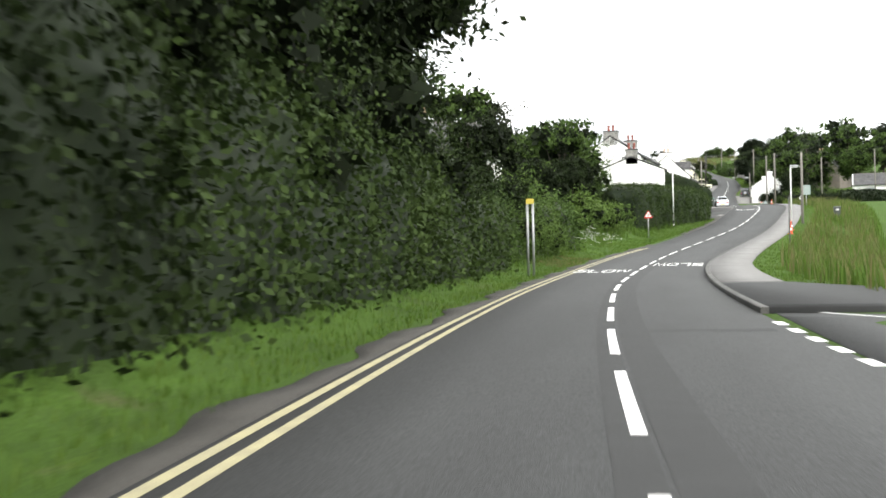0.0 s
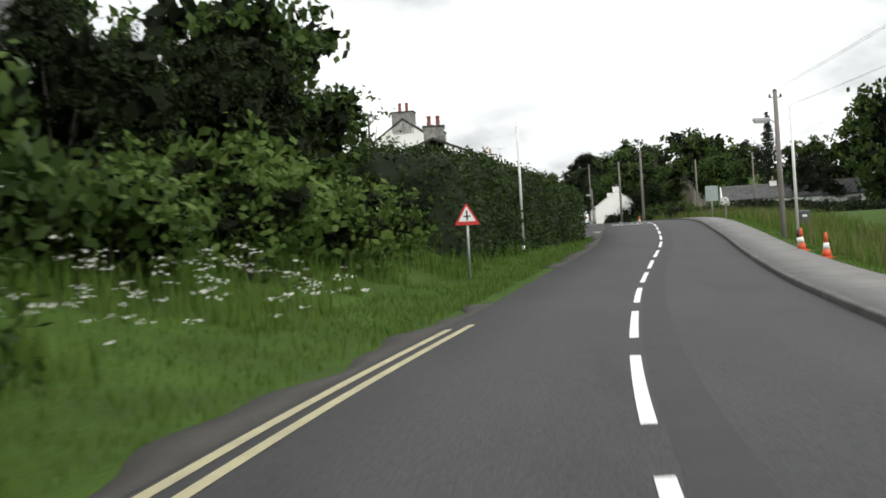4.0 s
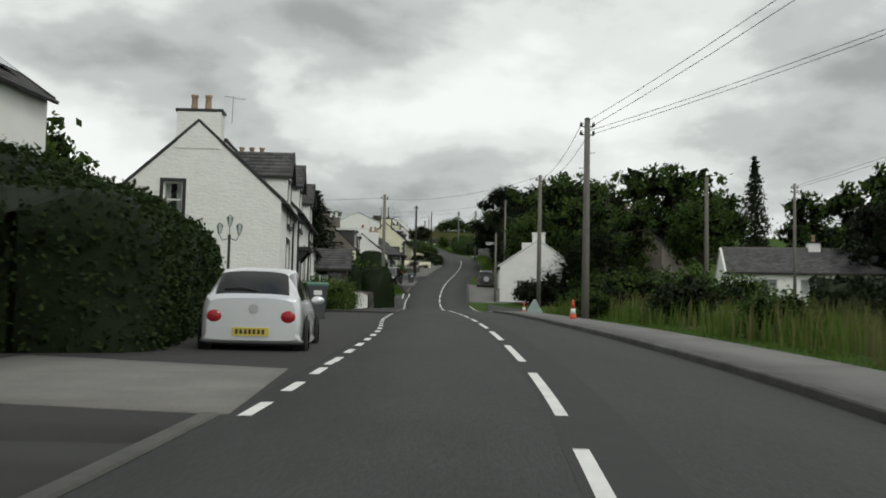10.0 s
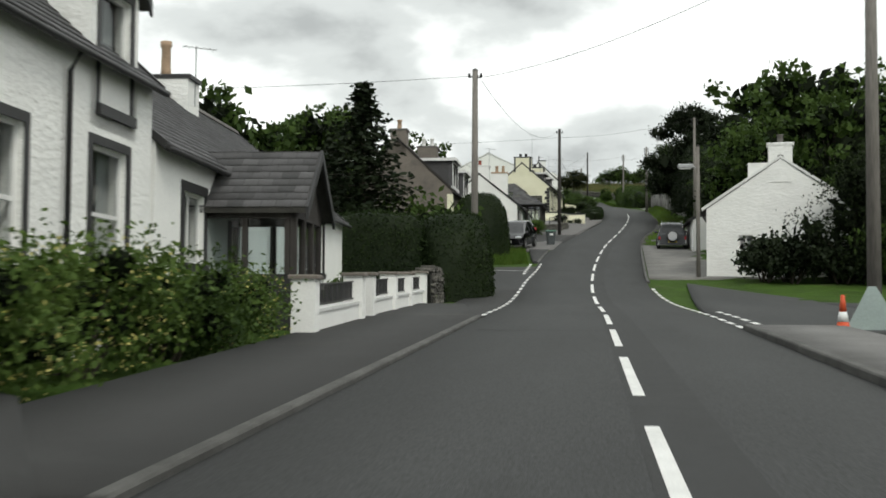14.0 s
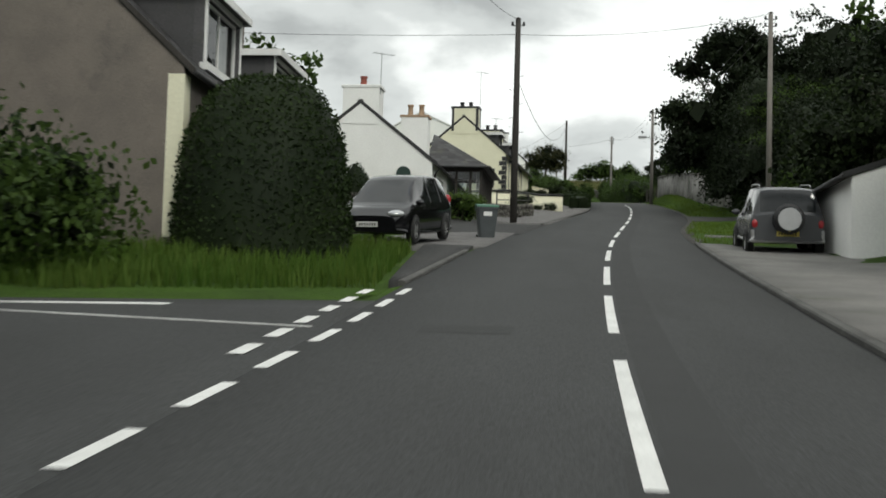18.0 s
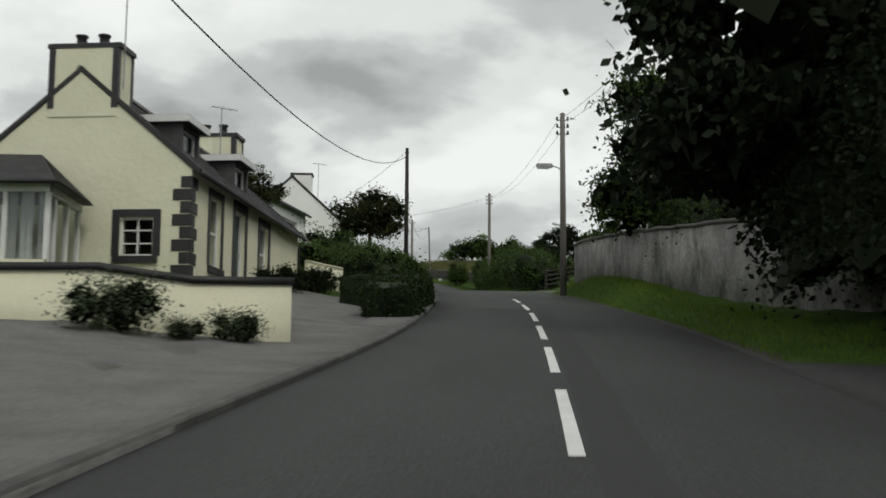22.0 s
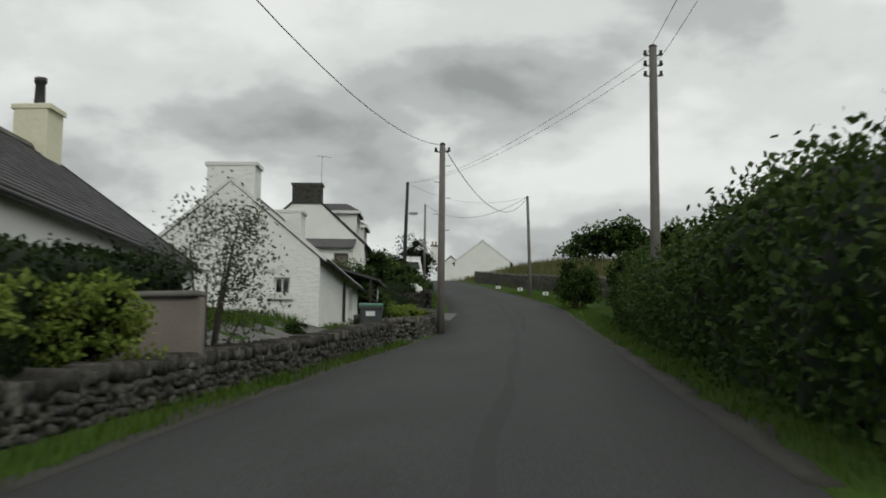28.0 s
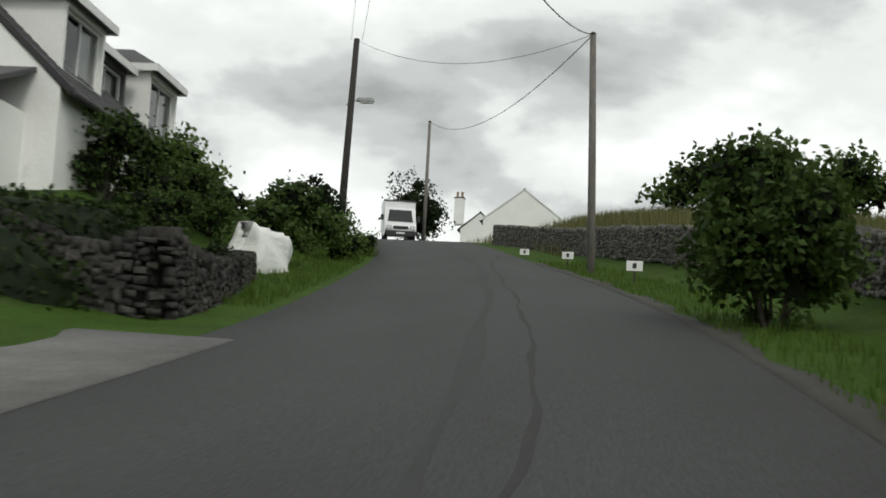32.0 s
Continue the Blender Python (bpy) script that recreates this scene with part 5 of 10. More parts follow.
def roof(parent, f, L, D, E, R, over=0.03, eave=0.18, mat="slate", seed=1, trim="black_trim", gutter="black_trim", back=True, coping=None):
    """Two slated slopes from the eaves at height E to a ridge at height R over the middle of the depth D."""
    bm = bmesh.new()
    m = D / 2
    k = (R - E) / m
    t = 0.1
    lo = E - k * eave
    for s in (0, 1):
        def P(a, b, z):
            return f(a, b if s == 0 else D - b, z)
        if s == 1 and not back:
            continue
        prof = [(-eave, lo), (m, R), (m, R + t), (-eave - 0.02, lo + t)]
        p = [bm.verts.new(P(-over, b, z)) for b, z in prof]
        q = [bm.verts.new(P(L + over, b, z)) for b, z in prof]
        bm.faces.new(p)
        bm.faces.new(q[::-1])
        for i in range(4):
            j = (i + 1) % 4
            bm.faces.new((p[i], q[i], q[j], p[j]))
    rf = part("roof", bm, M["mortar"], parent)
    for s in (0, 1) if back else (0,):
        def P(a, b, z):
            return f(a, b if s == 0 else D - b, z)
        c = P(-over, -eave, lo + t)
        along = P(L + over, -eave, lo + t) - c
        up = P(-over, m, R + t) - c
        slates(rf, c, along, up, along.length, up.length, mat, seed=seed + s)
    bm = bmesh.new()
    n = 1
    for i in range(n):
        a0, a1 = -over + (L + 2 * over) * i / n, -over + (L + 2 * over) * (i + 1) / n
        prism(bm, [(m - 0.16, R + t - 0.06), (m + 0.16, R + t - 0.06), (m + 0.08, R + t + 0.07), (m - 0.08, R + t + 0.07)], a0 + 0.005, a1 - 0.005, lambda b, a, z: f(a, b, z))
    part("ridge", bm, M["ridge"], rf)
    for a0, a1 in ((-0.05 if over < 0.1 else -over - 0.03, 0.1), (L - 0.1, L + 0.05 if over < 0.1 else L + over + 0.03)):
        for s in (0, 1):
            bm = bmesh.new()
            prof = [(-eave, lo + t - 0.07), (m, R + t - 0.07), (m, R + t + 0.05), (-eave - 0.03, lo + t + 0.05)]
            prism(bm, [(b if s == 0 else D - b, z) for b, z in prof], a0, a1, lambda b, a, z: f(a, b, z))
            part("verge_board", bm, M[trim], rf)
    for s in (0, 1) if back else (0,):
        bm = bmesh.new()
        b0 = -eave - 0.08 if s == 0 else D + eave + 0.08
        tube(bm, [f(-over, b0, lo + 0.02), f(L / 2, b0, lo + 0.0), f(L + over, b0, lo + 0.02)], 0.055, 8)
        part("gutter", bm, M[gutter], rf, smooth=True)
    return rf


def aerial(parent, p, tall, arm=0.9, turn=0.6):
    """A thin mast with a crossed television aerial."""
    p = Vector(p)
    bm = bmesh.new()
    tube(bm, [p, p + Vector((0.02, 0, tall))], 0.018, 6)
    mast = part("aerial", bm, M["steel"], parent)
    d, e = Vector((math.cos(turn), math.sin(turn), 0)), Vector((-math.sin(turn), math.cos(turn), 0))
    top = p + Vector((0.02, 0, tall - 0.05))
    bm = bmesh.new()
    tube(bm, [top - d * arm * 0.4, top + d * arm * 0.6], 0.011, 5)
    for k in range(6):
        c = top + d * arm * (-0.35 + 0.18 * k)
        tube(bm, [c - e * 0.17, c + e * 0.17], 0.006, 4)
    part("aerial_head", bm, M["steel"], mast)


def downpipe(parent, f, a, E, mat="black_trim"):
    bm = bmesh.new()
    tube(bm, [f(a, -0.26, E - 0.15), f(a, -0.08, E - 0.45), f(a, -0.08, 0.0)], 0.042, 8)
    part("downpipe", bm, M[mat], parent, smooth=True)


def house(name, label, x, y, heading, side, L, D, E, R, mat, front=(), near=(), far=(), z=None, band=None, band_w=0.14, trim="black_trim", seed=1,
          style="sash", pipes=(), quoins=None, window_trim="white_trim", sill="black_trim", roof_mat="slate", gutter="black_trim", back=True):
    """A gabled house. front, near, far: openings (kind, u0, v0, u1, v1, ...) in its front, near gable and far gable."""
    zz = float(land(x, y)) - 0.05 if z is None else z
    f = axes_at(x, y, zz, heading, side)
    h = thing(name, label, "house", f(0, 0, 0))
    t = 0.42
    rect = [(t, -0.8), (L - t, -0.8), (L - t, E), (t, E)]
    gab = [(0, -0.8), (D, -0.8), (D, E), (D / 2, R), (0, E)]
    walls = (("front_wall", lambda u, v, d: f(u, d, v), rect, front), ("gable_wall", lambda u, v, d: f(d, u, v), gab, near),
             ("gable_wall", lambda u, v, d: f(L - d, u, v), gab, far), ("back_wall", lambda u, v, d: f(u, D - d, v), rect, ()))
    for nm, g, outline, holes in walls:
        bm = bmesh.new()
        panel(bm, g, outline, [o[1:5] for o in holes], t)
        w = part(nm, bm, M[mat], h)
        for o in holes:
            kw = o[5] if len(o) > 5 else {}
            if o[0] == "door":
                door(w, g, o[1:5], **kw)
            else:
                window(w, g, o[1:5], **{**dict(style=style, band=band, band_w=band_w, trim=window_trim, sill=sill), **kw})
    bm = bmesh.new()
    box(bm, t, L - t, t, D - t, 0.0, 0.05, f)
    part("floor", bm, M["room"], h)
    roof(h, f, L, D, E, R, seed=seed, trim=trim, mat=roof_mat, gutter=gutter)
    for a in pipes:
        downpipe(h, f, a, E)
    if quoins:
        v, k = 0.0, 0
        while v < E - 0.25:
            s = 0.42 if k % 2 else 0.24
            bm = bmesh.new()
            box(bm, -0.02, 0.5 - s + 0.2, -0.02, 0.02, v + 0.01, v + 0.27, f)
            box(bm, -0.02, 0.02, 0.021, s, v + 0.01, v + 0.27, f)
            part("quoin", bm, M[quoins], h)
            v += 0.29
            k += 1
    return h, f


def dormer(h, f, a0, a1, v0, v1, apex, depth, mat, band=None, style="sash", roof_mat="slate", setback=0.0, flat=False, trim="black_trim", panes=(0.25, 0.3), sill="black_trim"):
    """A dormer on the front slope, gabled or flat-topped, with a window in its face."""
    g = lambda u, v, d: f(u, d + setback, v)
    bm = bmesh.new()
    m = (a0 + a1) / 2
    o = (a0 + panes[0], v0 + panes[1], a1 - panes[0], v1 - 0.12)
    outline = [(a0, v0), (a1, v0), (a1, v1), (a0, v1)] if flat else [(a0, v0), (a1, v0), (a1, v1), (m, apex), (a0, v1)]
    panel(bm, g, outline, [o], 0.25)
    for u in (a0, a1 - 0.12):
        box(bm, u, u + 0.12, setback + 0.25, setback + depth, v0, v1, f)
    d = part("dormer", bm, M[mat], h)
    window(d, g, o, style=style, band=band, band_w=0.12, sill=sill)
    if flat:
        bm = bmesh.new()
        box(bm, a0 - 0.15, a1 + 0.15, setback - 0.18, setback + depth, v1, v1 + 0.14, f)
        part("dormer_roof", bm, M["slate"], d)
        bm = bmesh.new()
        box(bm, a0 - 0.17, a1 + 0.17, setback - 0.21, setback - 0.181, v1 - 0.04, v1 + 0.13, f)
        part("fascia", bm, M["white_trim"], d)
        for e in (a0 - 0.18, a1 + 0.151):
            bm = bmesh.new()
            box(bm, e, e + 0.029, setback - 0.18, setback + depth, v1 - 0.04, v1 + 0.13, f)
            part("fascia", bm, M["white_trim"], d)
        return d
    bm = bmesh.new()
    for s in (-1, 1):
        e = a0 - 0.1 if s < 0 else a1 + 0.1
        ze = v1 - 0.1 * (apex - v1) / ((a1 - a0) / 2)
        prism(bm, [(e, ze), (m, apex + 0.02), (m, apex + 0.1), (e, ze + 0.08)], setback - 0.14, setback + depth, lambda a, b, z: f(a, b, z))
    part("dormer_roof", bm, M["mortar"], d)
    for s in (-1, 1):
        e = a0 - 0.1 if s < 0 else a1 + 0.1
        c = f(e, setback - 0.14, v1 - 0.02)
        slates(d, c, f(e, setback + depth, v1 - 0.02) - c, f(m, setback - 0.14, apex + 0.1) - c, depth + 0.14, (f(m, setback - 0.14, apex + 0.1) - c).length, roof_mat, seed=int(a0 * 7) + s)
    bm = bmesh.new()
    for s in (-1, 1):
        e = a0 - 0.12 if s < 0 else a1 + 0.12
        prism(bm, [(e, v1 - 0.2), (m, apex - 0.06), (m, apex + 0.12), (e, v1 + 0.02)], setback - 0.19, setback - 0.145, lambda a, b, z: f(a, b, z))
    part("bargeboard", bm, M[trim], d)
    return d


# ---- the houses ----
# white terrace of two
W = "window"
terrace_1, f = house("terraced_house", "white painted rubble terraced house with black window margins", 9.0, 179.0, 1.0, 1, 7.2, 6.7, 4.2, 7.25, "render_white", z=9.7,
                     front=[(W, 2.6, 1.0, 3.9, 2.85)], near=[(W, 3.9, 3.45, 4.65, 4.85)], band="black_trim", pipes=(4.7,), seed=11)
chimney(terrace_1, f, 0.42, 3.35, 0.8, 1.75, 6.2, 7.8, pots=2, pot_h=0.62)
dormer(terrace_1, f, 2.3, 4.3, 3.2, 5.5, 6.55, 2.6, "render_white", band="black_trim", panes=(0.35, 0.35))
terrace_2, f = house("terraced_house", "white rubble terraced house with dark door canopy and gabled dormers", 9.12, 186.2, 1.0, 1, 9.9, 6.7, 4.25, 7.3, "render_white", z=10.1,
                     front=[("door", 1.6, 0.05, 2.75, 2.35, dict(mat="white_trim", band="black_trim", canopy="black_trim")), (W, 4.3, 0.95, 5.2, 2.9), (W, 7.4, 0.95, 8.8, 2.95)],
                     band="black_trim", pipes=(0.15, 6.4), seed=21)
chimney(terrace_2, f, 9.5, 3.35, 0.8, 1.6, 6.3, 8.1, pots=3)
for a in (0.9, 7.3):
    dormer(terrace_2, f, a, a + 1.9, 3.2, 5.45, 6.5, 2.6, "render_white", band="black_trim", panes=(0.32, 0.35))
# the pair's lower neighbour with a porch
porch_cottage, f = house("porch_cottage", "low white cottage with a slate roof and a dark timber porch", 9.3, 196.3, 0.2, 1, 18.2, 7.0, 2.95, 5.75, "render_smooth", z=10.5,
                         front=[(W, 1.6, 1.0, 2.9, 2.3, dict(style="two")), ("door", 4.6, 0, 5.6, 2.1), (W, 12.2, 1.25, 15.0, 2.65, dict(style="plain", curtain=False))], band="black_trim", band_w=0.18, seed=31, pipes=(8.2,))
chimney(porch_cottage, f, 11.2, 3.5, 0.9, 1.5, 5.0, 6.25, pots=1, pot_h=0.95)


def porch(h, f, a0, a1, b, v, apex, mat, roof_mat="slate", glazed=True, posts=4, sill=0.85, seed=3):
    """A gabled porch that stands out from the front, with a glazed upper half."""
    bm = bmesh.new()
    box(bm, a0, a1, -b, 0, -0.6, sill, f)
    pr = part("porch", bm, M[mat], h)
    for k in range(posts):
        bm = bmesh.new()
        a = a0 + (a1 - a0) * k / (posts - 1)
        box(bm, a - 0.06, a + 0.06, -b, -b + 0.12, sill, v, f)
        part("post", bm, M["wood_dark"], pr)
    for k in range(3):
        bb = -b + (b - 0.1) * k / 2
        for a in (a0, a1):
            bm = bmesh.new()
            box(bm, a - 0.06, a + 0.06, bb + 0.13, bb + 0.23, sill, v - 0.19, f)
            part("post", bm, M["wood_dark"], pr)
    bm = bmesh.new()
    box(bm, a0 - 0.06, a1 + 0.06, -b, -b + 0.12, v - 0.18, v, f)
    for a in (a0, a1):
        box(bm, a - 0.06, a + 0.06, -b + 0.121, 0, v - 0.18, v, f)
    part("head_beam", bm, M["wood_dark"], pr)
    bm = bmesh.new()
    for quad in ([(a0, -b + 0.05, sill), (a1, -b + 0.05, sill), (a1, -b + 0.05, v), (a0, -b + 0.05, v)], [(a0, -b, sill), (a0, 0, sill), (a0, 0, v), (a0, -b, v)], [(a1, -b, sill), (a1, 0, sill), (a1, 0, v), (a1, -b, v)]):
        bm.faces.new([bm.verts.new(f(*p)) for p in quad])
    gl = part("pane", bm, M["glass"], pr)
    gl.visible_shadow = False
    m = (a0 + a1) / 2
    bm = bmesh.new()
    prism(bm, [(a0, v), (a1, v), (m, apex - 0.05)], -b, -b + 0.08, f)
    part("porch_gable", bm, M["wood_dark"], pr)
    bm = bmesh.new()
    for s in (-1, 1):
        e = a0 - 0.2 if s < 0 else a1 + 0.2
        prism(bm, [(e, v - 0.1), (m, apex), (m, apex + 0.09), (e, v)], -b - 0.2, 1.6, f)
    rf = part("porch_roof", bm, M["mortar"], pr)
    for s in (-1, 1):
        e = a0 - 0.2 if s < 0 else a1 + 0.2
        c = f(e, -b - 0.2, v)
        up = f(m, -b - 0.2, apex + 0.09) - c
        slates(pr, c, f(e, 1.6, v) - c, up, b + 1.8, up.length, roof_mat, seed=seed + s)
    bm = bmesh.new()
    for s in (-1, 1):
        e = a0 - 0.22 if s < 0 else a1 + 0.22
        prism(bm, [(e, v - 0.22), (m, apex - 0.1), (m, apex + 0.12), (e, v + 0.02)], -b - 0.26, -b - 0.205, f)
    part("bargeboard", bm, M["black_trim"], pr)
    return pr


porch(porch_cottage, f, 3.1, 5.5, 1.75, 2.1, 3.25, "black_trim", posts=4)

# grey harled house with flat-topped dormers, and its low wing
harled, f = house("harled_house", "grey-brown roughcast house with pale quoins and white flat-roofed dormers", 10.5, 244.6, 2.0, 1, 13.2, 6.2, 3.3, 6.2, "harl", z=14.2,
                  front=[(W, 3.0, 0.9, 4.2, 2.4), (W, 10.6, 0.95, 12.0, 2.6)], band="render_cream", band_w=0.2, sill="render_cream", seed=41, trim="wood_dark")
bm = bmesh.new()
box(bm, -0.03, 0.34, -0.03, 0.3, 0.0, 3.15, f)
part("corner_margin", bm, M["render_cream"], harled)
dormer(harled, f, 1.9, 4.7, 3.55, 5.3, 0, 2.6, "slate", style="two", flat=True, setback=0.2, panes=(0.12, 0.25), sill="white_trim", trim="white_trim", band="white_trim")
dormer(harled, f, 8.0, 10.9, 3.55, 5.3, 0, 2.6, "slate", style="two", flat=True, setback=0.2, panes=(0.12, 0.25), sill="white_trim", trim="white_trim", band="white_trim")
chimney(harled, f, 0.45, 3.1, 0.8, 0.9, 5.4, 6.9, mat="harl", pots=1, cap="ridge")
chimney(harled, f, 12.7, 3.1, 0.8, 1.3, 5.4, 7.6, mat="harl", pots=2, cap="ridge", pot="white_trim")
wing, f = house("harled_wing", "low grey-brown roughcast wing with a slate roof", 10.4, 257.9, 0.5, 1, 8.0, 5.4, 2.35, 4.3, "harl", z=15.5,
                front=[(W, 2.4, 0.95, 3.7, 2.0, dict(style="two"))], band="render_cream", band_w=0.2, sill="render_cream", seed=43, trim="wood_dark", gutter="ridge")

# white cottage with the arched window
cottage, f = house("white_cottage", "white cottage with a tall gable chimney and a small arched window", 13.55, 268.6, 4.0, 1, 12.4, 5.8, 2.7, 5.0, "render_smooth", z=16.2,
                   front=[(W, 1.2, 1.0, 3.4, 2.3, dict(style="two"))], near=[(W, 0.85, 1.15, 1.4, 2.25, dict(style="plain", band=None, sill="white_trim", curtain=False))], seed=51, pipes=(0.3,))
chimney(cottage, f, 0.45, 2.9, 0.85, 1.45, 4.2, 5.75, mat="render_smooth", pots=1, pot="pot_red", cap="white_trim", pot_h=0.4)
chimney(cottage, f, 11.9, 2.6, 0.8, 1.3, 4.4, 6.55, mat="render_smooth", pots=2, cap="pot")
# arch over the gable window
g = lambda u, v, d: f(d, u, v)
bm = bmesh.new()
pts = [(1.125 + 0.29 * math.cos(a), 2.25 + 0.29 * math.sin(a)) for a in np.linspace(0, math.pi, 13)]
bm.faces.new([bm.verts.new(g(u, v, -0.012)) for u, v in pts])
part("arch_head", bm, M["door_green"], cottage)
bm = bmesh.new()
for k in range(4):
    box(bm, 0.84 + 0.1425 * k, 0.975 + 0.1425 * k, 1.16, 2.25, -0.014, 0.03, lambda u, v, d: g(u, v, d))
part("shutter", bm, M["door_green"], cottage, "green boarded shutter")
bm = bmesh.new()
for lo, hi in zip(pts, pts[1:]):
    p = [(lo[0], lo[1]), (hi[0], hi[1]), (1.125 + (hi[0] - 1.125) * 1.25, 2.25 + (hi[1] - 2.25) * 1.25), (1.125 + (lo[0] - 1.125) * 1.25, 2.25 + (lo[1] - 2.25) * 1.25)]
    a = [bm.verts.new(g(u, v, -0.03)) for u, v in p]
    b = [bm.verts.new(g(u, v, 0.02)) for u, v in p]
    bm.faces.new(a)
    for i in range(4):
        bm.faces.new((a[i], b[i], b[(i + 1) % 4], a[(i + 1) % 4]))
bmesh.ops.remove_doubles(bm, verts=bm.verts, dist=0.001)
part("arch_margin", bm, M["render_smooth"], cottage)


def hip_room(name, label, x, y, z, heading, side, L, D, sill, v, top, wall_mat, post_mat, roof_mat="slate", posts=8, seed=5, hip=0.7):
    """A glazed lean-to room with a hipped slate roof."""
    f = axes_at(x, y, z, heading, side)
    h = thing(name, label, "porch", f(0, 0, 0))
    bm = bmesh.new()
    for a0, a1, b0, b1 in ((0, L, 0, 0.2), (0, 0.2, 0.2, D), (L - 0.2, L, 0.2, D)):
        box(bm, a0, a1, b0, b1, -0.6, sill, f)
    part("low_wall", bm, M[wall_mat], h)
    n = posts
    for k in range(n + 1):
        bm = bmesh.new()
        a = L * k / n
        box(bm, a - 0.05, a + 0.05, 0.04, 0.14, sill, v, f)
        part("post", bm, M[post_mat], h)
    m = max(2, int(D / (L / n)))
    for k in range(1, m + 1):
        for a in (0.09, L - 0.09):
            bm = bmesh.new()
            b = D * k / m
            box(bm, a - 0.05, a + 0.05, b - 0.1, b, sill, v, f)
            part("post", bm, M[post_mat], h)
    bm = bmesh.new()
    box(bm, -0.05, L + 0.05, 0.0, 0.16, v - 0.16, v, f)
    box(bm, 0.0, 0.14, 0.161, D, v - 0.16, v, f)
    box(bm, L - 0.14, L, 0.161, D, v - 0.16, v, f)
    part("head_beam", bm, M[post_mat], h)
    bm = bmesh.new()
    for q in ([(0, 0.09, sill), (L, 0.09, sill), (L, 0.09, v), (0, 0.09, v)], [(0.09, 0.1, sill), (0.09, D, sill), (0.09, D, v), (0.09, 0.1, v)], [(L - 0.09, 0.1, sill), (L - 0.09, D, sill), (L - 0.09, D, v), (L - 0.09, 0.1, v)]):
        bm.faces.new([bm.verts.new(f(*p)) for p in q])
    gl = part("pane", bm, M["glass"], h)
    gl.visible_shadow = False
    bm = bmesh.new()
    k = 9
    for s in range(int(L / 0.35)):
        a = 0.15 + s * 0.35
        bm.faces.new([bm.verts.new(f(a + u, 0.3 + 0.04 * (s % 2), z_)) for u, z_ in ((0, sill), (0.26, sill), (0.26, v), (0, v))])
    part("blind", bm, M["curtain"], h)
    o = 0.25
    ridge = [(D * 0.75, D), (L - D * 0.75, D)]
    e = [f(-o, -o, v), f(L + o, -o, v), f(L + o, D, v), f(-o, D, v)]
    r0, r1 = f(min(D * hip, L / 2 - 0.1), D, top), f(max(L - D * hip, L / 2 + 0.1), D, top)
    bm = bmesh.new()
    E_, R_ = [bm.verts.new(p) for p in e], [bm.verts.new(r0), bm.verts.new(r1)]
    bm.faces.new((E_[0], E_[1], R_[1], R_[0]))
    bm.faces.new((E_[1], E_[2], R_[1]))
    bm.faces.new((E_[3], E_[0], R_[0]))
    bm.faces.new((E_[0], E_[3], E_[2], E_[1]))
    rf = part("porch_roof", bm, M[roof_mat], h)
    # courses of slate on the three slopes
    verts = []
    rng = np.random.default_rng(seed)
    for p, q, t0, t1 in ((e[0], e[1], r0, r1), (e[1], e[2], r1, r1), (e[3], e[0], r0, r0)):
        up = ((t0 + t1) / 2 - (p + q) / 2)
        out = (q - p).cross(up).normalized()
        out = out if out.z > 0 else -out
        rows = int(up.length / 0.22)
        for r in range(rows):
            s0, s1 = r / rows, min(1, (r + 1.15) / rows)
            lo0, lo1, hi0, hi1 = p.lerp(t0, s0), q.lerp(t1, s0), p.lerp(t0, s1), q.lerp(t1, s1)
            k = max(1, int((lo1 - lo0).length / 0.28))
            for i in range(k):
                u0, u1 = i / k + 0.003, (i + 1) / k - 0.003
                verts += [lo0.lerp(lo1, u0) + out * 0.035, lo0.lerp(lo1, u1) + out * 0.035, hi0.lerp(hi1, u1) + out * 0.012, hi0.lerp(hi1, u0) + out * 0.012]
    v_ = np.array([tuple(p) for p in verts])
    raw_part("slate_cover", v_, quads(v_), M[roof_mat], rf, kind="stuff")
    bm = bmesh.new()
    tube(bm, [f(-o, -o - 0.04, v), f(L + o, -o - 0.04, v)], 0.05, 8)
    tube(bm, [f(-o - 0.04, -o, v), f(-o - 0.04, D, v)], 0.05, 8)
    part("gutter", bm, M["black_trim"], rf, smooth=True)
    return h, f


hip_room("glazed_porch", "dark timber glazed porch with vertical blinds and a hipped slate roof", 15.4, 273.0, 17.0, 4.0, 1, 4.4, 2.4, 0.75, 2.3, 3.95, "render_smooth", "wood_dark")

# cream house
cream, f = house("cream_house", "cream rendered house with dark quoins and slate roof", 16.0, 297.1, 7.8, 1, 10.9, 5.4, 3.35, 5.65, "render_cream", z=19.95,
                 front=[(W, 1.5, 1.3, 2.45, 3.0), ("door", 3.65, 0.85, 4.65, 3.0, dict(mat="door_green", band="black_trim")), (W, 6.15, 1.45, 7.15, 3.0)],
                 near=[(W, 0.85, 1.35, 1.65, 2.25, dict(style="grid", curtain=False))], band="black_trim", band_w=0.17, quoins="black_trim", seed=61, pipes=(10.7,))
chimney(cream, f, 0.45, 2.65, 0.85, 1.65, 4.6, 6.35, mat="render_cream", pots=2, pot="black_trim", band="black_trim", pot_h=0.32)
chimney(cream, f, 10.4, 2.65, 0.8, 1.6, 4.9, 6.5, mat="render_cream", pots=2, pot="black_trim", band="black_trim", pot_h=0.35)
for a in (1.2, 5.8):
    dormer(cream, f, a, a + 1.35, 3.5, 4.75, 0, 2.2, "slate", style="plain", flat=True, setback=0.65, panes=(0.1, 0.1), sill=None)
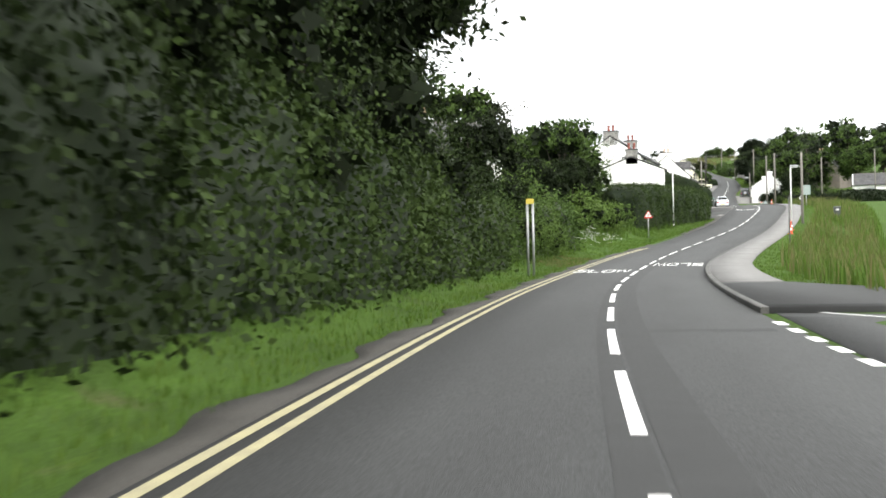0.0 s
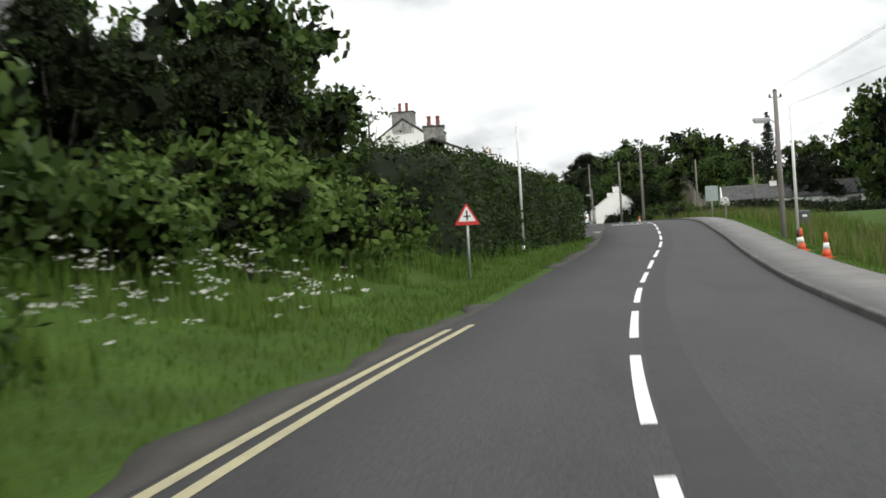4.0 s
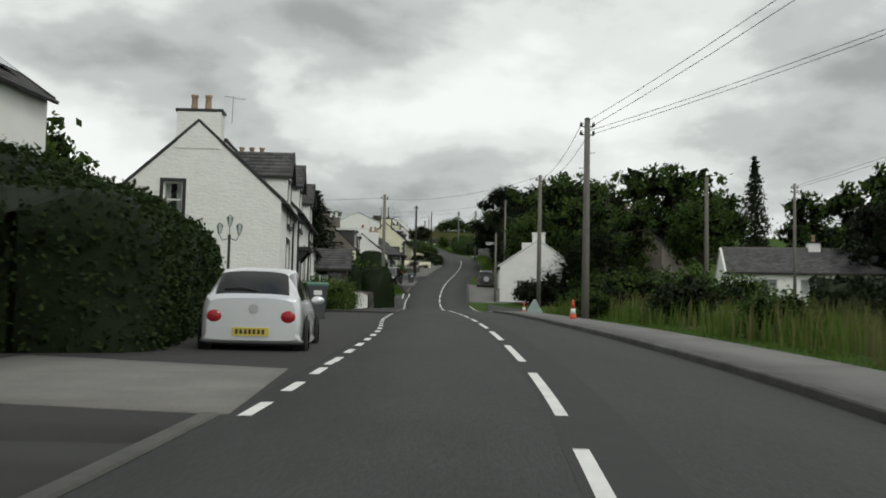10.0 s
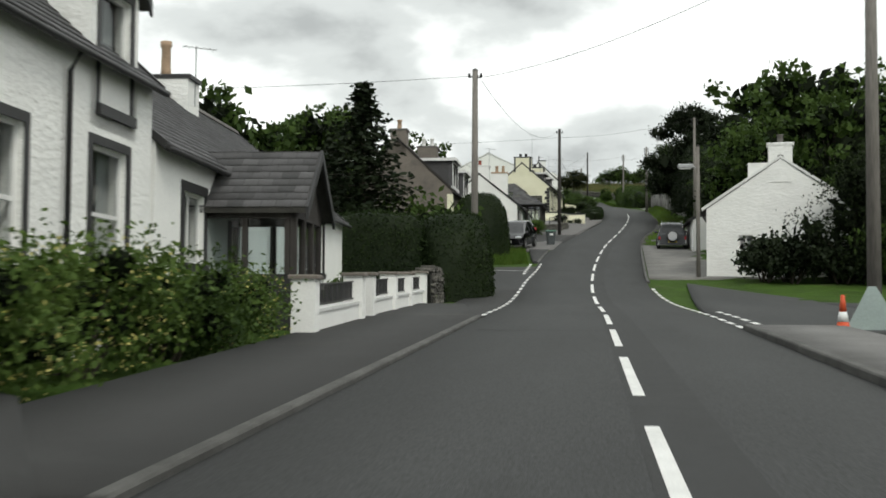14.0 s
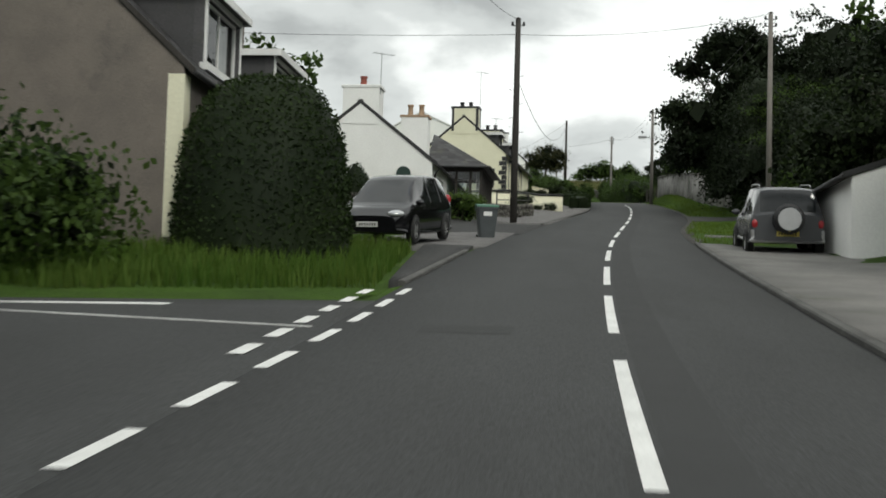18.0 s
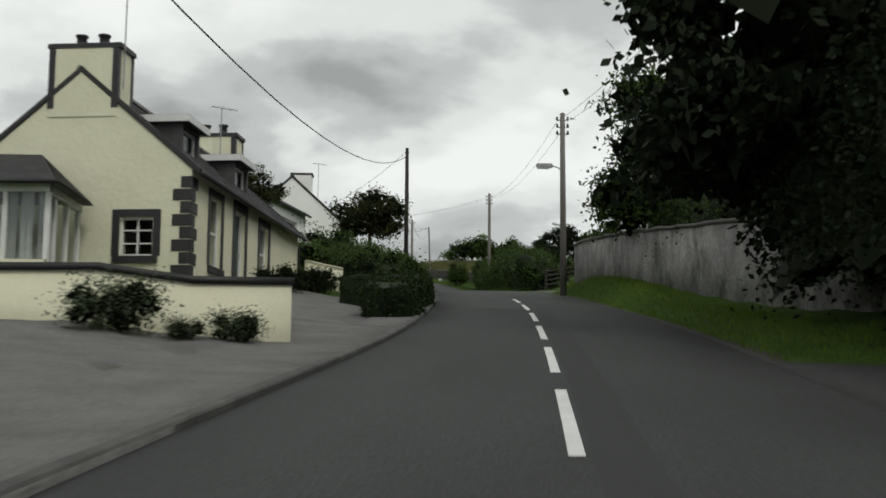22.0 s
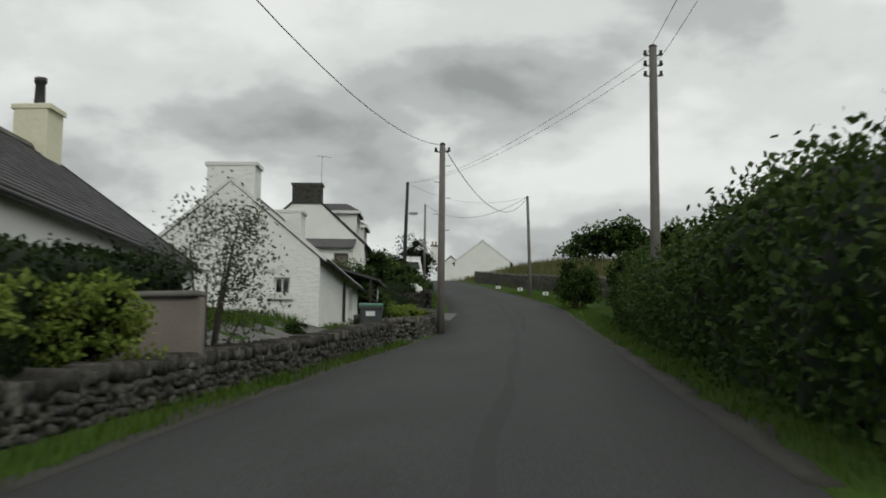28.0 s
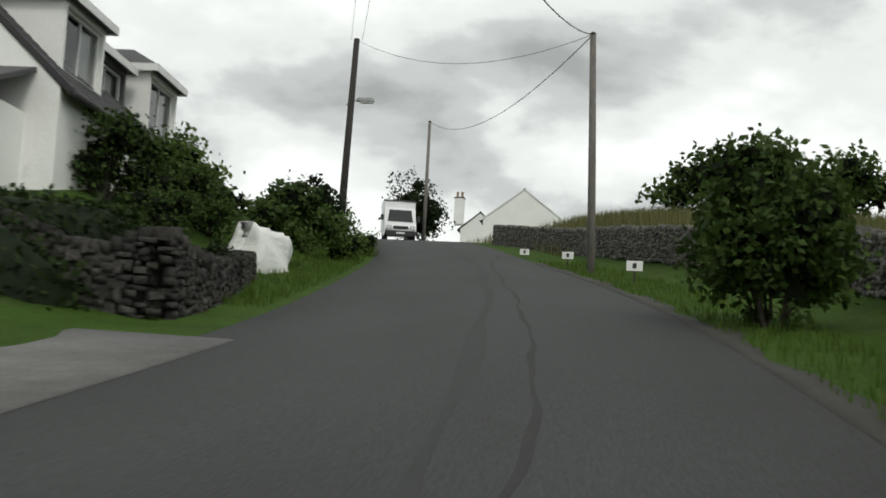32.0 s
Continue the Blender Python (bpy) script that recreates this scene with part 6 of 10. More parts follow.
hip_room("bay_window_room", "white framed sun room with a hipped slate roof on a cream gable", 9.35, 294.3, 20.1, 90, 1, 4.25, 2.75, 0.75, 2.3, 3.45, "render_cream", "white_trim", posts=5, seed=9, hip=0.35)

# bungalow and the pale gable behind it
bungalow, f = house("bungalow", "white bungalow with wide windows under a low slate roof", 12.9, 315.5, 13.0, 1, 13.6, 8.0, 2.75, 4.6, "render_smooth", z=24.5,
                    front=[(W, 1.0, 0.9, 4.2, 2.3, dict(style="wide")), ("door", 5.6, 0.1, 6.6, 2.2, dict(mat="white_trim")), (W, 8.6, 0.6, 12.4, 2.2, dict(style="wide"))], seed=71, trim="white_trim", sill="white_trim")
gable_house, f = house("gabled_house", "pale rendered house with a steep gable and a side chimney", 17.3, 334.8, 0.0, 1, 9.0, 5.2, 2.6, 5.0, "render_smooth", z=25.3, seed=73)
chimney(gable_house, f, 1.6, 2.2, 0.8, 1.1, 4.0, 5.5, mat="render_smooth", pots=0)

# cottages higher up the road
low_cottage, f = house("low_cottage", "low white cottage with long slate roof and yellow chimney", 16.8, 344.5, 0.0, 1, 20.5, 7.0, 2.3, 4.8, "render_smooth", z=26.75,
                       front=[(W, 2.5, 0.9, 3.6, 1.9), (W, 9.0, 0.9, 10.2, 1.9), (W, 15.5, 0.9, 16.7, 1.9)], seed=81)
chimney(low_cottage, f, 19.9, 3.5, 0.8, 0.8, 4.0, 5.9, mat="render_cream", pots=1, pot="black_trim", cap="render_cream", pot_h=0.7)
gable_cottage, f = house("gable_cottage", "small white rubble cottage with a broad gable chimney", 18.5, 372.0, -1.5, 1, 8.6, 5.3, 1.8, 4.0, "render_white", z=28.35,
                         near=[(W, 0.85, 0.75, 1.32, 1.22, dict(style="two", curtain=False, sill="white_trim")), (W, 3.6, 0.85, 4.3, 1.7, dict(style="grid", sill="white_trim"))], front=[(W, 6.3, 0.7, 7.25, 1.62, dict(style="sash4", sill="white_trim"))],
                         trim="white_trim", sill="black_trim", seed=83)
chimney(gable_cottage, f, 0.42, 2.65, 0.8, 1.4, 3.3, 4.6, pots=0, cap="white_trim")
chimney(gable_cottage, f, 8.2, 2.65, 0.8, 1.4, 3.3, 4.5, pots=0, cap="white_trim")
arch = thing("garden_trellis", "small arched black wire trellis against a white cottage wall", "trellis", f(4.8, -0.05, 0.5))
for du in (-0.28, -0.14, 0.0, 0.14, 0.28):
    bm = bmesh.new()
    tube(bm, [f(4.8 + du, -0.05, 0.3), f(4.8 + du, -0.05, 1.35 + 0.25 * math.cos(du * 5)), f(4.8 + du * 0.6, -0.05, 1.5 + 0.12 * math.cos(du * 5))], 0.012, 6)
    part("wire", bm, M["black_trim"], arch)
screen = thing("porch_screen", "slatted dark timber porch screen with a white end panel", "screen", f(8.7, -0.4, 0))
for k in range(7):
    bm = bmesh.new()
    box(bm, 8.75, 10.4, -0.46, -0.42, 0.55 + 0.22 * k, 0.62 + 0.22 * k, f)
    part("slat", bm, M["wood_dark"], screen)
for a_ in (8.72, 10.42):
    bm = bmesh.new()
    box(bm, a_ - 0.04, a_ + 0.04, -0.48, -0.4, -0.4, 2.15, f)
    part("post", bm, M["wood_dark"], screen)
bm = bmesh.new()
box(bm, 10.47, 11.0, -0.48, -0.42, -0.4, 2.1, f)
part("end_panel", bm, M["white_trim"], screen)
bm = bmesh.new()
prism(bm, [(-0.75, 2.05), (1.6, 2.75), (1.6, 2.83), (-0.75, 2.13)], 8.65, 11.1, lambda b, a, z_: f(a, b, z_))
part("porch_roof", bm, M["slate"], screen)
bm = bmesh.new()
box(bm, 8.65, 11.0, 1.5, 1.6, -0.4, 2.7, f)
part("back_wall", bm, M["wood_dark"], screen)
dormer_house, f = house("dormer_house", "white house with a grey stone chimney and white box dormers", 14.8, 405.0, -4.0, 1, 13.0, 6.6, 2.1, 5.15, "render_smooth", z=33.0,
                        front=[(W, 2.0, 0.6, 3.2, 1.7), (W, 9.0, 0.6, 10.2, 1.7)], seed=85)
chimney(dormer_house, f, 0.42, 3.3, 0.85, 1.65, 4.4, 5.6, mat="stone", pots=0, cap="stone")
for a in (1.3, 6.6):
    dormer(dormer_house, f, a, a + 2.2, 2.6, 4.1, 0, 2.4, "render_smooth", style="two", flat=True, setback=0.55, panes=(0.1, 0.15), sill=None)
    bm = bmesh.new()
    lo = [bm.verts.new(f(u, b, 4.24)) for u, b in ((a - 0.14, 0.4), (a + 2.34, 0.4), (a + 2.34, 3.1), (a - 0.14, 3.1))]
    hi = [bm.verts.new(f(u, b, 4.74)) for u, b in ((a + 0.6, 1.2), (a + 1.6, 1.2), (a + 1.6, 3.1), (a + 0.6, 3.1))]
    bm.faces.new(lo[::-1])
    bm.faces.new(hi)
    for q in range(4):
        bm.faces.new((lo[q], lo[(q + 1) % 4], hi[(q + 1) % 4], hi[q]))
    part("hipped_cap", bm, M["slate"], dormer_house, "hipped slate top of a dormer")
dormer(dormer_house, f, 4.0, 6.1, 2.6, 3.9, 0, 2.2, "slate", style="two", flat=True, setback=0.95, panes=(0.1, 0.15), sill=None)
g0 = axes_at(12.2, 404.9, 33.0, 86, 1)
lean = thing("lean_to", "low white lean-to with a slate roof against a gable", "outbuilding", g0(0, 0, 0))
bm = bmesh.new()
panel(bm, lambda u, v, d: g0(u, d - 2.0, v), [(-2.4, -0.6), (2.0, -0.6), (2.0, 1.6), (-2.4, 1.6)], [(1.1, 0.0, 1.9, 1.35)], 0.25)
box(bm, -2.4, -2.15, -1.74, 0, -0.6, 1.6, g0)
box(bm, 1.75, 2.0, -1.74, 0, -0.6, 1.6, g0)
part("wall", bm, M["render_smooth"], lean)
bm = bmesh.new()
box(bm, 1.12, 1.88, -1.85, -1.8, 0, 1.34, g0)
part("door", bm, M["harl"], lean)
bm = bmesh.new()
prism(bm, [(-2.2, 1.58), (0.0, 2.35), (0.0, 2.45), (-2.2, 1.68)], -2.55, 2.15, lambda b, a, z: g0(a, b, z))
part("roof", bm, M["slate"], lean)
far_house, f = house("far_house", "white gabled farmhouse on the skyline", 20.6, 487.0, 0.0, 1, 8.0, 6.8, 3.6, 6.2, "render_smooth", z=40.7, seed=87, trim="white_trim")
far_barn, f = house("far_cottage", "white cottage with a tall gable chimney on the skyline", 14.4, 496.0, 0.0, 1, 6.0, 3.6, 3.4, 4.9, "render_smooth", z=41.2, seed=88)
chimney(far_house, f, 6.5, 4.6, 0.9, 0.9, 4.6, 7.3, mat="render_smooth", pots=2)

# right-hand houses
corner_cottage, f = house("corner_cottage", "white cottage with a stepped gable chimney beside a side road", 22.65, 229.8, 10.0, -1, 10.0, 6.2, 3.1, 5.2, "render_white", z=12.1,
                          near=[(W, 1.35, 1.0, 1.95, 1.95, dict(style="grid", curtain=False, sill="white_trim"))], seed=91, trim="white_trim")
chimney(corner_cottage, f, 0.5, 3.1, 0.95, 1.0, 4.2, 5.9, pots=1, cap="white_trim", pot="ridge", pot_h=0.4)
bm = bmesh.new()
box(bm, 0.03, 0.9, 1.75, 2.6, 4.0, 5.05, f)
part("chimney_shoulder", bm, M["render_white"], corner_cottage)
garage, f = house("garage", "low white rendered garage with a shallow roof", 24.4, 249.4, 2.0, -1, 6.0, 4.6, 1.9, 2.7, "render_smooth", z=14.35, seed=93)
bungalow_row, f = house("long_bungalow", "long low white bungalow with a slate roof across the field", 39.2, 222.5, 100.0, 1, 21.0, 7.5, 2.5, 4.6, "render_smooth", z=12.15,
                        front=[(W, 2.0 + 3.6 * k, 0.8, 3.9 + 3.6 * k, 2.0, dict(style="wide")) for k in range(5)], seed=95, trim="white_trim", sill="white_trim")
chimney(bungalow_row, f, 20.6, 3.75, 0.8, 1.2, 4.2, 5.6, mat="render_smooth", pots=1)
chimney(bungalow_row, f, 7.2, 3.75, 0.8, 1.2, 4.2, 5.2, mat="render_smooth", pots=1)
stone_villa, f = house("stone_villa", "grey stone villa half hidden by tall trees", 37.0, 268.0, 30.0, -1, 12.0, 8.0, 5.2, 8.0, "harl", z=15.5, front=[(W, 2, 3.0, 3.0, 4.6), (W, 6, 3.0, 7.0, 4.6)], near=[(W, 3.0, 3.0, 4.0, 4.6)], seed=97)
chimney(stone_villa, f, 0.5, 4.0, 0.9, 1.6, 7.0, 9.2, mat="harl", pots=2)
gate_house, f = house("gate_house", "white house whose steep slate gable stands behind the boundary wall", 30.4, 323.6, 90.0, -1, 9.0, 6.4, 2.4, 5.4, "render_smooth", z=23.1, seed=99)

# left, early: thatched-looking slate house above the bank and the villa behind the hedge
bank_house, f = house("bank_house", "white house with a big grey slate roof above the bank", -17.6, 78.8, 60.0, 1, 10.4, 6.5, 2.9, 5.5, "render_smooth", z=5.95,
                      front=[(W, 2.2, 1.0, 3.6, 2.2), (W, 7.2, 1.0, 8.8, 2.2)], seed=101)
dormer(bank_house, f, 7.2, 8.6, 3.0, 4.15, 0, 2.2, "slate", style="two", flat=True, setback=0.45, panes=(0.12, 0.15), sill="white_trim")
chimney(bank_house, f, 6.0, 3.25, 0.8, 0.8, 4.8, 6.1, mat="render_smooth", pots=1)
hedge_house, f = house("hedge_house", "white two-storey house with paired red chimney pots behind a tall hedge", 1.7, 149.3, 11.0, 1, 13.5, 7.5, 5.1, 7.7, "render_smooth", z=9.3,
                       front=[(W, 2.0, 3.6, 3.2, 5.2), (W, 9.5, 3.6, 10.7, 5.2)], near=[(W, 1.2, 3.4, 2.2, 5.0)], band="black_trim", seed=103)
chimney(hedge_house, f, 0.5, 3.75, 0.9, 1.7, 6.6, 8.4, mat="render_grey", pots=2, pot="pot_red", pot_h=0.7)
chimney(hedge_house, f, 13.0, 3.75, 0.9, 1.7, 6.6, 8.4, mat="render_grey", pots=2, pot="pot_red", pot_h=0.7)
p0, p1, p2, p3 = f(1.5, 0.3, 5.4), f(12.5, 0.3, 5.4), f(12.5, 3.0, 7.27), f(1.5, 3.0, 7.27)
n_ = (p1 - p0).cross(p3 - p0).normalized()
n_ = n_ if n_.z > 0 else -n_
for i in range(7):
    for j in range(2):
        bm = bmesh.new()
        q = [p0.lerp(p1, (i + s) / 7).lerp(p3.lerp(p2, (i + s) / 7), (j + t) / 2) for s, t in ((0.01, 0.01), (0.99, 0.01), (0.99, 0.99), (0.01, 0.99))]
        lo, hi = [bm.verts.new(p + n_ * 0.12) for p in q], [bm.verts.new(p + n_ * 0.16) for p in q]
        bm.faces.new(hi)
        for k in range(4):
            bm.faces.new((lo[k], lo[(k + 1) % 4], hi[(k + 1) % 4], hi[k]))
        part("solar_panel", bm, M["solar"], hedge_house, "dark solar panel")
bank_villa, f = house("bank_villa", "white house with red chimney pots showing above a tall hedge", 3.9, 130.0, 0.0, 1, 7.5, 7.0, 3.9, 5.3, "render_smooth", z=7.3, seed=107, near=[(W, 3.0, 1.2, 4.0, 2.6)])
chimney(bank_villa, f, 0.5, 3.4, 0.9, 1.25, 4.6, 6.2, mat="render_grey", pots=2, pot="pot_red", pot_h=0.65)
chimney(bank_villa, f, 7.0, 3.4, 0.9, 1.25, 4.6, 6.2, mat="render_grey", pots=2, pot="pot_red", pot_h=0.65)

# television aerials
for h, p, tall in ((cottage, (11.4, 268.9, 21.6), 1.65), (cream, (14.3, 297.4, 25.2), 3.3), (cream, (15.1, 306.9, 25.6), 1.6), (dormer_house, (12.2, 405.4, 38.2), 2.1), (gable_house, (16.0, 336.2, 29.4), 2.0), (porch_cottage, (6.6, 207.6, 16.0), 1.6),
                   (terrace_1, (6.9, 179.4, 17.0), 1.1), (hedge_house, (0.4, 160.6, 16.5), 1.2)):
    aerial(h, p, tall)



# ---- poles, wires and signs ----
def pole(x, y, z0, z1, label, mat="wood_pole", r=0.13, arms=(), lamp=None, insul=0, lean=(0, 0), group="roadside poles", name="utility_pole", steps=False):
    t = thing(name, label, "pole", (x, y, z0), group)
    bm = bmesh.new()
    tube(bm, [(x, y, z0 - 0.5), (x + lean[0] * 0.5, y + lean[1] * 0.5, (z0 + z1) / 2), (x + lean[0], y + lean[1], z1)], [r, r * 0.88, r * 0.72], 12)
    part("shaft", bm, M[mat], t, smooth=True)
    tx, ty = x + lean[0], y + lean[1]
    bm = bmesh.new()
    lathe(bm, [(r * 0.8, z1), (r * 0.78, z1 + 0.03), (0.02, z1 + 0.08)], 10, plain, (tx, ty))
    part("cap", bm, M["wood_dark"], t)
    for k in range(insul):
        for s in (-1, 1):
            bm = bmesh.new()
            zz = z1 - 0.25 - 0.3 * k
            tube(bm, [(tx, ty, zz), (tx + s * 0.22, ty, zz)], 0.02, 6)
            lathe(bm, [(0.05, zz), (0.06, zz + 0.05), (0.035, zz + 0.09), (0.05, zz + 0.14)], 8, plain, (tx + s * 0.22, ty))
            part("insulator", bm, M["plastic"], t)
    if lamp:
        s, zz, reach = lamp
        bm = bmesh.new()
        tube(bm, [(x, y, zz - 0.15), (x + s * reach * 0.5, y, zz + 0.02), (x + s * reach, y, zz + 0.06)], 0.03, 8)
        arm = part("lamp_arm", bm, M["steel"], t, smooth=True)
        bm = bmesh.new()
        box(bm, x + s * reach - 0.08 if s > 0 else x + s * (reach + 0.6), x + s * (reach + 0.6) if s > 0 else x + s * reach + 0.08, y - 0.12, y + 0.12, zz, zz + 0.16, plain, 0.05)
        part("lamp_head", bm, M["steel"], arm)
        bm = bmesh.new()
        box(bm, x + s * (reach + 0.05) if s > 0 else x + s * (reach + 0.55), x + s * (reach + 0.55) if s > 0 else x + s * (reach + 0.05), y - 0.09, y + 0.09, zz - 0.06, zz + 0.001, plain, 0.02)
        part("lamp_glass", bm, M["curtain"], arm)
    if steps:
        for k in range(6):
            zz = z0 + 3.0 + 0.55 * k
            bm = bmesh.new()
            tube(bm, [(x + lean[0] * (zz - z0) / (z1 - z0), y, zz), (x + (0.28 if k % 2 else -0.28), y, zz + 0.02)], 0.012, 5)
            part("step_iron", bm, M["wire"], t)
    return Vector((tx, ty, z1))


def wire(p, q, sag, r=0.009, name="overhead_wire", label="thin black overhead wire between poles"):
    p, q = Vector(p), Vector(q)
    n = 18
    pts = [p.lerp(q, i / n) - Vector((0, 0, sag * 4 * (i / n) * (1 - i / n))) for i in range(n + 1)]
    bm = bmesh.new()
    tube(bm, pts, r, 5)
    return tagged(part(name, bm, M["wire"]), label, "wire", "overhead wires")


A1 = pole(20.15, 173.0, 9.4, 16.35, "weathered wooden electricity pole in long grass", r=0.14, insul=2, steps=True)
A2 = pole(22.1, 200.8, 11.1, 18.4, "weathered wooden telephone pole beside a side road", r=0.14, insul=1)
PB = pole(13.1, 221.9, 11.6, 19.75, "weathered wooden telephone pole behind clipped hedges", r=0.14, insul=1)
PC = pole(16.74, 268.7, 16.6, 24.6, "dark tarred wooden pole by a gravel drive", mat="wood_dark", r=0.14, insul=1, steps=True)
PD = pole(20.9, 330.4, 24.6, 31.0, "dark wooden pole among garden shrubs", mat="wood_dark", r=0.12)
PE = pole(27.35, 319.2, 22.9, 30.15, "wooden pole with a street lamp and insulators", r=0.14, insul=3, lamp=(-1, 27.9, 0.5))
PG = pole(27.95, 371.6, 27.5, 36.1, "tall wooden electricity pole rising from a hedge", r=0.15, insul=3)
PI = pole(21.45, 378.2, 28.3, 34.8, "grey wooden telephone pole against a stone wall", r=0.13, insul=1, steps=True)
PH = pole(23.97, 418.6, 33.0, 40.2, "grey wooden telephone pole beside a field wall", r=0.12, lean=(-0.23, 0))
PK = pole(13.9, 431.6, 34.3, 43.7, "dark leaning wooden pole with a small street lamp", mat="wood_dark", r=0.16, lean=(0.25, 0), lamp=(1, 41.2, 0.5))
PM = pole(12.35, 463.7, 39.0, 47.5, "distant wooden pole on the brow of the hill", r=0.13)
pole(22.2, 229.0, 12.1, 17.8, "grey street lamp column beside a white cottage", mat="wood_pole", r=0.1, lamp=(-1, 16.9, 0.25), name="street_lamp")
PR = pole(14.3, 104.0, 3.9, 10.3, "wooden pole with a street lamp beside the footway", r=0.12, lamp=(-1, 9.1, 0.35), insul=1)
PF = pole(27.4, 273.5, 17.0, 26.2, "wooden electricity pole before dark trees", r=0.13, insul=2)
pole(29.0, 190.0, 10.3, 17.0, "distant wooden pole across the long grass", r=0.12)
pole(41.0, 212.0, 12.0, 20.0, "wooden pole with a crossarm by the bungalow", r=0.12, insul=2)
pole(5.9, 28.0, 0.0, 3.6, "dark wooden post in the grass behind the footway", mat="wood_dark", r=0.07, name="sign_post")
pole(9.3, 73.0, 1.4, 5.0, "grey metal sign post in the long grass", mat="kerb", r=0.05, name="sign_post")
MP = thing("marker_post", "pair of grey steel posts with a small yellow plate", "post", on(-3.37, 42.3))
for dx in (-0.09, 0.1):
    bm = bmesh.new()
    tube(bm, [on(-3.37 + dx, 42.3, -0.2), (-3.37 + dx, 42.3, 3.4)], 0.045, 10)
    part("post", bm, M["steel"], MP, smooth=True)
bm = bmesh.new()
box(bm, -3.5, -3.23, 42.22, 42.25, 3.36, 3.54, bevel=0.006)
part("plate", bm, M["plate_yellow"], MP, "small yellow plate")
for k, (x, y, z0, z1) in enumerate(((3.6, 98.8, 3.9, 8.85), (12.25, 95.0, 3.5, 8.35))):
    t = thing("banded_post", "tall thin white post with a black banded foot", "post", (x, y, z0), "white posts either side of the road")
    bm = bmesh.new()
    tube(bm, [(x, y, z0 + 0.8), (x, y, z1)], [0.05, 0.045], 10)
    part("shaft", bm, M["white_trim"], t, smooth=True)
    for j in range(4):
        bm = bmesh.new()
        tube(bm, [(x, y, z0 - 0.2 + 0.25 * j), (x, y, z0 + 0.05 + 0.25 * j)], 0.056, 10)
        part("band", bm, M["black_trim" if j % 2 else "white_trim"], t, smooth=True)

# overhead wires
for s in (-0.22, 0.22):
    wire(A1 + Vector((s, 0, -0.2)), A2 + Vector((s, 0, -0.2)), 0.5)
    wire((27, 60, 18.5), A1 + Vector((s, 0, -0.2)), 2.0)
    wire(A1 + Vector((s, 0, -0.5)), (44, 120, 22), 1.2)
    wire((30 + s * 6, 40, 22), (41 + s, 212, 19.8), 3.0)
wire(A2, PB + Vector((0, 0, -0.3)), 0.5)
wire(PB + Vector((0, 0, -0.2)), (-14, 214, 18), 0.4)
wire(PB, PC, 1.4)
wire(PC + Vector((-0.1, 0, -2.0)), PD + Vector((0, 0, -0.35)), 2.0, 0.014)
wire(PC + Vector((0, 0, -0.6)), PF, 0.35)
wire(PC + Vector((0, 0, -0.6)), (-12, 258, 22.5), 0.5)
wire(PD, PI, 1.7)
wire(PD + Vector((0, 0, -0.1)), (16, 340, 29.5), 0.3)
wire(PI, PH, 1.6, 0.014)
wire(PH, PM, 1.4, 0.014)
wire(PH, PK, 0.9, 0.008)
for s in (-0.22, 0.22):
    wire(PE + Vector((s, 0, -0.3)), PG + Vector((s, 0, -0.3)), 0.8, 0.007)
    wire(PF + Vector((s, 0, -0.3)), PE + Vector((s, 0, -0.3)), 0.8, 0.008)
    wire(PG + Vector((s, 0, -0.3)), PK + Vector((s, 0, 0)), 0.8, 0.007)


def sign_post(x, y, z0, z1, r=0.035):
    bm = bmesh.new()
    tube(bm, [(x, y, z0 - 0.3), (x, y, z1)], r, 10)
    return bm


# junction warning triangle
t = thing("warning_sign", "red-bordered white triangular junction warning sign on a grey post", "road sign", (1.4, 86.0, float(land(1.4, 86))))
z0, z1 = float(land(1.4, 86)), 5.0
part("post", sign_post(1.4, 86.06, z0, z1 - 0.1), M["steel"], t, smooth=True)
fx = lambda a, b, z: Vector((1.4 + a, 86.0 + b, z1 - 0.56 + z))


def rounded_triangle(h, r):
    c = [(-h / 1.732, 0), (h / 1.732, 0), (0, h)]
    mid = (0, h / 3)
    pts = []
    for k, (x, z) in enumerate(c):
        a0 = [math.radians(v) for v in ((210 - 60), (330 - 60), (90 - 60))][k]
        cx, cz = x + (mid[0] - x) * r, z + (mid[1] - z) * r
        rad = r * math.hypot(mid[0] - x, mid[1] - z) * 0.5
        pts += [(cx + rad * math.cos(a0 + math.radians(s)), cz + rad * math.sin(a0 + math.radians(s))) for s in (0, 40, 80, 120)]
    return pts


bm = bmesh.new()
prism(bm, rounded_triangle(0.56, 0.12), 0.0, 0.012, fx)
plate = part("plate", bm, M["sign_red"], t)
bm = bmesh.new()
prism(bm, [(x * 0.68, 0.09 + (z - 0.0) * 0.68) for x, z in rounded_triangle(0.56, 0.1)], -0.004, -0.0005, fx)
part("face", bm, M["sign_white"], plate)
bm = bmesh.new()
box(bm, -0.02, 0.02, -0.008, -0.0045, 0.12, 0.36, fx)
box(bm, -0.09, -0.021, -0.008, -0.0045, 0.2, 0.235, fx)
box(bm, 0.021, 0.09, -0.008, -0.0045, 0.2, 0.235, fx)
part("symbol", bm, M["black_trim"], plate)

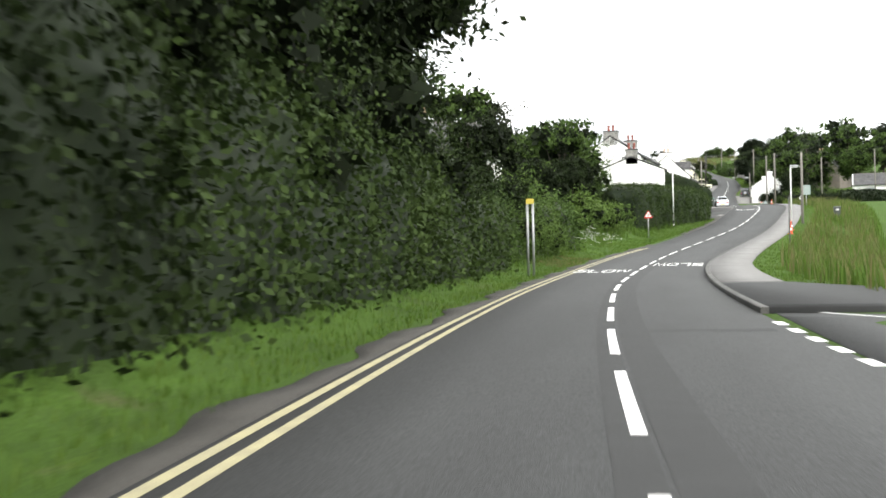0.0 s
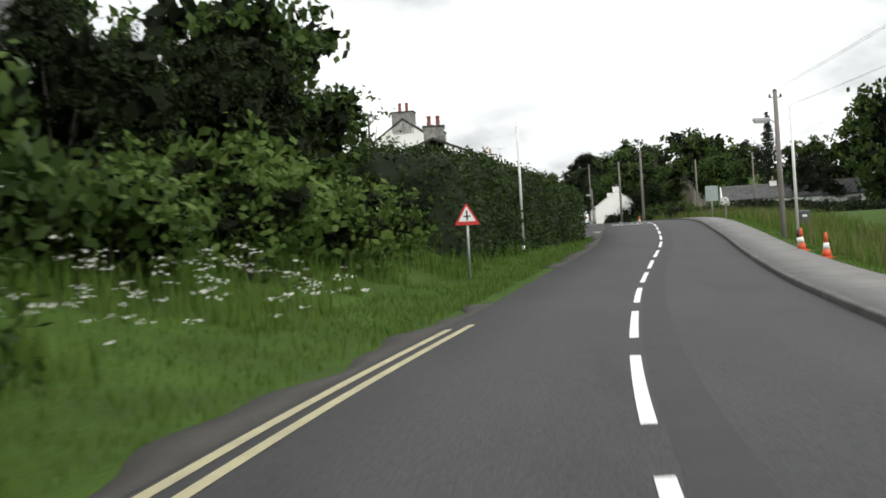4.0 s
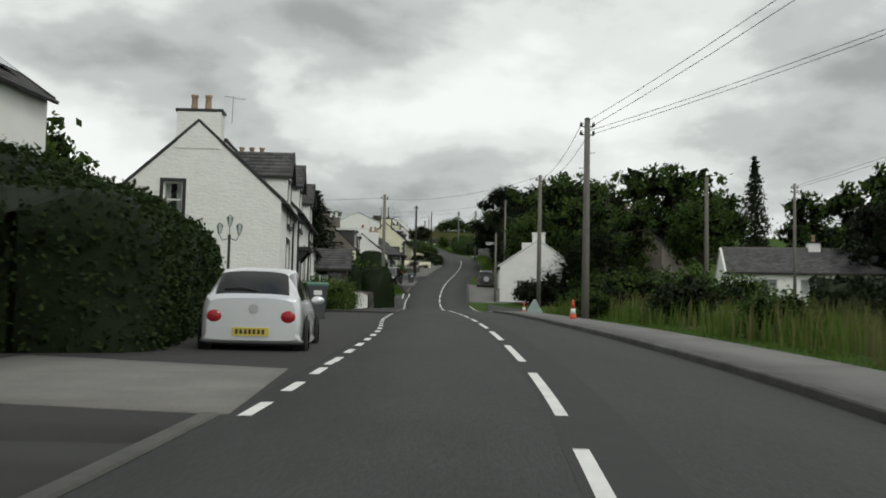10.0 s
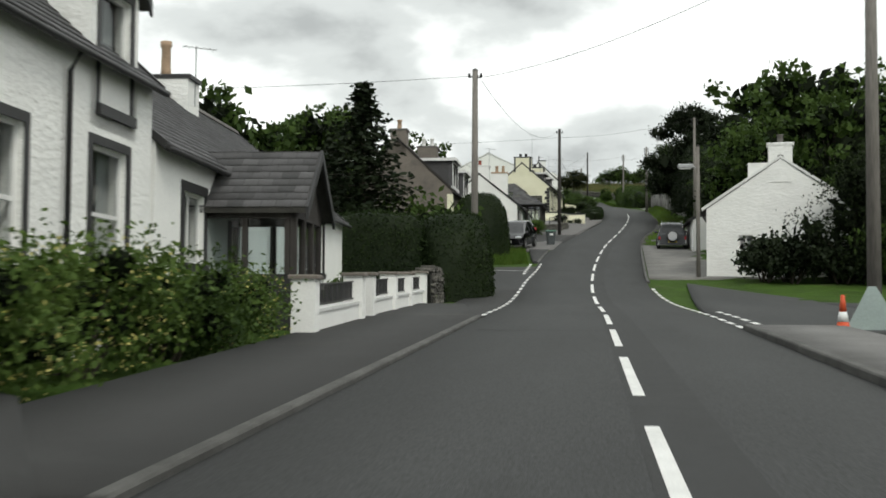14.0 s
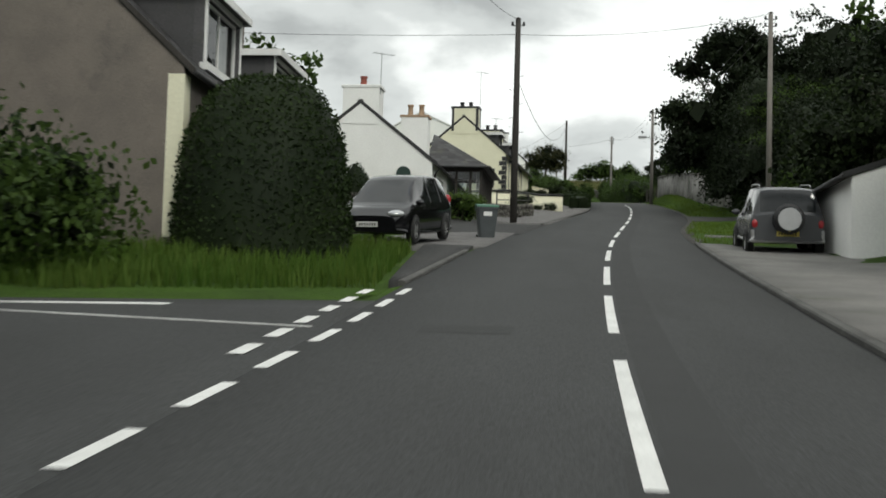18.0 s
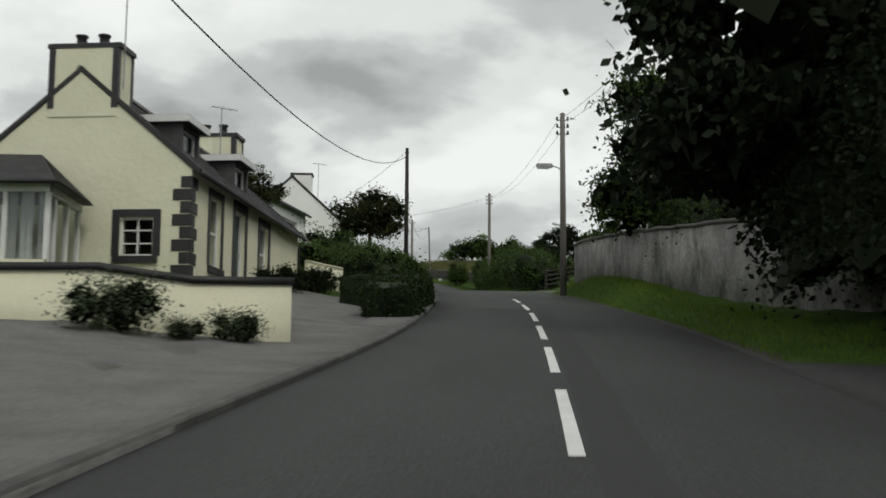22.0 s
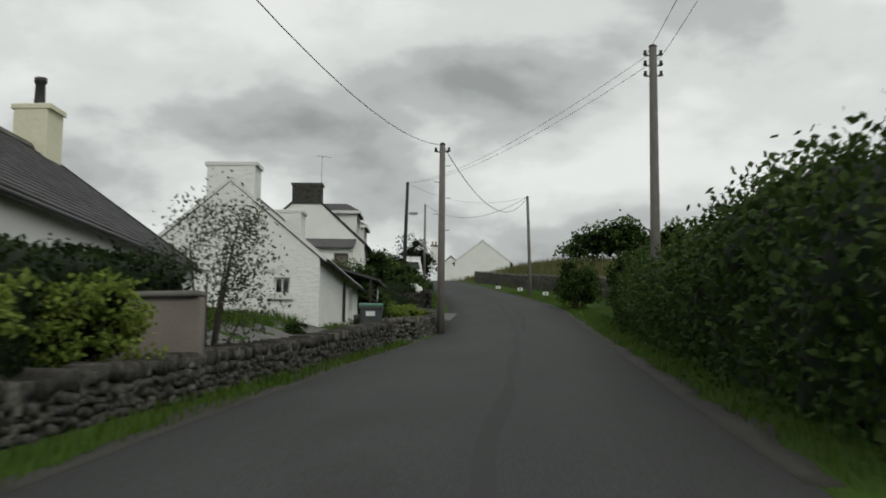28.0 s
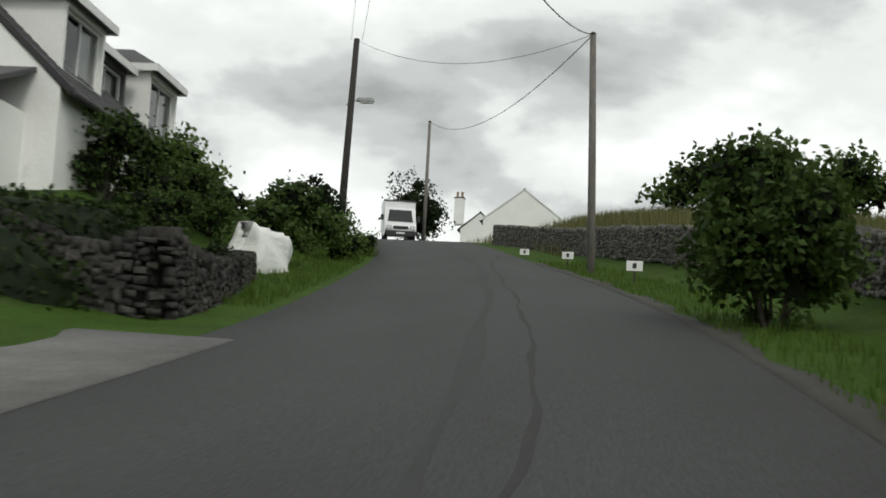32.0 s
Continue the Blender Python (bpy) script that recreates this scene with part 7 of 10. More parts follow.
# the back of a name board, and the round repeater sign
t = thing("name_board", "grey-green back of a village name board on two posts", "road sign", (20.0, 142.2, float(land(20.0, 142.2))))
z0 = float(land(20, 142.2))
part("post", sign_post(20.0, 142.3, z0, 9.95, 0.05), M["steel"], t, smooth=True)
bm = bmesh.new()
box(bm, 19.55, 20.45, 142.2, 142.225, 8.85, 9.92, plain, 0.004)
board = part("board", bm, M["sign_back"], t)
for zz in (9.1, 9.65):
    bm = bmesh.new()
    box(bm, 19.6, 20.4, 142.16, 142.199, zz, zz + 0.05)
    part("rail", bm, M["steel"], board)
bm = bmesh.new()
box(bm, 19.53, 19.549, 142.19, 142.235, 8.84, 9.93)
box(bm, 20.451, 20.47, 142.19, 142.235, 8.84, 9.93)
part("edge_strip", bm, M["bin_lid"], board)
x, y = 17.25, 126.3
z0 = float(land(x, y))
t = thing("round_sign", "small round white road sign on a grey post", "road sign", (x, y, z0))
part("post", sign_post(x, y + 0.05, z0, z0 + 1.35), M["wood_pole"], t, smooth=True)
bm = bmesh.new()
pts = [(0.21 * math.cos(a), 1.2 + 0.21 * math.sin(a)) for a in np.linspace(0, 6.283, 25)[:-1]]
prism(bm, pts, 0, 0.01, lambda a, b, z: Vector((x + a, y + b, z0 + z)))
disc = part("plate", bm, M["black_trim"], t)
bm = bmesh.new()
prism(bm, [(a * 0.86, 1.2 + (z - 1.2) * 0.86) for a, z in pts], -0.004, -0.0005, lambda a, b, z: Vector((x + a, y + b, z0 + z)))
part("face", bm, M["sign_white"], disc)
bm = bmesh.new()
for dz in (0.05, -0.06):
    box(bm, x - 0.11, x + 0.11, y - 0.007, y - 0.0045, z0 + 1.2 + dz - 0.03, z0 + 1.2 + dz + 0.03)
part("symbol", bm, M["plastic"], disc)


def traffic_cone(x, y, h=0.75):
    t = thing("traffic_cone", "orange and white traffic cone on the verge", "traffic cone", on(x, y), "cones beside the footway")
    z = t.location.z
    bm = bmesh.new()
    box(bm, x - 0.2, x + 0.2, y - 0.2, y + 0.2, z, z + 0.05, plain, 0.015)
    part("base", bm, M["cone"], t)
    for nm, r0, r1, a, b, m in (("body", 0.14, 0.1, 0.05, 0.36, "cone"), ("sleeve", 0.103, 0.068, 0.36, 0.6, "sign_white"), ("tip", 0.066, 0.035, 0.6, 1.0, "cone")):
        bm = bmesh.new()
        lathe(bm, [(r0, z + a * h), (r1, z + b * h)], 16, plain, (x, y))
        part(nm, bm, M[m], t, smooth=True)


for p in ((11.5, 89.8), (12.1, 94.2), (19.55, 171.9), (21.05, 198.9)):
    traffic_cone(*p)

# folded roadworks sign beside the pole
z0 = float(land(21.6, 199.3))
t = thing("roadworks_sign", "grey back of a triangular folding roadworks sign", "road sign", (21.6, 199.3, z0))
fx = lambda a, b, z: Vector((21.7 + a, 199.3 + b + z * 0.12, z0 + z))
bm = bmesh.new()
prism(bm, [(-0.55, 0.04), (0.55, 0.04), (0.07, 0.92), (-0.07, 0.92)], 0, 0.02, fx)
part("plate", bm, M["sign_back"], t)
bm = bmesh.new()
for s in (-1, 1):
    tube(bm, [fx(s * 0.4, 0.05, 0), fx(s * 0.1, 0.06, 0.8)], 0.015, 6)
    tube(bm, [fx(s * 0.35, 0.5, 0), fx(s * 0.08, 0.1, 0.8)], 0.015, 6)
part("legs", bm, M["steel"], t)


def wheelie_bin(x, y, turn=0, lid="bin_lid", label="grey wheeled bin with a green lid standing by the road", h=1.0, z=None):
    zz = float(land(x, y)) if z is None else z
    c, s = math.cos(radians(turn)), math.sin(radians(turn))
    f = lambda a, b, q: Vector((x + a * c - b * s, y + a * s + b * c, zz + q))
    t = thing("wheelie_bin", label, "bin", (x, y, zz), "wheeled bins")
    bm = bmesh.new()
    lo = [(-0.21, -0.25), (0.21, -0.25), (0.21, 0.22), (-0.21, 0.22)]
    hi = [(-0.29, -0.34), (0.29, -0.34), (0.29, 0.32), (-0.29, 0.32)]
    rows = [[bm.verts.new(f(a, b, q)) for a, b in ring] for ring, q in ((lo, 0.06), (hi, h * 0.9), ([(a * 1.06, b * 1.05) for a, b in hi], h * 0.9), ([(a * 1.06, b * 1.05) for a, b in hi], h * 0.95))]
    for p, q in zip(rows, rows[1:]):
        for i in range(4):
            bm.faces.new((p[i], p[(i + 1) % 4], q[(i + 1) % 4], q[i]))
    bm.faces.new(rows[0][::-1])
    bm.faces.new(rows[-1])
    bmesh.ops.bevel(bm, geom=[e for e in bm.edges if abs(e.verts[0].co.z - e.verts[1].co.z) > 0.3], offset=0.04, segments=2, affect="EDGES")
    body = part("body", bm, M["bin_grey"], t)
    bm = bmesh.new()
    prof = [(-0.37, 0.955), (-0.34, 1.0), (0.0, 1.06), (0.3, 1.03), (0.36, 0.97), (0.36, 0.955)]
    prism(bm, [(b, q * h) for b, q in prof], -0.315, 0.315, lambda b, a, q: f(a, b, q))
    part("lid", bm, M[lid], t)
    bm = bmesh.new()
    tube(bm, [f(-0.25, 0.42, h * 0.95), f(0.25, 0.42, h * 0.95)], 0.018, 6)
    part("handle", bm, M["plastic"], body)
    for a in (-0.24, 0.24):
        bm = bmesh.new()
        tube(bm, [f(a - 0.03, 0.24, 0.1), f(a + 0.03, 0.24, 0.1)], 0.1, 14)
        part("wheel", bm, M["rubber"], t)
    bm = bmesh.new()
    box(bm, -0.12, 0.12, -0.345, -0.335, h * 0.7, h * 0.82, f)
    part("label_plate", bm, M["sign_white"], body)
    return t


wheelie_bin(11.15, 167.0, 8, label="dark grey wheeled bin with a green lid by a planted bed", h=1.1)
wheelie_bin(10.55, 180.3, -5, label="grey wheeled bin with a green lid before a terraced house", h=1.1)
wheelie_bin(16.05, 256.6, 8)
wheelie_bin(20.35, 369.6, 5, z=float(land(20.35, 369.6)))
wheelie_bin(19.5, 118.9, 0, "plastic", "grey bin standing in the verge grass")


# ---- vehicles ----
def wheel(parent, f, a, b, r, wide, s):
    """A wheel whose axle runs along a."""
    bm = bmesh.new()
    n = 24
    prof = [(r * 0.62, -wide / 2), (r * 0.93, -wide / 2), (r, -wide / 2 + 0.03), (r, wide / 2 - 0.03), (r * 0.93, wide / 2), (r * 0.62, wide / 2)]
    rings = [[bm.verts.new(f(a + o, b + q * math.cos(6.2832 * i / n), r + q * math.sin(6.2832 * i / n))) for i in range(n)] for q, o in prof]
    for p, q in zip(rings, rings[1:]):
        for i in range(n):
            bm.faces.new((p[i], p[(i + 1) % n], q[(i + 1) % n], q[i]))
    tyre = part("tyre", bm, M["rubber"], parent, smooth=True)
    bm = bmesh.new()
    o = a + s * wide * 0.36
    for k in range(5):
        t = 6.2832 * k / 5
        d = (math.cos(t), math.sin(t))
        e = (-d[1], d[0])
        pts = [(0.06, -0.05), (r * 0.64, -0.035), (r * 0.64, 0.035), (0.06, 0.05)]
        q = [f(o, b + u * d[0] + v * e[0], r + u * d[1] + v * e[1]) for u, v in pts]
        w = [f(o - s * 0.04, b + u * d[0] + v * e[0], r + u * d[1] + v * e[1]) for u, v in pts]
        qa, wa = [bm.verts.new(p) for p in q], [bm.verts.new(p) for p in w]
        bm.faces.new(qa)
        for i in range(4):
            bm.faces.new((qa[i], wa[i], wa[(i + 1) % 4], qa[(i + 1) % 4]))
    ring = [[bm.verts.new(f(o + h, b + q * math.cos(6.2832 * i / 20), r + q * math.sin(6.2832 * i / 20))) for i in range(20)] for q, h in ((r * 0.64, 0), (r * 0.57, 0.005 * s), (r * 0.55, -0.05 * s))]
    for p, q in zip(ring, ring[1:]):
        for i in range(20):
            bm.faces.new((p[i], p[(i + 1) % 20], q[(i + 1) % 20], q[i]))
    hub = [bm.verts.new(f(o + 0.006 * s, b + 0.07 * math.cos(6.2832 * i / 12), r + 0.07 * math.sin(6.2832 * i / 12))) for i in range(12)]
    bm.faces.new(hub)
    part("rim", bm, M["rim"], tyre)
    bm = bmesh.new()
    disc = [bm.verts.new(f(o - s * 0.06, b + r * 0.6 * math.cos(6.2832 * i / 16), r + r * 0.6 * math.sin(6.2832 * i / 16))) for i in range(16)]
    bm.faces.new(disc)
    part("brake_disc", bm, M["plastic"], tyre)


def car(name, label, x, y, turn, paint, L, W_, stations, wheels, r, lamps, spare=False, plate="plate_yellow", z=None, rear_plate_z=0.72, bars=False, slope=None):
    """A car lofted from stations (along, half width, sill, belt, roof, roof half width), rear first; along runs forwards."""
    z = float(road_z(y)) if z is None else z
    s, c = math.sin(radians(turn)), math.cos(radians(turn))
    sl = (float(road_z(y + 1)) - float(road_z(y - 1))) / 2 * c if slope is None else slope

    def f(a, b, h):
        return Vector((x + a * c + b * s, y - a * s + b * c, z + h + b * sl))

    t = thing(name, label, "car", (x, y, z))
    rows = []
    for (b, w, sill, belt, top, rw) in stations:
        half = [(w * 0.9, sill), (w * 0.985, sill + 0.1), (w, sill + (belt - sill) * 0.45), (w * 0.985, sill + (belt - sill) * 0.78), (w * 0.93, belt)]
        if top > belt + 0.05:
            half += [(w * 0.93 + (rw - w * 0.93) * 0.5, belt + (top - belt) * 0.5), (rw, top - 0.06), (rw * 0.86, top - 0.012), (rw * 0.4, top + 0.012)]
        else:
            half += [(w * 0.88, belt + 0.02), (w * 0.75, belt + 0.045), (w * 0.5, belt + 0.06), (w * 0.25, belt + 0.065)]
        rows.append([(a, b, h) for a, h in half] + [(-a, b, h) for a, h in half[::-1]])
    k, n_st = len(rows[0]), len(rows)
    grid = np.array(rows, float)
    S = 4

    def ease_between(g, axis, closed):
        """Cardinal curves (tension 0.35) through the stations."""
        n = g.shape[axis]
        out = []
        for i in range(n if closed else n - 1):
            p = [np.take(g, (i + d) % n if closed else min(max(i + d, 0), n - 1), axis) for d in (-1, 0, 1, 2)]
            m0, m1 = 0.38 * (p[2] - p[0]), 0.38 * (p[3] - p[1])
            for q in range(S):
                u = q / S
                out.append((2 * u**3 - 3 * u**2 + 1) * p[1] + (u**3 - 2 * u**2 + u) * m0 + (3 * u**2 - 2 * u**3) * p[2] + (u**3 - u**2) * m1)
        if not closed:
            out.append(np.take(g, n - 1, axis))
        return np.stack(out, axis)

    fine = ease_between(ease_between(grid, 0, False), 1, True)
    meshes = {}
    for i in range(n_st - 1):
        t0, t1 = stations[i], stations[i + 1]
        g0, g1 = t0[4] > t0[3] + 0.05, t1[4] > t1[3] + 0.05
        for j in range(k):
            side = 4 <= j <= 5 or k - 7 <= j <= k - 6
            if side and g0 and g1:
                nm = "side_window.a" if j < k / 2 else "side_window.b"
            elif g0 != g1 and 6 <= j <= k - 8:
                nm = "rear_window" if g1 else "windscreen"
            elif i in (0, n_st - 2) and (j <= 1 or j >= k - 3):
                nm = "rear_bumper" if i == 0 else "front_bumper"
            else:
                nm = "body"
            meshes.setdefault(nm, (bmesh.new(), {}))
            bm, cache = meshes[nm]
            K = fine.shape[1]
            for p in range(S):
                for q in range(S):
                    idx = [(i * S + p, (j * S + q) % K), (i * S + p, (j * S + q + 1) % K), (i * S + p + 1, (j * S + q + 1) % K), (i * S + p + 1, (j * S + q) % K)]
                    vs = []
                    for d in idx:
                        if d not in cache:
                            cache[d] = bm.verts.new(f(*fine[d]))
                        vs.append(cache[d])
                    bm.faces.new(vs)
    for i in (0, fine.shape[0] - 1):
        meshes["body"][0].faces.new([meshes["body"][0].verts.new(f(*fine[i, q])) for q in range(fine.shape[1])])
    bd = part("body", meshes.pop("body")[0], M[paint], t, smooth=True)
    for nm, (bm, _) in meshes.items():
        glazed = "window" in nm or nm == "windscreen"
        part(nm.split(".")[0], bm, M["car_glass" if glazed else paint if paint != "dark_paint" else "rim"], bd, smooth=True)
    # pillars over the side glass
    cab = [st for st in stations if st[4] > st[3] + 0.05]
    for sx in (-1, 1):
        for frac in wheels[2]:
            b = frac
            lo = [q for q in cab if q[0] <= b][-1]
            bm = bmesh.new()
            w0, w1 = lo[1] * 0.93, lo[5]
            p = [f(sx * (w0 + 0.012), b - 0.05, lo[3]), f(sx * (w0 + 0.012), b + 0.05, lo[3]), f(sx * (w1 + 0.012), b + 0.05, lo[4] - 0.06), f(sx * (w1 + 0.012), b - 0.05, lo[4] - 0.06)]
            bm.faces.new([bm.verts.new(q) for q in p])
            part("pillar", bm, M["plastic"], bd)
    rear, front = stations[0], stations[-1]

    def pod(nm, mat, c, size, parent):
        """A rounded housing: a lamp or a mirror."""
        bm = bmesh.new()
        rings = [[bm.verts.new(f(c[0] + size[0] * math.cos(v) * math.cos(u), c[1] + size[1] * math.cos(v) * math.sin(u), c[2] + size[2] * math.sin(v))) for u in np.linspace(0, 6.2832, 15)[:-1]] for v in np.linspace(-1.5, 1.5, 9)]
        for p, q in zip(rings, rings[1:]):
            for i in range(14):
                bm.faces.new((p[i], p[(i + 1) % 14], q[(i + 1) % 14], q[i]))
        part(nm, bm, M[mat], parent, smooth=True)

    for sx in (-1, 1):
        for b in wheels[:2]:
            wheel(t, f, sx * (W_ / 2 - 0.055), b, r, 0.19, sx)
            bm = bmesh.new()
            n = 28
            arc = [(b + (r + 0.05) * math.cos(6.2832 * i / n), r + 0.01 + (r + 0.05) * math.sin(6.2832 * i / n)) for i in range(n)]
            bm.faces.new([bm.verts.new(f(sx * (W_ / 2 + 0.006), p, max(0.16, q))) for p, q in arc])
            part("wheel_arch", bm, M["plastic"], t)
        wr = rear[1]
        a0, a1, z0, z1 = lamps[0]
        pod("rear_lamp", "lamp_red", (sx * (a0 + a1) / 2, rear[0] + 0.06, (z0 + z1) / 2), ((a1 - a0) / 2, 0.09, (z1 - z0) / 2), bd)
        a0, a1, z0, z1 = lamps[1]
        pod("headlamp", "lamp_clear", (sx * (a0 + a1) / 2, front[0] - 0.26, (z0 + z1) / 2), ((a1 - a0) / 2 + 0.04, 0.26, (z1 - z0) / 2 + 0.02), bd)
        st = stations[len(stations) - 3]
        pod("door_mirror", paint, (sx * (st[1] + 0.06), st[0] - 0.2, st[3] + 0.06), (0.11, 0.06, 0.07), t)
        mb = (wheels[0] + wheels[1]) / 2
        for o in (-0.05, 0.95)[:1 if L < 3.8 else 2]:
            bm = bmesh.new()
            box(bm, sx * W_ / 2 - 0.02, sx * W_ / 2 + 0.02, mb + o - 0.5, mb + o - 0.36, rear[3] - 0.11, rear[3] - 0.085, f)
            part("door_handle", bm, M[paint], bd)
    for b, zz, m in ((rear[0] - 0.02, rear_plate_z, plate), (front[0] + 0.02, 0.5, "plate_white")):
        bm = bmesh.new()
        box(bm, -0.26, 0.26, b - 0.01, b + 0.01, zz - 0.06, zz + 0.06, f)
        pl = part("number_plate", bm, M[m], t)
        bm = bmesh.new()
        e = b - 0.013 if b < 0 else b + 0.011
        for q in range(7):
            box(bm, -0.22 + q * 0.063, -0.18 + q * 0.063, e, e + 0.002, zz - 0.035, zz + 0.035, f)
        part("lettering", bm, M["plastic"], pl)
    bm = bmesh.new()
    box(bm, -rear[1] * 0.8, rear[1] * 0.8, rear[0] + 0.3, front[0] - 0.3, rear[2] - 0.02, rear[2] + 0.06, f)
    part("underbody", bm, M["plastic"], t)
    if spare:
        bm = bmesh.new()
        n = 24
        rings = [[bm.verts.new(f(q * math.cos(6.2832 * i / n), rear[0] - o, 0.98 + q * math.sin(6.2832 * i / n))) for i in range(n)] for q, o in ((0.34, 0.06), (0.36, 0.1), (0.36, 0.26), (0.3, 0.3))]
        for p, q in zip(rings, rings[1:]):
            for i in range(n):
                bm.faces.new((p[i], p[(i + 1) % n], q[(i + 1) % n], q[i]))
        sp = part("spare_wheel", bm, M["plastic"], t, smooth=True)
        bm = bmesh.new()
        bm.faces.new([bm.verts.new(f(0.27 * math.cos(6.2832 * i / n), rear[0] - 0.305, 0.98 + 0.27 * math.sin(6.2832 * i / n))) for i in range(n)])
        part("spare_cover", bm, M["rim"], sp)
    if bars:
        for sx in (-1, 1):
            bm = bmesh.new()
            tube(bm, [f(sx * 0.6, rear[0] + 0.6, cab[1][4] + 0.02), f(sx * 0.6, rear[0] + 0.7, cab[1][4] + 0.07), f(sx * 0.6, rear[0] + 2.0, cab[1][4] + 0.07), f(sx * 0.6, rear[0] + 2.2, cab[1][4] + 0.02)], 0.018, 6)
            part("roof_rail", bm, M["steel"], t)
    return t


# rear first: along, half width, sill, belt, roof, roof half width
HATCH = [(-1.8, 0.7, 0.3, 0.86, 0.86, 0), (-1.74, 0.78, 0.25, 0.93, 0.93, 0), (-1.42, 0.81, 0.2, 0.9, 1.33, 0.52), (-0.9, 0.82, 0.2, 0.88, 1.4, 0.56), (-0.1, 0.82, 0.2, 0.86, 1.4, 0.56),
         (0.35, 0.82, 0.2, 0.85, 1.3, 0.55), (1.0, 0.81, 0.22, 0.84, 0.84, 0), (1.5, 0.76, 0.25, 0.7, 0.7, 0), (1.76, 0.62, 0.3, 0.56, 0.56, 0)]
MPV = [(-2.3, 0.8, 0.35, 0.95, 0.95, 0), (-2.24, 0.88, 0.28, 1.02, 1.02, 0), (-1.9, 0.93, 0.22, 1.02, 1.6, 0.62), (-1.2, 0.94, 0.22, 1.0, 1.68, 0.66), (0.0, 0.94, 0.22, 0.98, 1.68, 0.66),
       (0.6, 0.94, 0.22, 0.97, 1.56, 0.63), (1.5, 0.93, 0.24, 0.95, 0.95, 0), (2.0, 0.88, 0.28, 0.82, 0.82, 0), (2.32, 0.7, 0.32, 0.64, 0.64, 0)]
SUV = [(-1.95, 0.78, 0.45, 1.02, 1.02, 0), (-1.9, 0.86, 0.4, 1.08, 1.08, 0), (-1.75, 0.88, 0.38, 1.08, 1.66, 0.64), (-1.0, 0.88, 0.38, 1.06, 1.72, 0.66), (0.0, 0.88, 0.38, 1.05, 1.72, 0.66),
       (0.35, 0.88, 0.38, 1.04, 1.62, 0.64), (0.95, 0.87, 0.4, 1.02, 1.02, 0), (1.6, 0.84, 0.42, 0.94, 0.94, 0), (1.9, 0.74, 0.46, 0.78, 0.78, 0)]
HATCH = [tuple((0.95, 0.91, 0.95, 0.95, 0.95, 0.95)[k] * v for k, v in enumerate(st)) for st in HATCH]
hatchback = car("hatchback", "small silver hatchback parked facing up the road", 11.22, 150.25, 0.5, "silver", 3.45, 1.51, HATCH, (-1.17, 1.2, (-0.5,)), 0.295, ((0.38, 0.68, 0.5, 0.74), (0.36, 0.58, 0.51, 0.65)), z=7.97, rear_plate_z=0.4, slope=0.046)
bm = bmesh.new()
tube(bm, [(11.235, 148.56, 8.62), (11.235, 148.53, 8.62)], 0.07, 16)
part("badge", bm, M["rim"], hatchback, "grey oval badge")
bm = bmesh.new()
tube(bm, [(11.28, 148.62, 8.88), (11.05, 148.63, 8.93), (10.8, 148.64, 8.91)], 0.012, 6)
part("wiper", bm, M["plastic"], hatchback)
car("people_carrier", "black people carrier parked facing down the road", 13.85, 252.6, 191, "black_paint", 4.65, 1.88, MPV, (-1.4, 1.45, (-1.1, -0.1)), 0.33, ((0.66, 0.86, 0.9, 1.2), (0.45, 0.8, 0.66, 0.82)), plate="plate_yellow", z=float(road_z(252.6)) + 0.03)
car("off_roader", "dark off-roader with a spare wheel on its tailgate", 23.5, 253.0, 4, "dark_paint", 3.9, 1.76, SUV, (-1.15, 1.25, (-0.8, 0.1)), 0.35, ((0.68, 0.84, 0.72, 0.98), (0.45, 0.72, 0.75, 0.9)), spare=True, bars=True, rear_plate_z=0.62, z=float(road_z(251.6)) + 0.05)


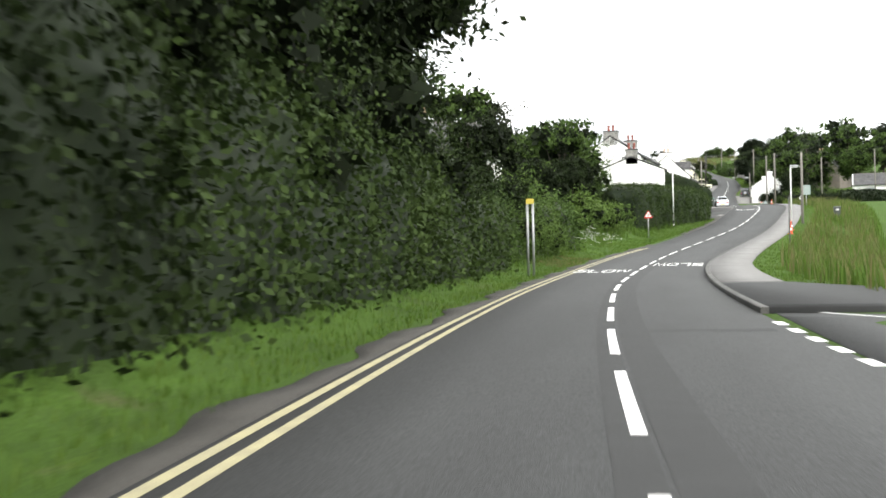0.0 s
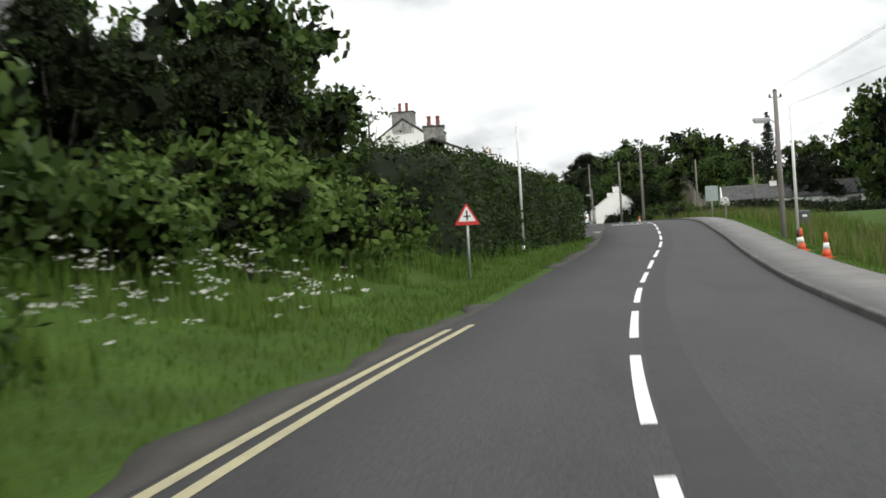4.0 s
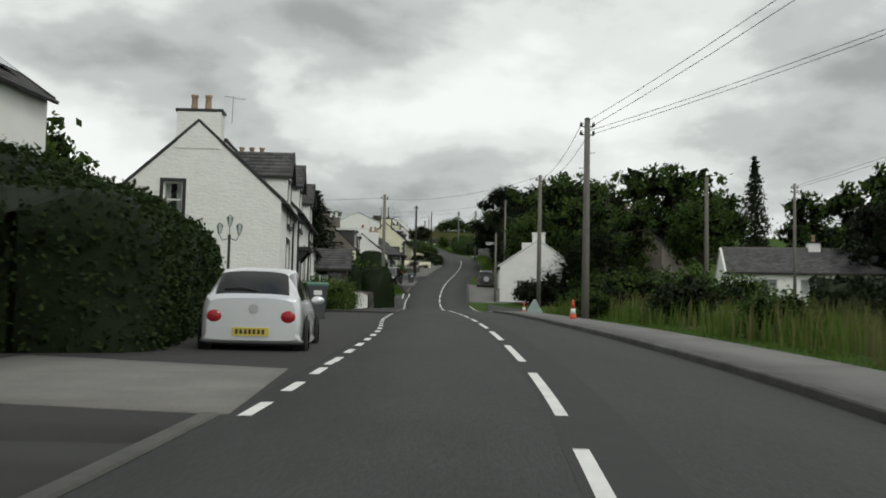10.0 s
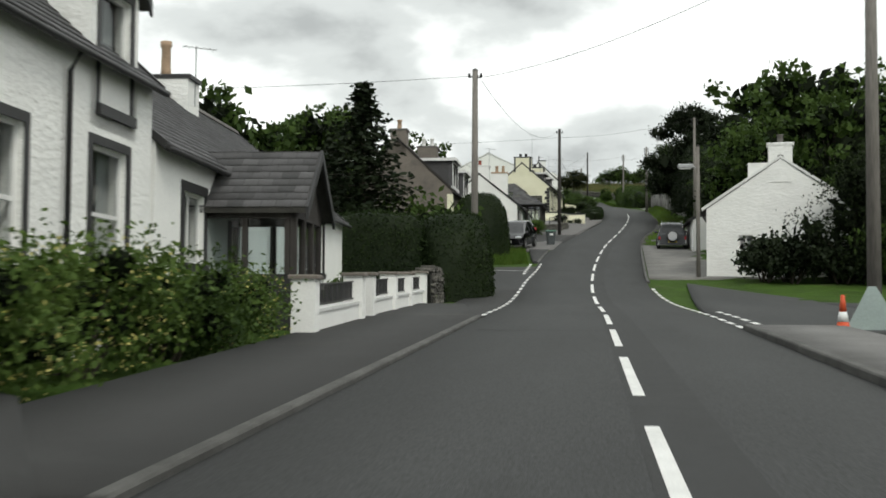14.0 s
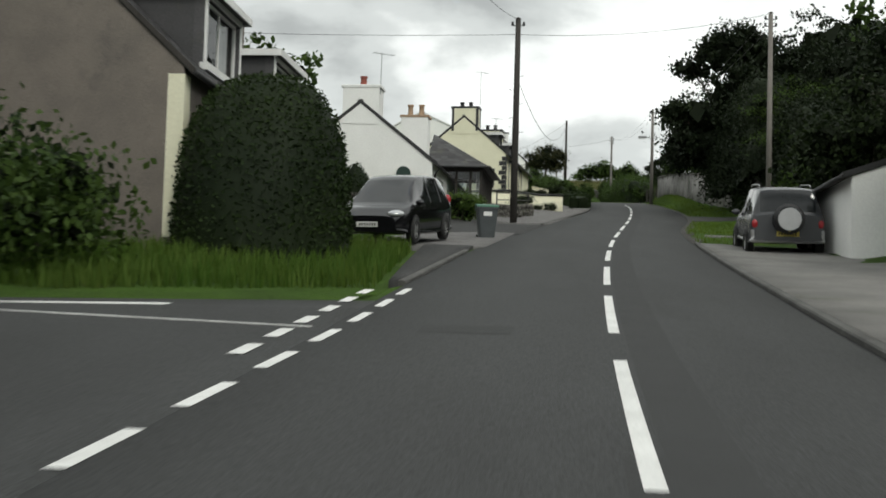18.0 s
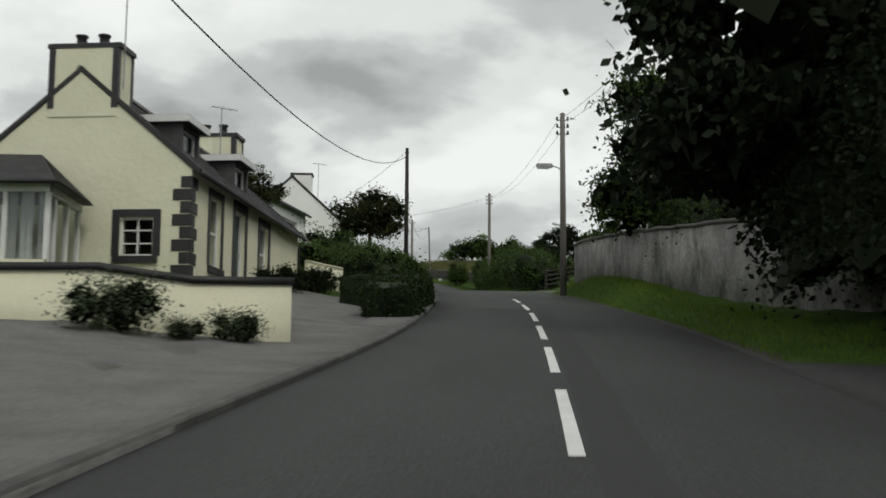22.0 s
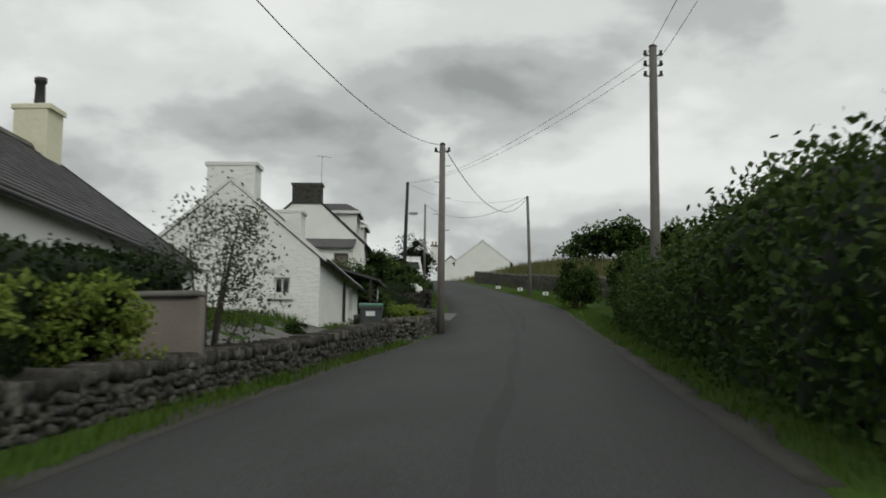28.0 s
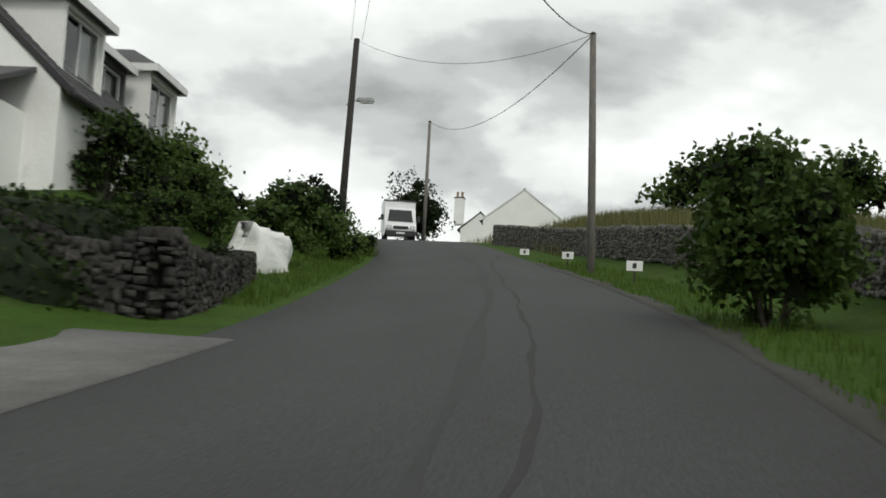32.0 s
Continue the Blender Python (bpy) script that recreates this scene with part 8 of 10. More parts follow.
def van(x, y, turn, z):
    s, c = math.sin(radians(turn)), math.cos(radians(turn))
    sl = -0.09
    f = lambda a, b, h: Vector((x + a * c + b * s, y - a * s + b * c, z + h + b * sl))
    t = thing("delivery_van", "white delivery van coming over the brow", "van", (x, y, z))
    prof = [(-2.6, 0.35), (2.55, 0.35), (2.6, 0.75), (2.35, 1.05), (1.75, 1.15), (1.1, 1.95), (0.7, 2.1), (0.4, 2.15), (-2.6, 2.15)]
    bm = bmesh.new()
    prism(bm, prof, -0.95, 0.95, lambda b, a, h: f(a, b, h))
    bmesh.ops.bevel(bm, geom=list(bm.edges), offset=0.06, segments=2, affect="EDGES")
    body = part("cab", bm, M["white_car"], t)
    bm = bmesh.new()
    box(bm, -1.0, 1.0, -3.4, 0.2, 0.6, 2.6, f, 0.05)
    part("load_box", bm, M["white_car"], t)
    bm = bmesh.new()
    box(bm, -1.03, -1.001, -3.4, 0.2, 0.6, 2.6, f)
    box(bm, -1.02, 1.02, 0.2, 0.23, 2.52, 2.62, f)
    part("box_edge", bm, M["dark_paint"], t)
    bm = bmesh.new()
    bm.faces.new([bm.verts.new(f(*p)) for p in ((-0.78, 1.79, 1.2), (0.78, 1.79, 1.2), (0.68, 1.16, 1.95), (-0.68, 1.16, 1.95))])
    part("windscreen", bm, M["car_glass"], body)
    bm = bmesh.new()
    box(bm, -0.45, 0.45, 2.58, 2.63, 0.72, 0.9, f)
    part("grille", bm, M["plastic"], body)
    bm = bmesh.new()
    box(bm, -0.95, 0.95, 2.5, 2.68, 0.33, 0.62, f, 0.05)
    part("front_bumper", bm, M["plastic"], t)
    for sx in (-1, 1):
        bm = bmesh.new()
        box(bm, sx * 0.72 - 0.16, sx * 0.72 + 0.16, 2.35, 2.64, 0.72, 0.94, f, 0.03)
        part("headlamp", bm, M["lamp_clear"], body)
        bm = bmesh.new()
        box(bm, sx * 1.12 - 0.1, sx * 1.12 + 0.1, 1.5, 1.6, 1.25, 1.6, f, 0.03)
        part("door_mirror", bm, M["plastic"], t)
        for b in (-1.6, 1.75):
            wheel(t, f, sx * 0.85, b, 0.34, 0.2, sx)
    bm = bmesh.new()
    box(bm, -0.26, 0.26, 2.685, 2.695, 0.42, 0.53, f)
    part("number_plate", bm, M["plate_white"], t)


van(11.3, 460.0, 167, float(road_z(460.0)))


# ---- walls and fences ----
def stone_wall(name, label, pts, height, thick=0.45, parts=0, seed=1, cope=True, mat="stone", size=(0.17, 0.088)):
    """A dry-stone wall along (x, y[, height]) points: a dark core, faced on both sides with single stones and coped on edge."""
    rng = np.random.default_rng(seed)
    P = np.array([(p[0], p[1], p[2] if len(p) > 2 else height) for p in pts], float)
    seg = np.concatenate([[0], np.cumsum(np.linalg.norm(np.diff(P[:, :2], axis=0), axis=1))])
    total = seg[-1]

    def at(s):
        x, y, h = (float(np.interp(s, seg, P[:, k])) for k in range(3))
        e = 0.05
        x2, y2 = (float(np.interp(min(s + e, total), seg, P[:, k])) for k in range(2))
        x1, y1 = (float(np.interp(max(s - e, 0), seg, P[:, k])) for k in range(2))
        d = Vector((x2 - x1, y2 - y1, 0)).normalized()
        return Vector((x, y, float(land(x, y)) - 0.08)), d, Vector((d.y, -d.x, 0)), h

    o, *_ = at(0)
    w = thing(name, label, "wall", o)
    n = max(3, int(total / 0.8))
    verts, faces = [], []
    for i in range(n + 1):
        p, d, q, h = at(total * i / n)
        k = thick / 2 - 0.05
        verts += [p - q * k, p - q * k * 0.85 + Vector((0, 0, h - 0.04)), p + q * k * 0.85 + Vector((0, 0, h - 0.04)), p + q * k]
    for i in range(n):
        a, b = 4 * i, 4 * i + 4
        faces += [(a, a + 1, b + 1, b), (a + 1, a + 2, b + 2, b + 1), (a + 2, a + 3, b + 3, b + 2)]
    faces += [(0, 1, 2, 3), (4 * n, 4 * n + 3, 4 * n + 2, 4 * n + 1)]
    raw_part("core", [tuple(v) for v in verts], faces, M["mortar"], w)
    shapes = []
    stones = []
    for sd in (-1, 1):
        z = 0.0
        while z < P[:, 2].max() - 0.06:
            ch = size[1] * rng.uniform(0.75, 1.3)
            s = rng.uniform(0, 0.2)
            while s < total - 0.05:
                ln = min(size[0] * rng.uniform(0.5, 1.5), total - s)
                p, d, q, h = at(s + ln / 2)
                if z + ch * 0.6 < h - 0.02:
                    tilt = rng.normal() * 0.1
                    hh = ch * rng.uniform(0.75, 1.45)
                    along_ = (d + Vector((0, 0, tilt))).normalized()
                    stones.append((p + q * sd * (thick / 2 - 0.06 - 0.05 * z / max(h, 0.2) + rng.normal() * 0.014) + Vector((0, 0, z + ch / 2 + rng.normal() * 0.018)), along_, q * sd, ln * rng.uniform(0.85, 1.06) - 0.01, 0.16, hh - 0.01))
                s += ln
            z += ch
    if cope:
        s = 0.0
        while s < total - 0.05:
            ln = rng.uniform(0.07, 0.19)
            p, d, q, h = at(s + ln / 2)
            stones.append((p + Vector((0, 0, h + 0.05 + rng.normal() * 0.02)), d, q, ln - 0.012, thick * rng.uniform(0.8, 1.05), 0.17 * rng.uniform(0.7, 1.3)))
            s += ln
    # one worn block, shared: eight corners pulled about
    def block():
        k = 0.5
        c = np.array([(a, b, z) for a in (-k, k) for b in (-k, k) for z in (-k, k)]) * rng.uniform(0.78, 1.0, (8, 3))
        return c
    fc = np.array([(0, 1, 3, 2), (4, 6, 7, 5), (0, 4, 5, 1), (2, 3, 7, 6), (0, 2, 6, 4), (1, 5, 7, 3)])
    blocks = [block() for _ in range(14)]
    meshes = []
    for b in blocks:
        me = bpy.data.meshes.new("stone")
        me.from_pydata([tuple(v) for v in b], [], [tuple(q) for q in fc])
        meshes.append(finish(me, M[mat]))
    single = stones if len(stones) <= parts else [stones[i] for i in sorted(rng.choice(len(stones), parts, replace=False))] if parts else []
    chosen = {id(s) for s in single}
    joined_v, joined_f = [], []
    base = Vector(ORIGIN[w.name])
    for st in stones:
        p, d, q, l, t, hgt = st
        if id(st) in chosen:
            ob = new("stone", meshes[int(rng.integers(14))])
            m = Matrix((d * l, q * t, Vector((0, 0, hgt)))).transposed().to_4x4()
            m.translation = p - base
            ob.parent = w
            ob.matrix_local = m
        else:
            b = blocks[int(rng.integers(14))]
            v = np.array(p)[None] + b[:, :1] * l * np.array(d)[None] + b[:, 1:2] * t * np.array(q)[None] + b[:, 2:] * hgt * np.array([[0, 0, 1.0]])
            joined_f.append(fc + 8 * len(joined_v))
            joined_v.append(v)
    if joined_v:
        raw_part("stones", np.concatenate(joined_v), np.concatenate(joined_f), M[mat], w, kind="stuff")
    return w


def render_wall(name, label, pts, height, thick, mat, cope="ridge", cope_h=0.08, cope_out=0.05, z_extra=0.0, category="wall"):
    """A rendered wall along points (x, y[, height]) with a coping."""
    P = [(p[0], p[1], p[2] if len(p) > 2 else height) for p in pts]
    o = on(P[0][0], P[0][1])
    w = thing(name, label, category, o)
    dense = []
    for a, b in zip(P, P[1:]):
        n = max(1, int(math.hypot(b[0] - a[0], b[1] - a[1]) / 1.2))
        dense += [tuple(a[k] + (b[k] - a[k]) * i / n for k in range(3)) for i in range(n)]
    dense.append(P[-1])
    for nm, m, k0, k1, half in (("body", mat, None, 0, thick / 2), ("coping", cope, 0, cope_h, thick / 2 + cope_out)):
        verts, faces = [], []
        for i, (x, y, h) in enumerate(dense):
            a, b = dense[max(i - 1, 0)], dense[min(i + 1, len(dense) - 1)]
            d = Vector((b[0] - a[0], b[1] - a[1], 0)).normalized()
            q = Vector((d.y, -d.x, 0)) * half
            z = float(land(x, y)) + z_extra
            lo, hi = (z - 0.5, z + h) if k0 is None else (z + h + 0.001, z + h + cope_h)
            p = Vector((x, y, 0))
            verts += [p - q + Vector((0, 0, lo)), p - q + Vector((0, 0, hi)), p + q + Vector((0, 0, hi)), p + q + Vector((0, 0, lo))]
        for i in range(len(dense) - 1):
            a, b = 4 * i, 4 * i + 4
            faces += [(a + j, a + (j + 1) % 4, b + (j + 1) % 4, b + j) for j in range(4)]
        e = 4 * (len(dense) - 1)
        faces += [(0, 3, 2, 1), (e, e + 1, e + 2, e + 3)]
        raw_part(nm, [tuple(v) for v in verts], faces, M[m], w)
    return w


# tall rendered boundary wall by the yews
render_wall("boundary_wall", "tall stained grey rendered boundary wall above a grass verge", [(x, y, top - float(land(x, y))) for x, y, top in ((30.0, 282, 20.4), (29.5, 290, 21.45), (29.1, 300, 22.65), (28.65, 310, 23.8), (28.1, 320, 24.72), (30.6, 320.8, 24.85))], 2.0, 0.4, "render_grey", "ridge", 0.1)
PIER = thing("gate_pier", "square grey stone gate pier with a flat cap before dark yews", "gate pier", on(28.5, 280.9))
for nm, w_, z0_, z1_ in (("shaft", 0.21, -0.3, 1.6), ("cap", 0.26, 1.6, 1.72)):
    bm = bmesh.new()
    o_ = on(28.5, 280.9)
    box(bm, o_.x - w_, o_.x + w_, o_.y - w_, o_.y + w_, o_.z + z0_, o_.z + z1_, bevel=0.015)
    part(nm, bm, M["stone_dark"], PIER)
render_wall("low_wall", "low stained grey wall under an overhanging dark hedge", [(29.0, 283.7), (29.1, 286.0), (29.2, 288.8)], 0.5, 0.35, "render_grey", "render_grey", 0.05, 0.03)
# cream garden wall
render_wall("cream_wall", "cream rendered garden wall with a dark coping", [(x, y, 19.66 - float(land(x, y))) for x, y in ((10.0, 286.2), (14.0, 286.6), (19.15, 287.2), (17.0, 296.6))], 0.95, 0.25, "render_cream", "black_trim", 0.1, 0.05)
render_wall("cream_wall", "short cream rendered wall by a clipped hedge", [(17.75, 307.5), (18.9, 307.7)], 0.7, 0.25, "render_cream", "render_cream", 0.05, 0.03)
# pale gate block below the tall hedge, and low garden walls
render_wall("gate_block", "rough grey-white rendered block wall at a driveway mouth", [(6.95, 120.0), (7.3, 129.0)], 1.25, 0.4, "render_grey", "render_grey", 0.04, 0.0)
render_wall("garden_wall", "low grey rendered wall with a pale coping", [(3.9, 139.4), (7.8, 138.4)], 0.5, 0.2, "render_grey", "concrete", 0.06, 0.03)
render_wall("garden_wall", "low grey rendered wall at the foot of a hedge", [(7.6, 137.6), (9.0, 138.4)], 0.3, 0.2, "render_grey", "concrete", 0.05, 0.03)


def brick_wall(name, label, p, q, height, seed=1):
    """A red brick wall with every brick its own piece on the side of the road."""
    p, q = Vector((*p, 0)), Vector((*q, 0))
    d = (q - p).normalized()
    nrm = Vector((d.y, -d.x, 0))
    L = (q - p).length
    z = float(land(p.x, p.y)) - 0.05
    w = thing(name, label, "wall", (p.x, p.y, z))
    z1 = float(land(q.x, q.y)) - 0.05

    def f(a, b, h):
        v = p + d * a + nrm * b
        return Vector((v.x, v.y, z + (z1 - z) * a / L + h))

    bm = bmesh.new()
    box(bm, 0, L, -0.1, 0.1, -0.3, height, f)
    part("core", bm, M["mortar"], w)
    bm = bmesh.new()
    box(bm, -0.03, L + 0.03, -0.16, 0.16, height, height + 0.07, f, 0.02)
    part("coping", bm, M["ridge"], w)
    me = bpy.data.meshes.new("brick")
    bb = bmesh.new()
    box(bb, 0, 0.215, 0, 0.02, 0, 0.065, plain)
    bb.to_mesh(me)
    bb.free()
    finish(me, M["brick_red"])
    rows = int(height / 0.075)
    k = 0
    for r in range(rows):
        s = 0.0 if r % 2 else -0.112
        while s < L - 0.2:
            if s >= 0 and k < 380:
                ob = new("brick", me)
                ob.parent = w
                m = Matrix((d, nrm, Vector((0, 0, 1)))).transposed().to_4x4()
                m.translation = f(s, 0.09, r * 0.075 + 0.01) - Vector((p.x, p.y, z))
                ob.matrix_local = m
                k += 1
            s += 0.225
    return w


brick_wall("brick_wall", "low dark red brick garden wall behind shrubs", (9.0, 168.85), (9.25, 173.5), 1.36)
stone_wall("stone_wall", "dark rubble garden wall with a flat coping beside a brick wall", [(4.6, 167.9, 1.75), (8.95, 168.5, 1.55)], 1.6, 0.4, parts=160, seed=17, cope=False, mat="stone_dark")
render_wall("bed_edging", "low pale stone edging of a planted bed", [(9.95, 159.2), (9.95, 165.0), (9.8, 170.8)], 0.1, 0.16, "kerb", "kerb", 0.03, 0.0)

stone_wall("stone_pile", "low heap of rough grey stones on the verge", [(24.0, 259.3, 0.3), (24.9, 259.5, 0.5), (26.2, 259.4, 0.42), (27.2, 259.0, 0.3)], 0.45, 0.8, parts=70, seed=19, cope=False, size=(0.34, 0.2))

# white garden wall with piers, railings and a dark gate
WX = lambda y: 11.82 + 0.004 * (y - 193)
piers = [196.4, 201.4, 202.9, 206.7, 210.1, 213.9]
for k, yy in enumerate(piers):
    z = float(road_z(yy))
    t = thing("gate_pier", "white painted square pier with a dark cap", "pier", (WX(yy), yy, z), "white wall piers")
    bm = bmesh.new()
    box(bm, WX(yy) - 0.2, WX(yy) + 0.2, yy - 0.2, yy + 0.2, z - 0.3, z + 0.92)
    part("shaft", bm, M["render_smooth"], t)
    bm = bmesh.new()
    box(bm, WX(yy) - 0.25, WX(yy) + 0.25, yy - 0.25, yy + 0.25, z + 0.92, z + 0.99, plain, 0.02)
    part("cap", bm, M["harl"], t)
for a, b in zip(piers, piers[1:]):
    if a == 201.4:
        z = float(road_z(a)) + 0.1
        t = thing("garden_gate", "black metal garden gate between white piers", "gate", (WX(a), a, z))
        for s in range(7):
            bm = bmesh.new()
            yy = a + 0.26 + s * 0.115
            box(bm, WX(yy) - 0.015, WX(yy) + 0.015, yy - 0.015, yy + 0.015, z + 0.05, z + 0.88)
            part("bar", bm, M["black_trim"], t)
        bm = bmesh.new()
        for h in (0.1, 0.45, 0.82):
            box(bm, WX(a) - 0.017, WX(a) + 0.017, a + 0.21, b - 0.21, z + h, z + h + 0.035)
        part("rail", bm, M["black_trim"], t)
        continue
    z0, z1 = float(road_z(a)), float(road_z(b))
    fx = lambda u, w_, h: Vector((WX(a + (b - a) * u) + w_, a + (b - a) * u, z0 + (z1 - z0) * u + h))
    t = thing("low_wall", "low white painted wall topped with black railings", "wall", (WX(a), a, z0), "white low walls")
    u0, u1 = 0.21 / (b - a), 1 - 0.21 / (b - a)
    bm = bmesh.new()
    box(bm, u0, u1, -0.12, 0.12, -0.3, 0.36, fx)
    part("body", bm, M["render_smooth"], t)
    bm = bmesh.new()
    box(bm, u0, u1, -0.15, 0.15, 0.36, 0.42, fx)
    part("coping", bm, M["white_trim"], t)
    for h in (0.46, 0.8):
        bm = bmesh.new()
        box(bm, u0, u1, -0.015, 0.015, h, h + 0.03, fx)
        part("rail", bm, M["black_trim"], t)
    n = int((b - a) / 0.2)
    for i in range(1, n):
        bm = bmesh.new()
        c = u0 + (u1 - u0) * i / n
        dw = (0.03 if i % 3 else 0.07) / (b - a)
        box(bm, c - dw / 2, c + dw / 2, -0.012, 0.012, 0.491, 0.799, fx)
        part("baluster", bm, M["black_trim"], t)
stone_wall("stone_pier", "rough grey stone gate pier", [(11.95, 214.6), (12.25, 215.5)], 1.1, 0.6, parts=80, seed=5)

render_wall("garden_wall", "buff rendered garden wall end with a flat coping above a stone wall", [(17.2, 352.3, 27.14 - float(land(17.2, 352.3))), (20.78, 352.3, 27.14 - float(land(20.78, 352.3)))], 1.1, 0.3, "harl", "concrete", 0.07, 0.04)
# stone walls
stone_wall("stone_wall", "low mossy dry-stone wall before a white cottage", [(12.9, 270.2), (14.6, 271.2), (15.75, 272.2), (16.75, 274.6), (17.4, 278.0)], 0.5, 0.45, parts=300, seed=7)
stone_wall("stone_wall", "dark dry-stone retaining wall behind a gravel drive", [(11.2, 258.6, 0.85), (13.2, 259.2, 0.82), (14.0, 260.4, 0.78), (13.9, 263.2, 0.65), (13.3, 267.0, 0.5)], 0.9, 0.45, parts=300, seed=8, size=(0.24, 0.07), mat="stone_dark")
stone_wall("stone_wall", "low grey dry-stone garden wall along the lane", [(20.3, 341.0, 0.45), (20.5, 349, 0.45), (20.75, 357, 0.45), (20.75, 365, 0.5), (20.8, 369.2, 0.5)], 0.5, 0.5, parts=300, seed=9)
stone_wall("stone_wall", "grey dry-stone garden wall behind a telephone pole", [(19.6, 372.0, 0.55), (20.95, 372.9, 0.55), (20.95, 379.5, 0.5), (20.9, 383.0, 0.45)], 0.5, 0.5, parts=300, seed=11)
stone_wall("stone_wall", "grey dry-stone wall curving to a driveway", [(20.85, 384.2, 0.45), (20.25, 389.5, 0.5), (19.2, 391.2, 0.5)], 0.5, 0.5, parts=300, seed=13)
stone_wall("stone_wall", "dark rubble wall with a tall end beside a driveway, overhung by a hedge", [(13.6, 398.4, 0.5), (16.8, 399.2, 0.6), (18.3, 399.45, 0.75), (18.9, 399.5, 1.1), (18.8, 401.0, 0.7), (18.1, 405.0, 0.45), (17.6, 407.4, 0.4)], 1.0, 0.5, parts=300, seed=15, mat="stone_dark")
stone_wall("field_wall", "dark dry-stone field wall below dry grass", [(29.6, 398, 0.9), (28.4, 408, 0.9), (26.6, 417, 0.9), (24.6, 426, 0.9), (22.0, 435, 0.9), (18.9, 445, 0.9)], 1.1, 0.5, parts=300, seed=17)
z = float(land(17.3, 409.0)) - 0.2
t = thing("white_boulder_wall", "lumpy whitewashed stone wall end beside a driveway", "wall", (17.3, 409.0, z))
bm = bmesh.new()
box(bm, 16.88, 17.58, 408.5, 411.0, z, z + 1.08)
bmesh.ops.subdivide_edges(bm, edges=list(bm.edges), cuts=7, use_grid_fill=True)
for v in bm.verts:
    k = (v.co.z - z) / 1.08
    v.co.x += 0.22 * k * k * (1 if v.co.x < 17.2 else -0.6)
    v.co.z -= 0.12 * abs(v.co.x - 17.35) * k
    v.co += Vector((noise.noise(v.co * 2.2), noise.noise(v.co * 2.2 + Vector((5, 0, 0))), 0.5 * noise.noise(v.co * 2.0))) * 0.17
part("body", bm, M["render_white"], t, smooth=True)

# ornamental lamp post
t = thing("lamp_post", "black ornamental garden lamp post with three lanterns", "lamp post", on(8.35, 168.4))
z = t.location.z
bm = bmesh.new()
lathe(bm, [(0.12, z - 0.1), (0.1, z + 0.3), (0.05, z + 0.4), (0.04, z + 2.5), (0.06, z + 2.6)], 12, plain, (8.35, 168.4))
part("column", bm, M["black_trim"], t, smooth=True)
for dx, dz in ((-0.3, 0.0), (0.0, 0.25), (0.3, 0.0)):
    bm = bmesh.new()
    tube(bm, [(8.35, 168.4, z + 2.5), (8.35 + dx * 0.7, 168.4, z + 2.42 + dz * 0.3), (8.35 + dx, 168.4, z + 2.6 + dz)], 0.015, 6)
    arm = part("arm", bm, M["black_trim"], t)
    bm = bmesh.new()
    lathe(bm, [(0.05, z + 2.6 + dz), (0.1, z + 2.85 + dz), (0.12, z + 2.86 + dz), (0.02, z + 2.97 + dz)], 6, plain, (8.35 + dx, 168.4))
    part("lantern", bm, M["glass"], arm)

# handrail on the low wall
t = thing("handrail", "thin black metal handrail along a low stone wall", "railing", on(16.0, 272.7))
rail = [Vector((16.0, 272.7, float(land(16.0, 272.7)))), Vector((16.7, 275.2, float(land(16.7, 275.2)))), Vector((17.35, 277.9, float(land(17.35, 277.9))))]
for h in (0.75, 1.05):
    bm = bmesh.new()
    tube(bm, [p + Vector((0, 0, h)) for p in rail], 0.022, 6)
    part("rail", bm, M["black_trim"], t)
for p in rail:
    bm = bmesh.new()
    tube(bm, [p, p + Vector((0, 0, 1.08))], 0.03, 8)
    part("post", bm, M["black_trim"], t)

# field gate
t = thing("field_gate", "dark wooden five-bar field gate", "gate", on(31.6, 344.5))
z0, z1 = float(land(31.6, 344.5)) + 0.1, float(land(34.9, 346)) + 0.1
for k in range(5):
    bm = bmesh.new()
    h = 0.2 + 0.24 * k
    tube(bm, [(31.6, 344.5, z0 + h), (34.9, 345.6, z1 + h)], 0.045, 6)
    part("bar", bm, M["wood_dark"], t)
for u in (0.0, 0.5, 1.0):
    bm = bmesh.new()
    x, y, zz = 31.6 + 3.3 * u, 344.5 + 1.1 * u, z0 + (z1 - z0) * u
    box(bm, x - 0.05, x + 0.05, y - 0.06, y + 0.06, zz - 0.1, zz + 1.3)
    part("upright", bm, M["wood_dark"], t)

t = thing("rail_fence", "dark wooden post and rail fence beside a field gate", "fence", on(29.5, 343.6))
za, zb = float(land(29.5, 343.6)), float(land(31.5, 344.4))
for k in range(4):
    bm = bmesh.new()
    tube(bm, [(29.5, 343.6, za + 0.35 + 0.28 * k), (31.5, 344.4, zb + 0.35 + 0.28 * k)], 0.045, 6)
    part("rail", bm, M["wood_dark"], t)
for u in (0.0, 0.5, 0.97):
    bm = bmesh.new()
    x, y, zz = 29.5 + 2.0 * u, 343.6 + 0.8 * u, za + (zb - za) * u
    box(bm, x - 0.06, x + 0.06, y + 0.05, y + 0.17, zz - 0.2, zz + 1.35)
    part("post", bm, M["wood_dark"], t)

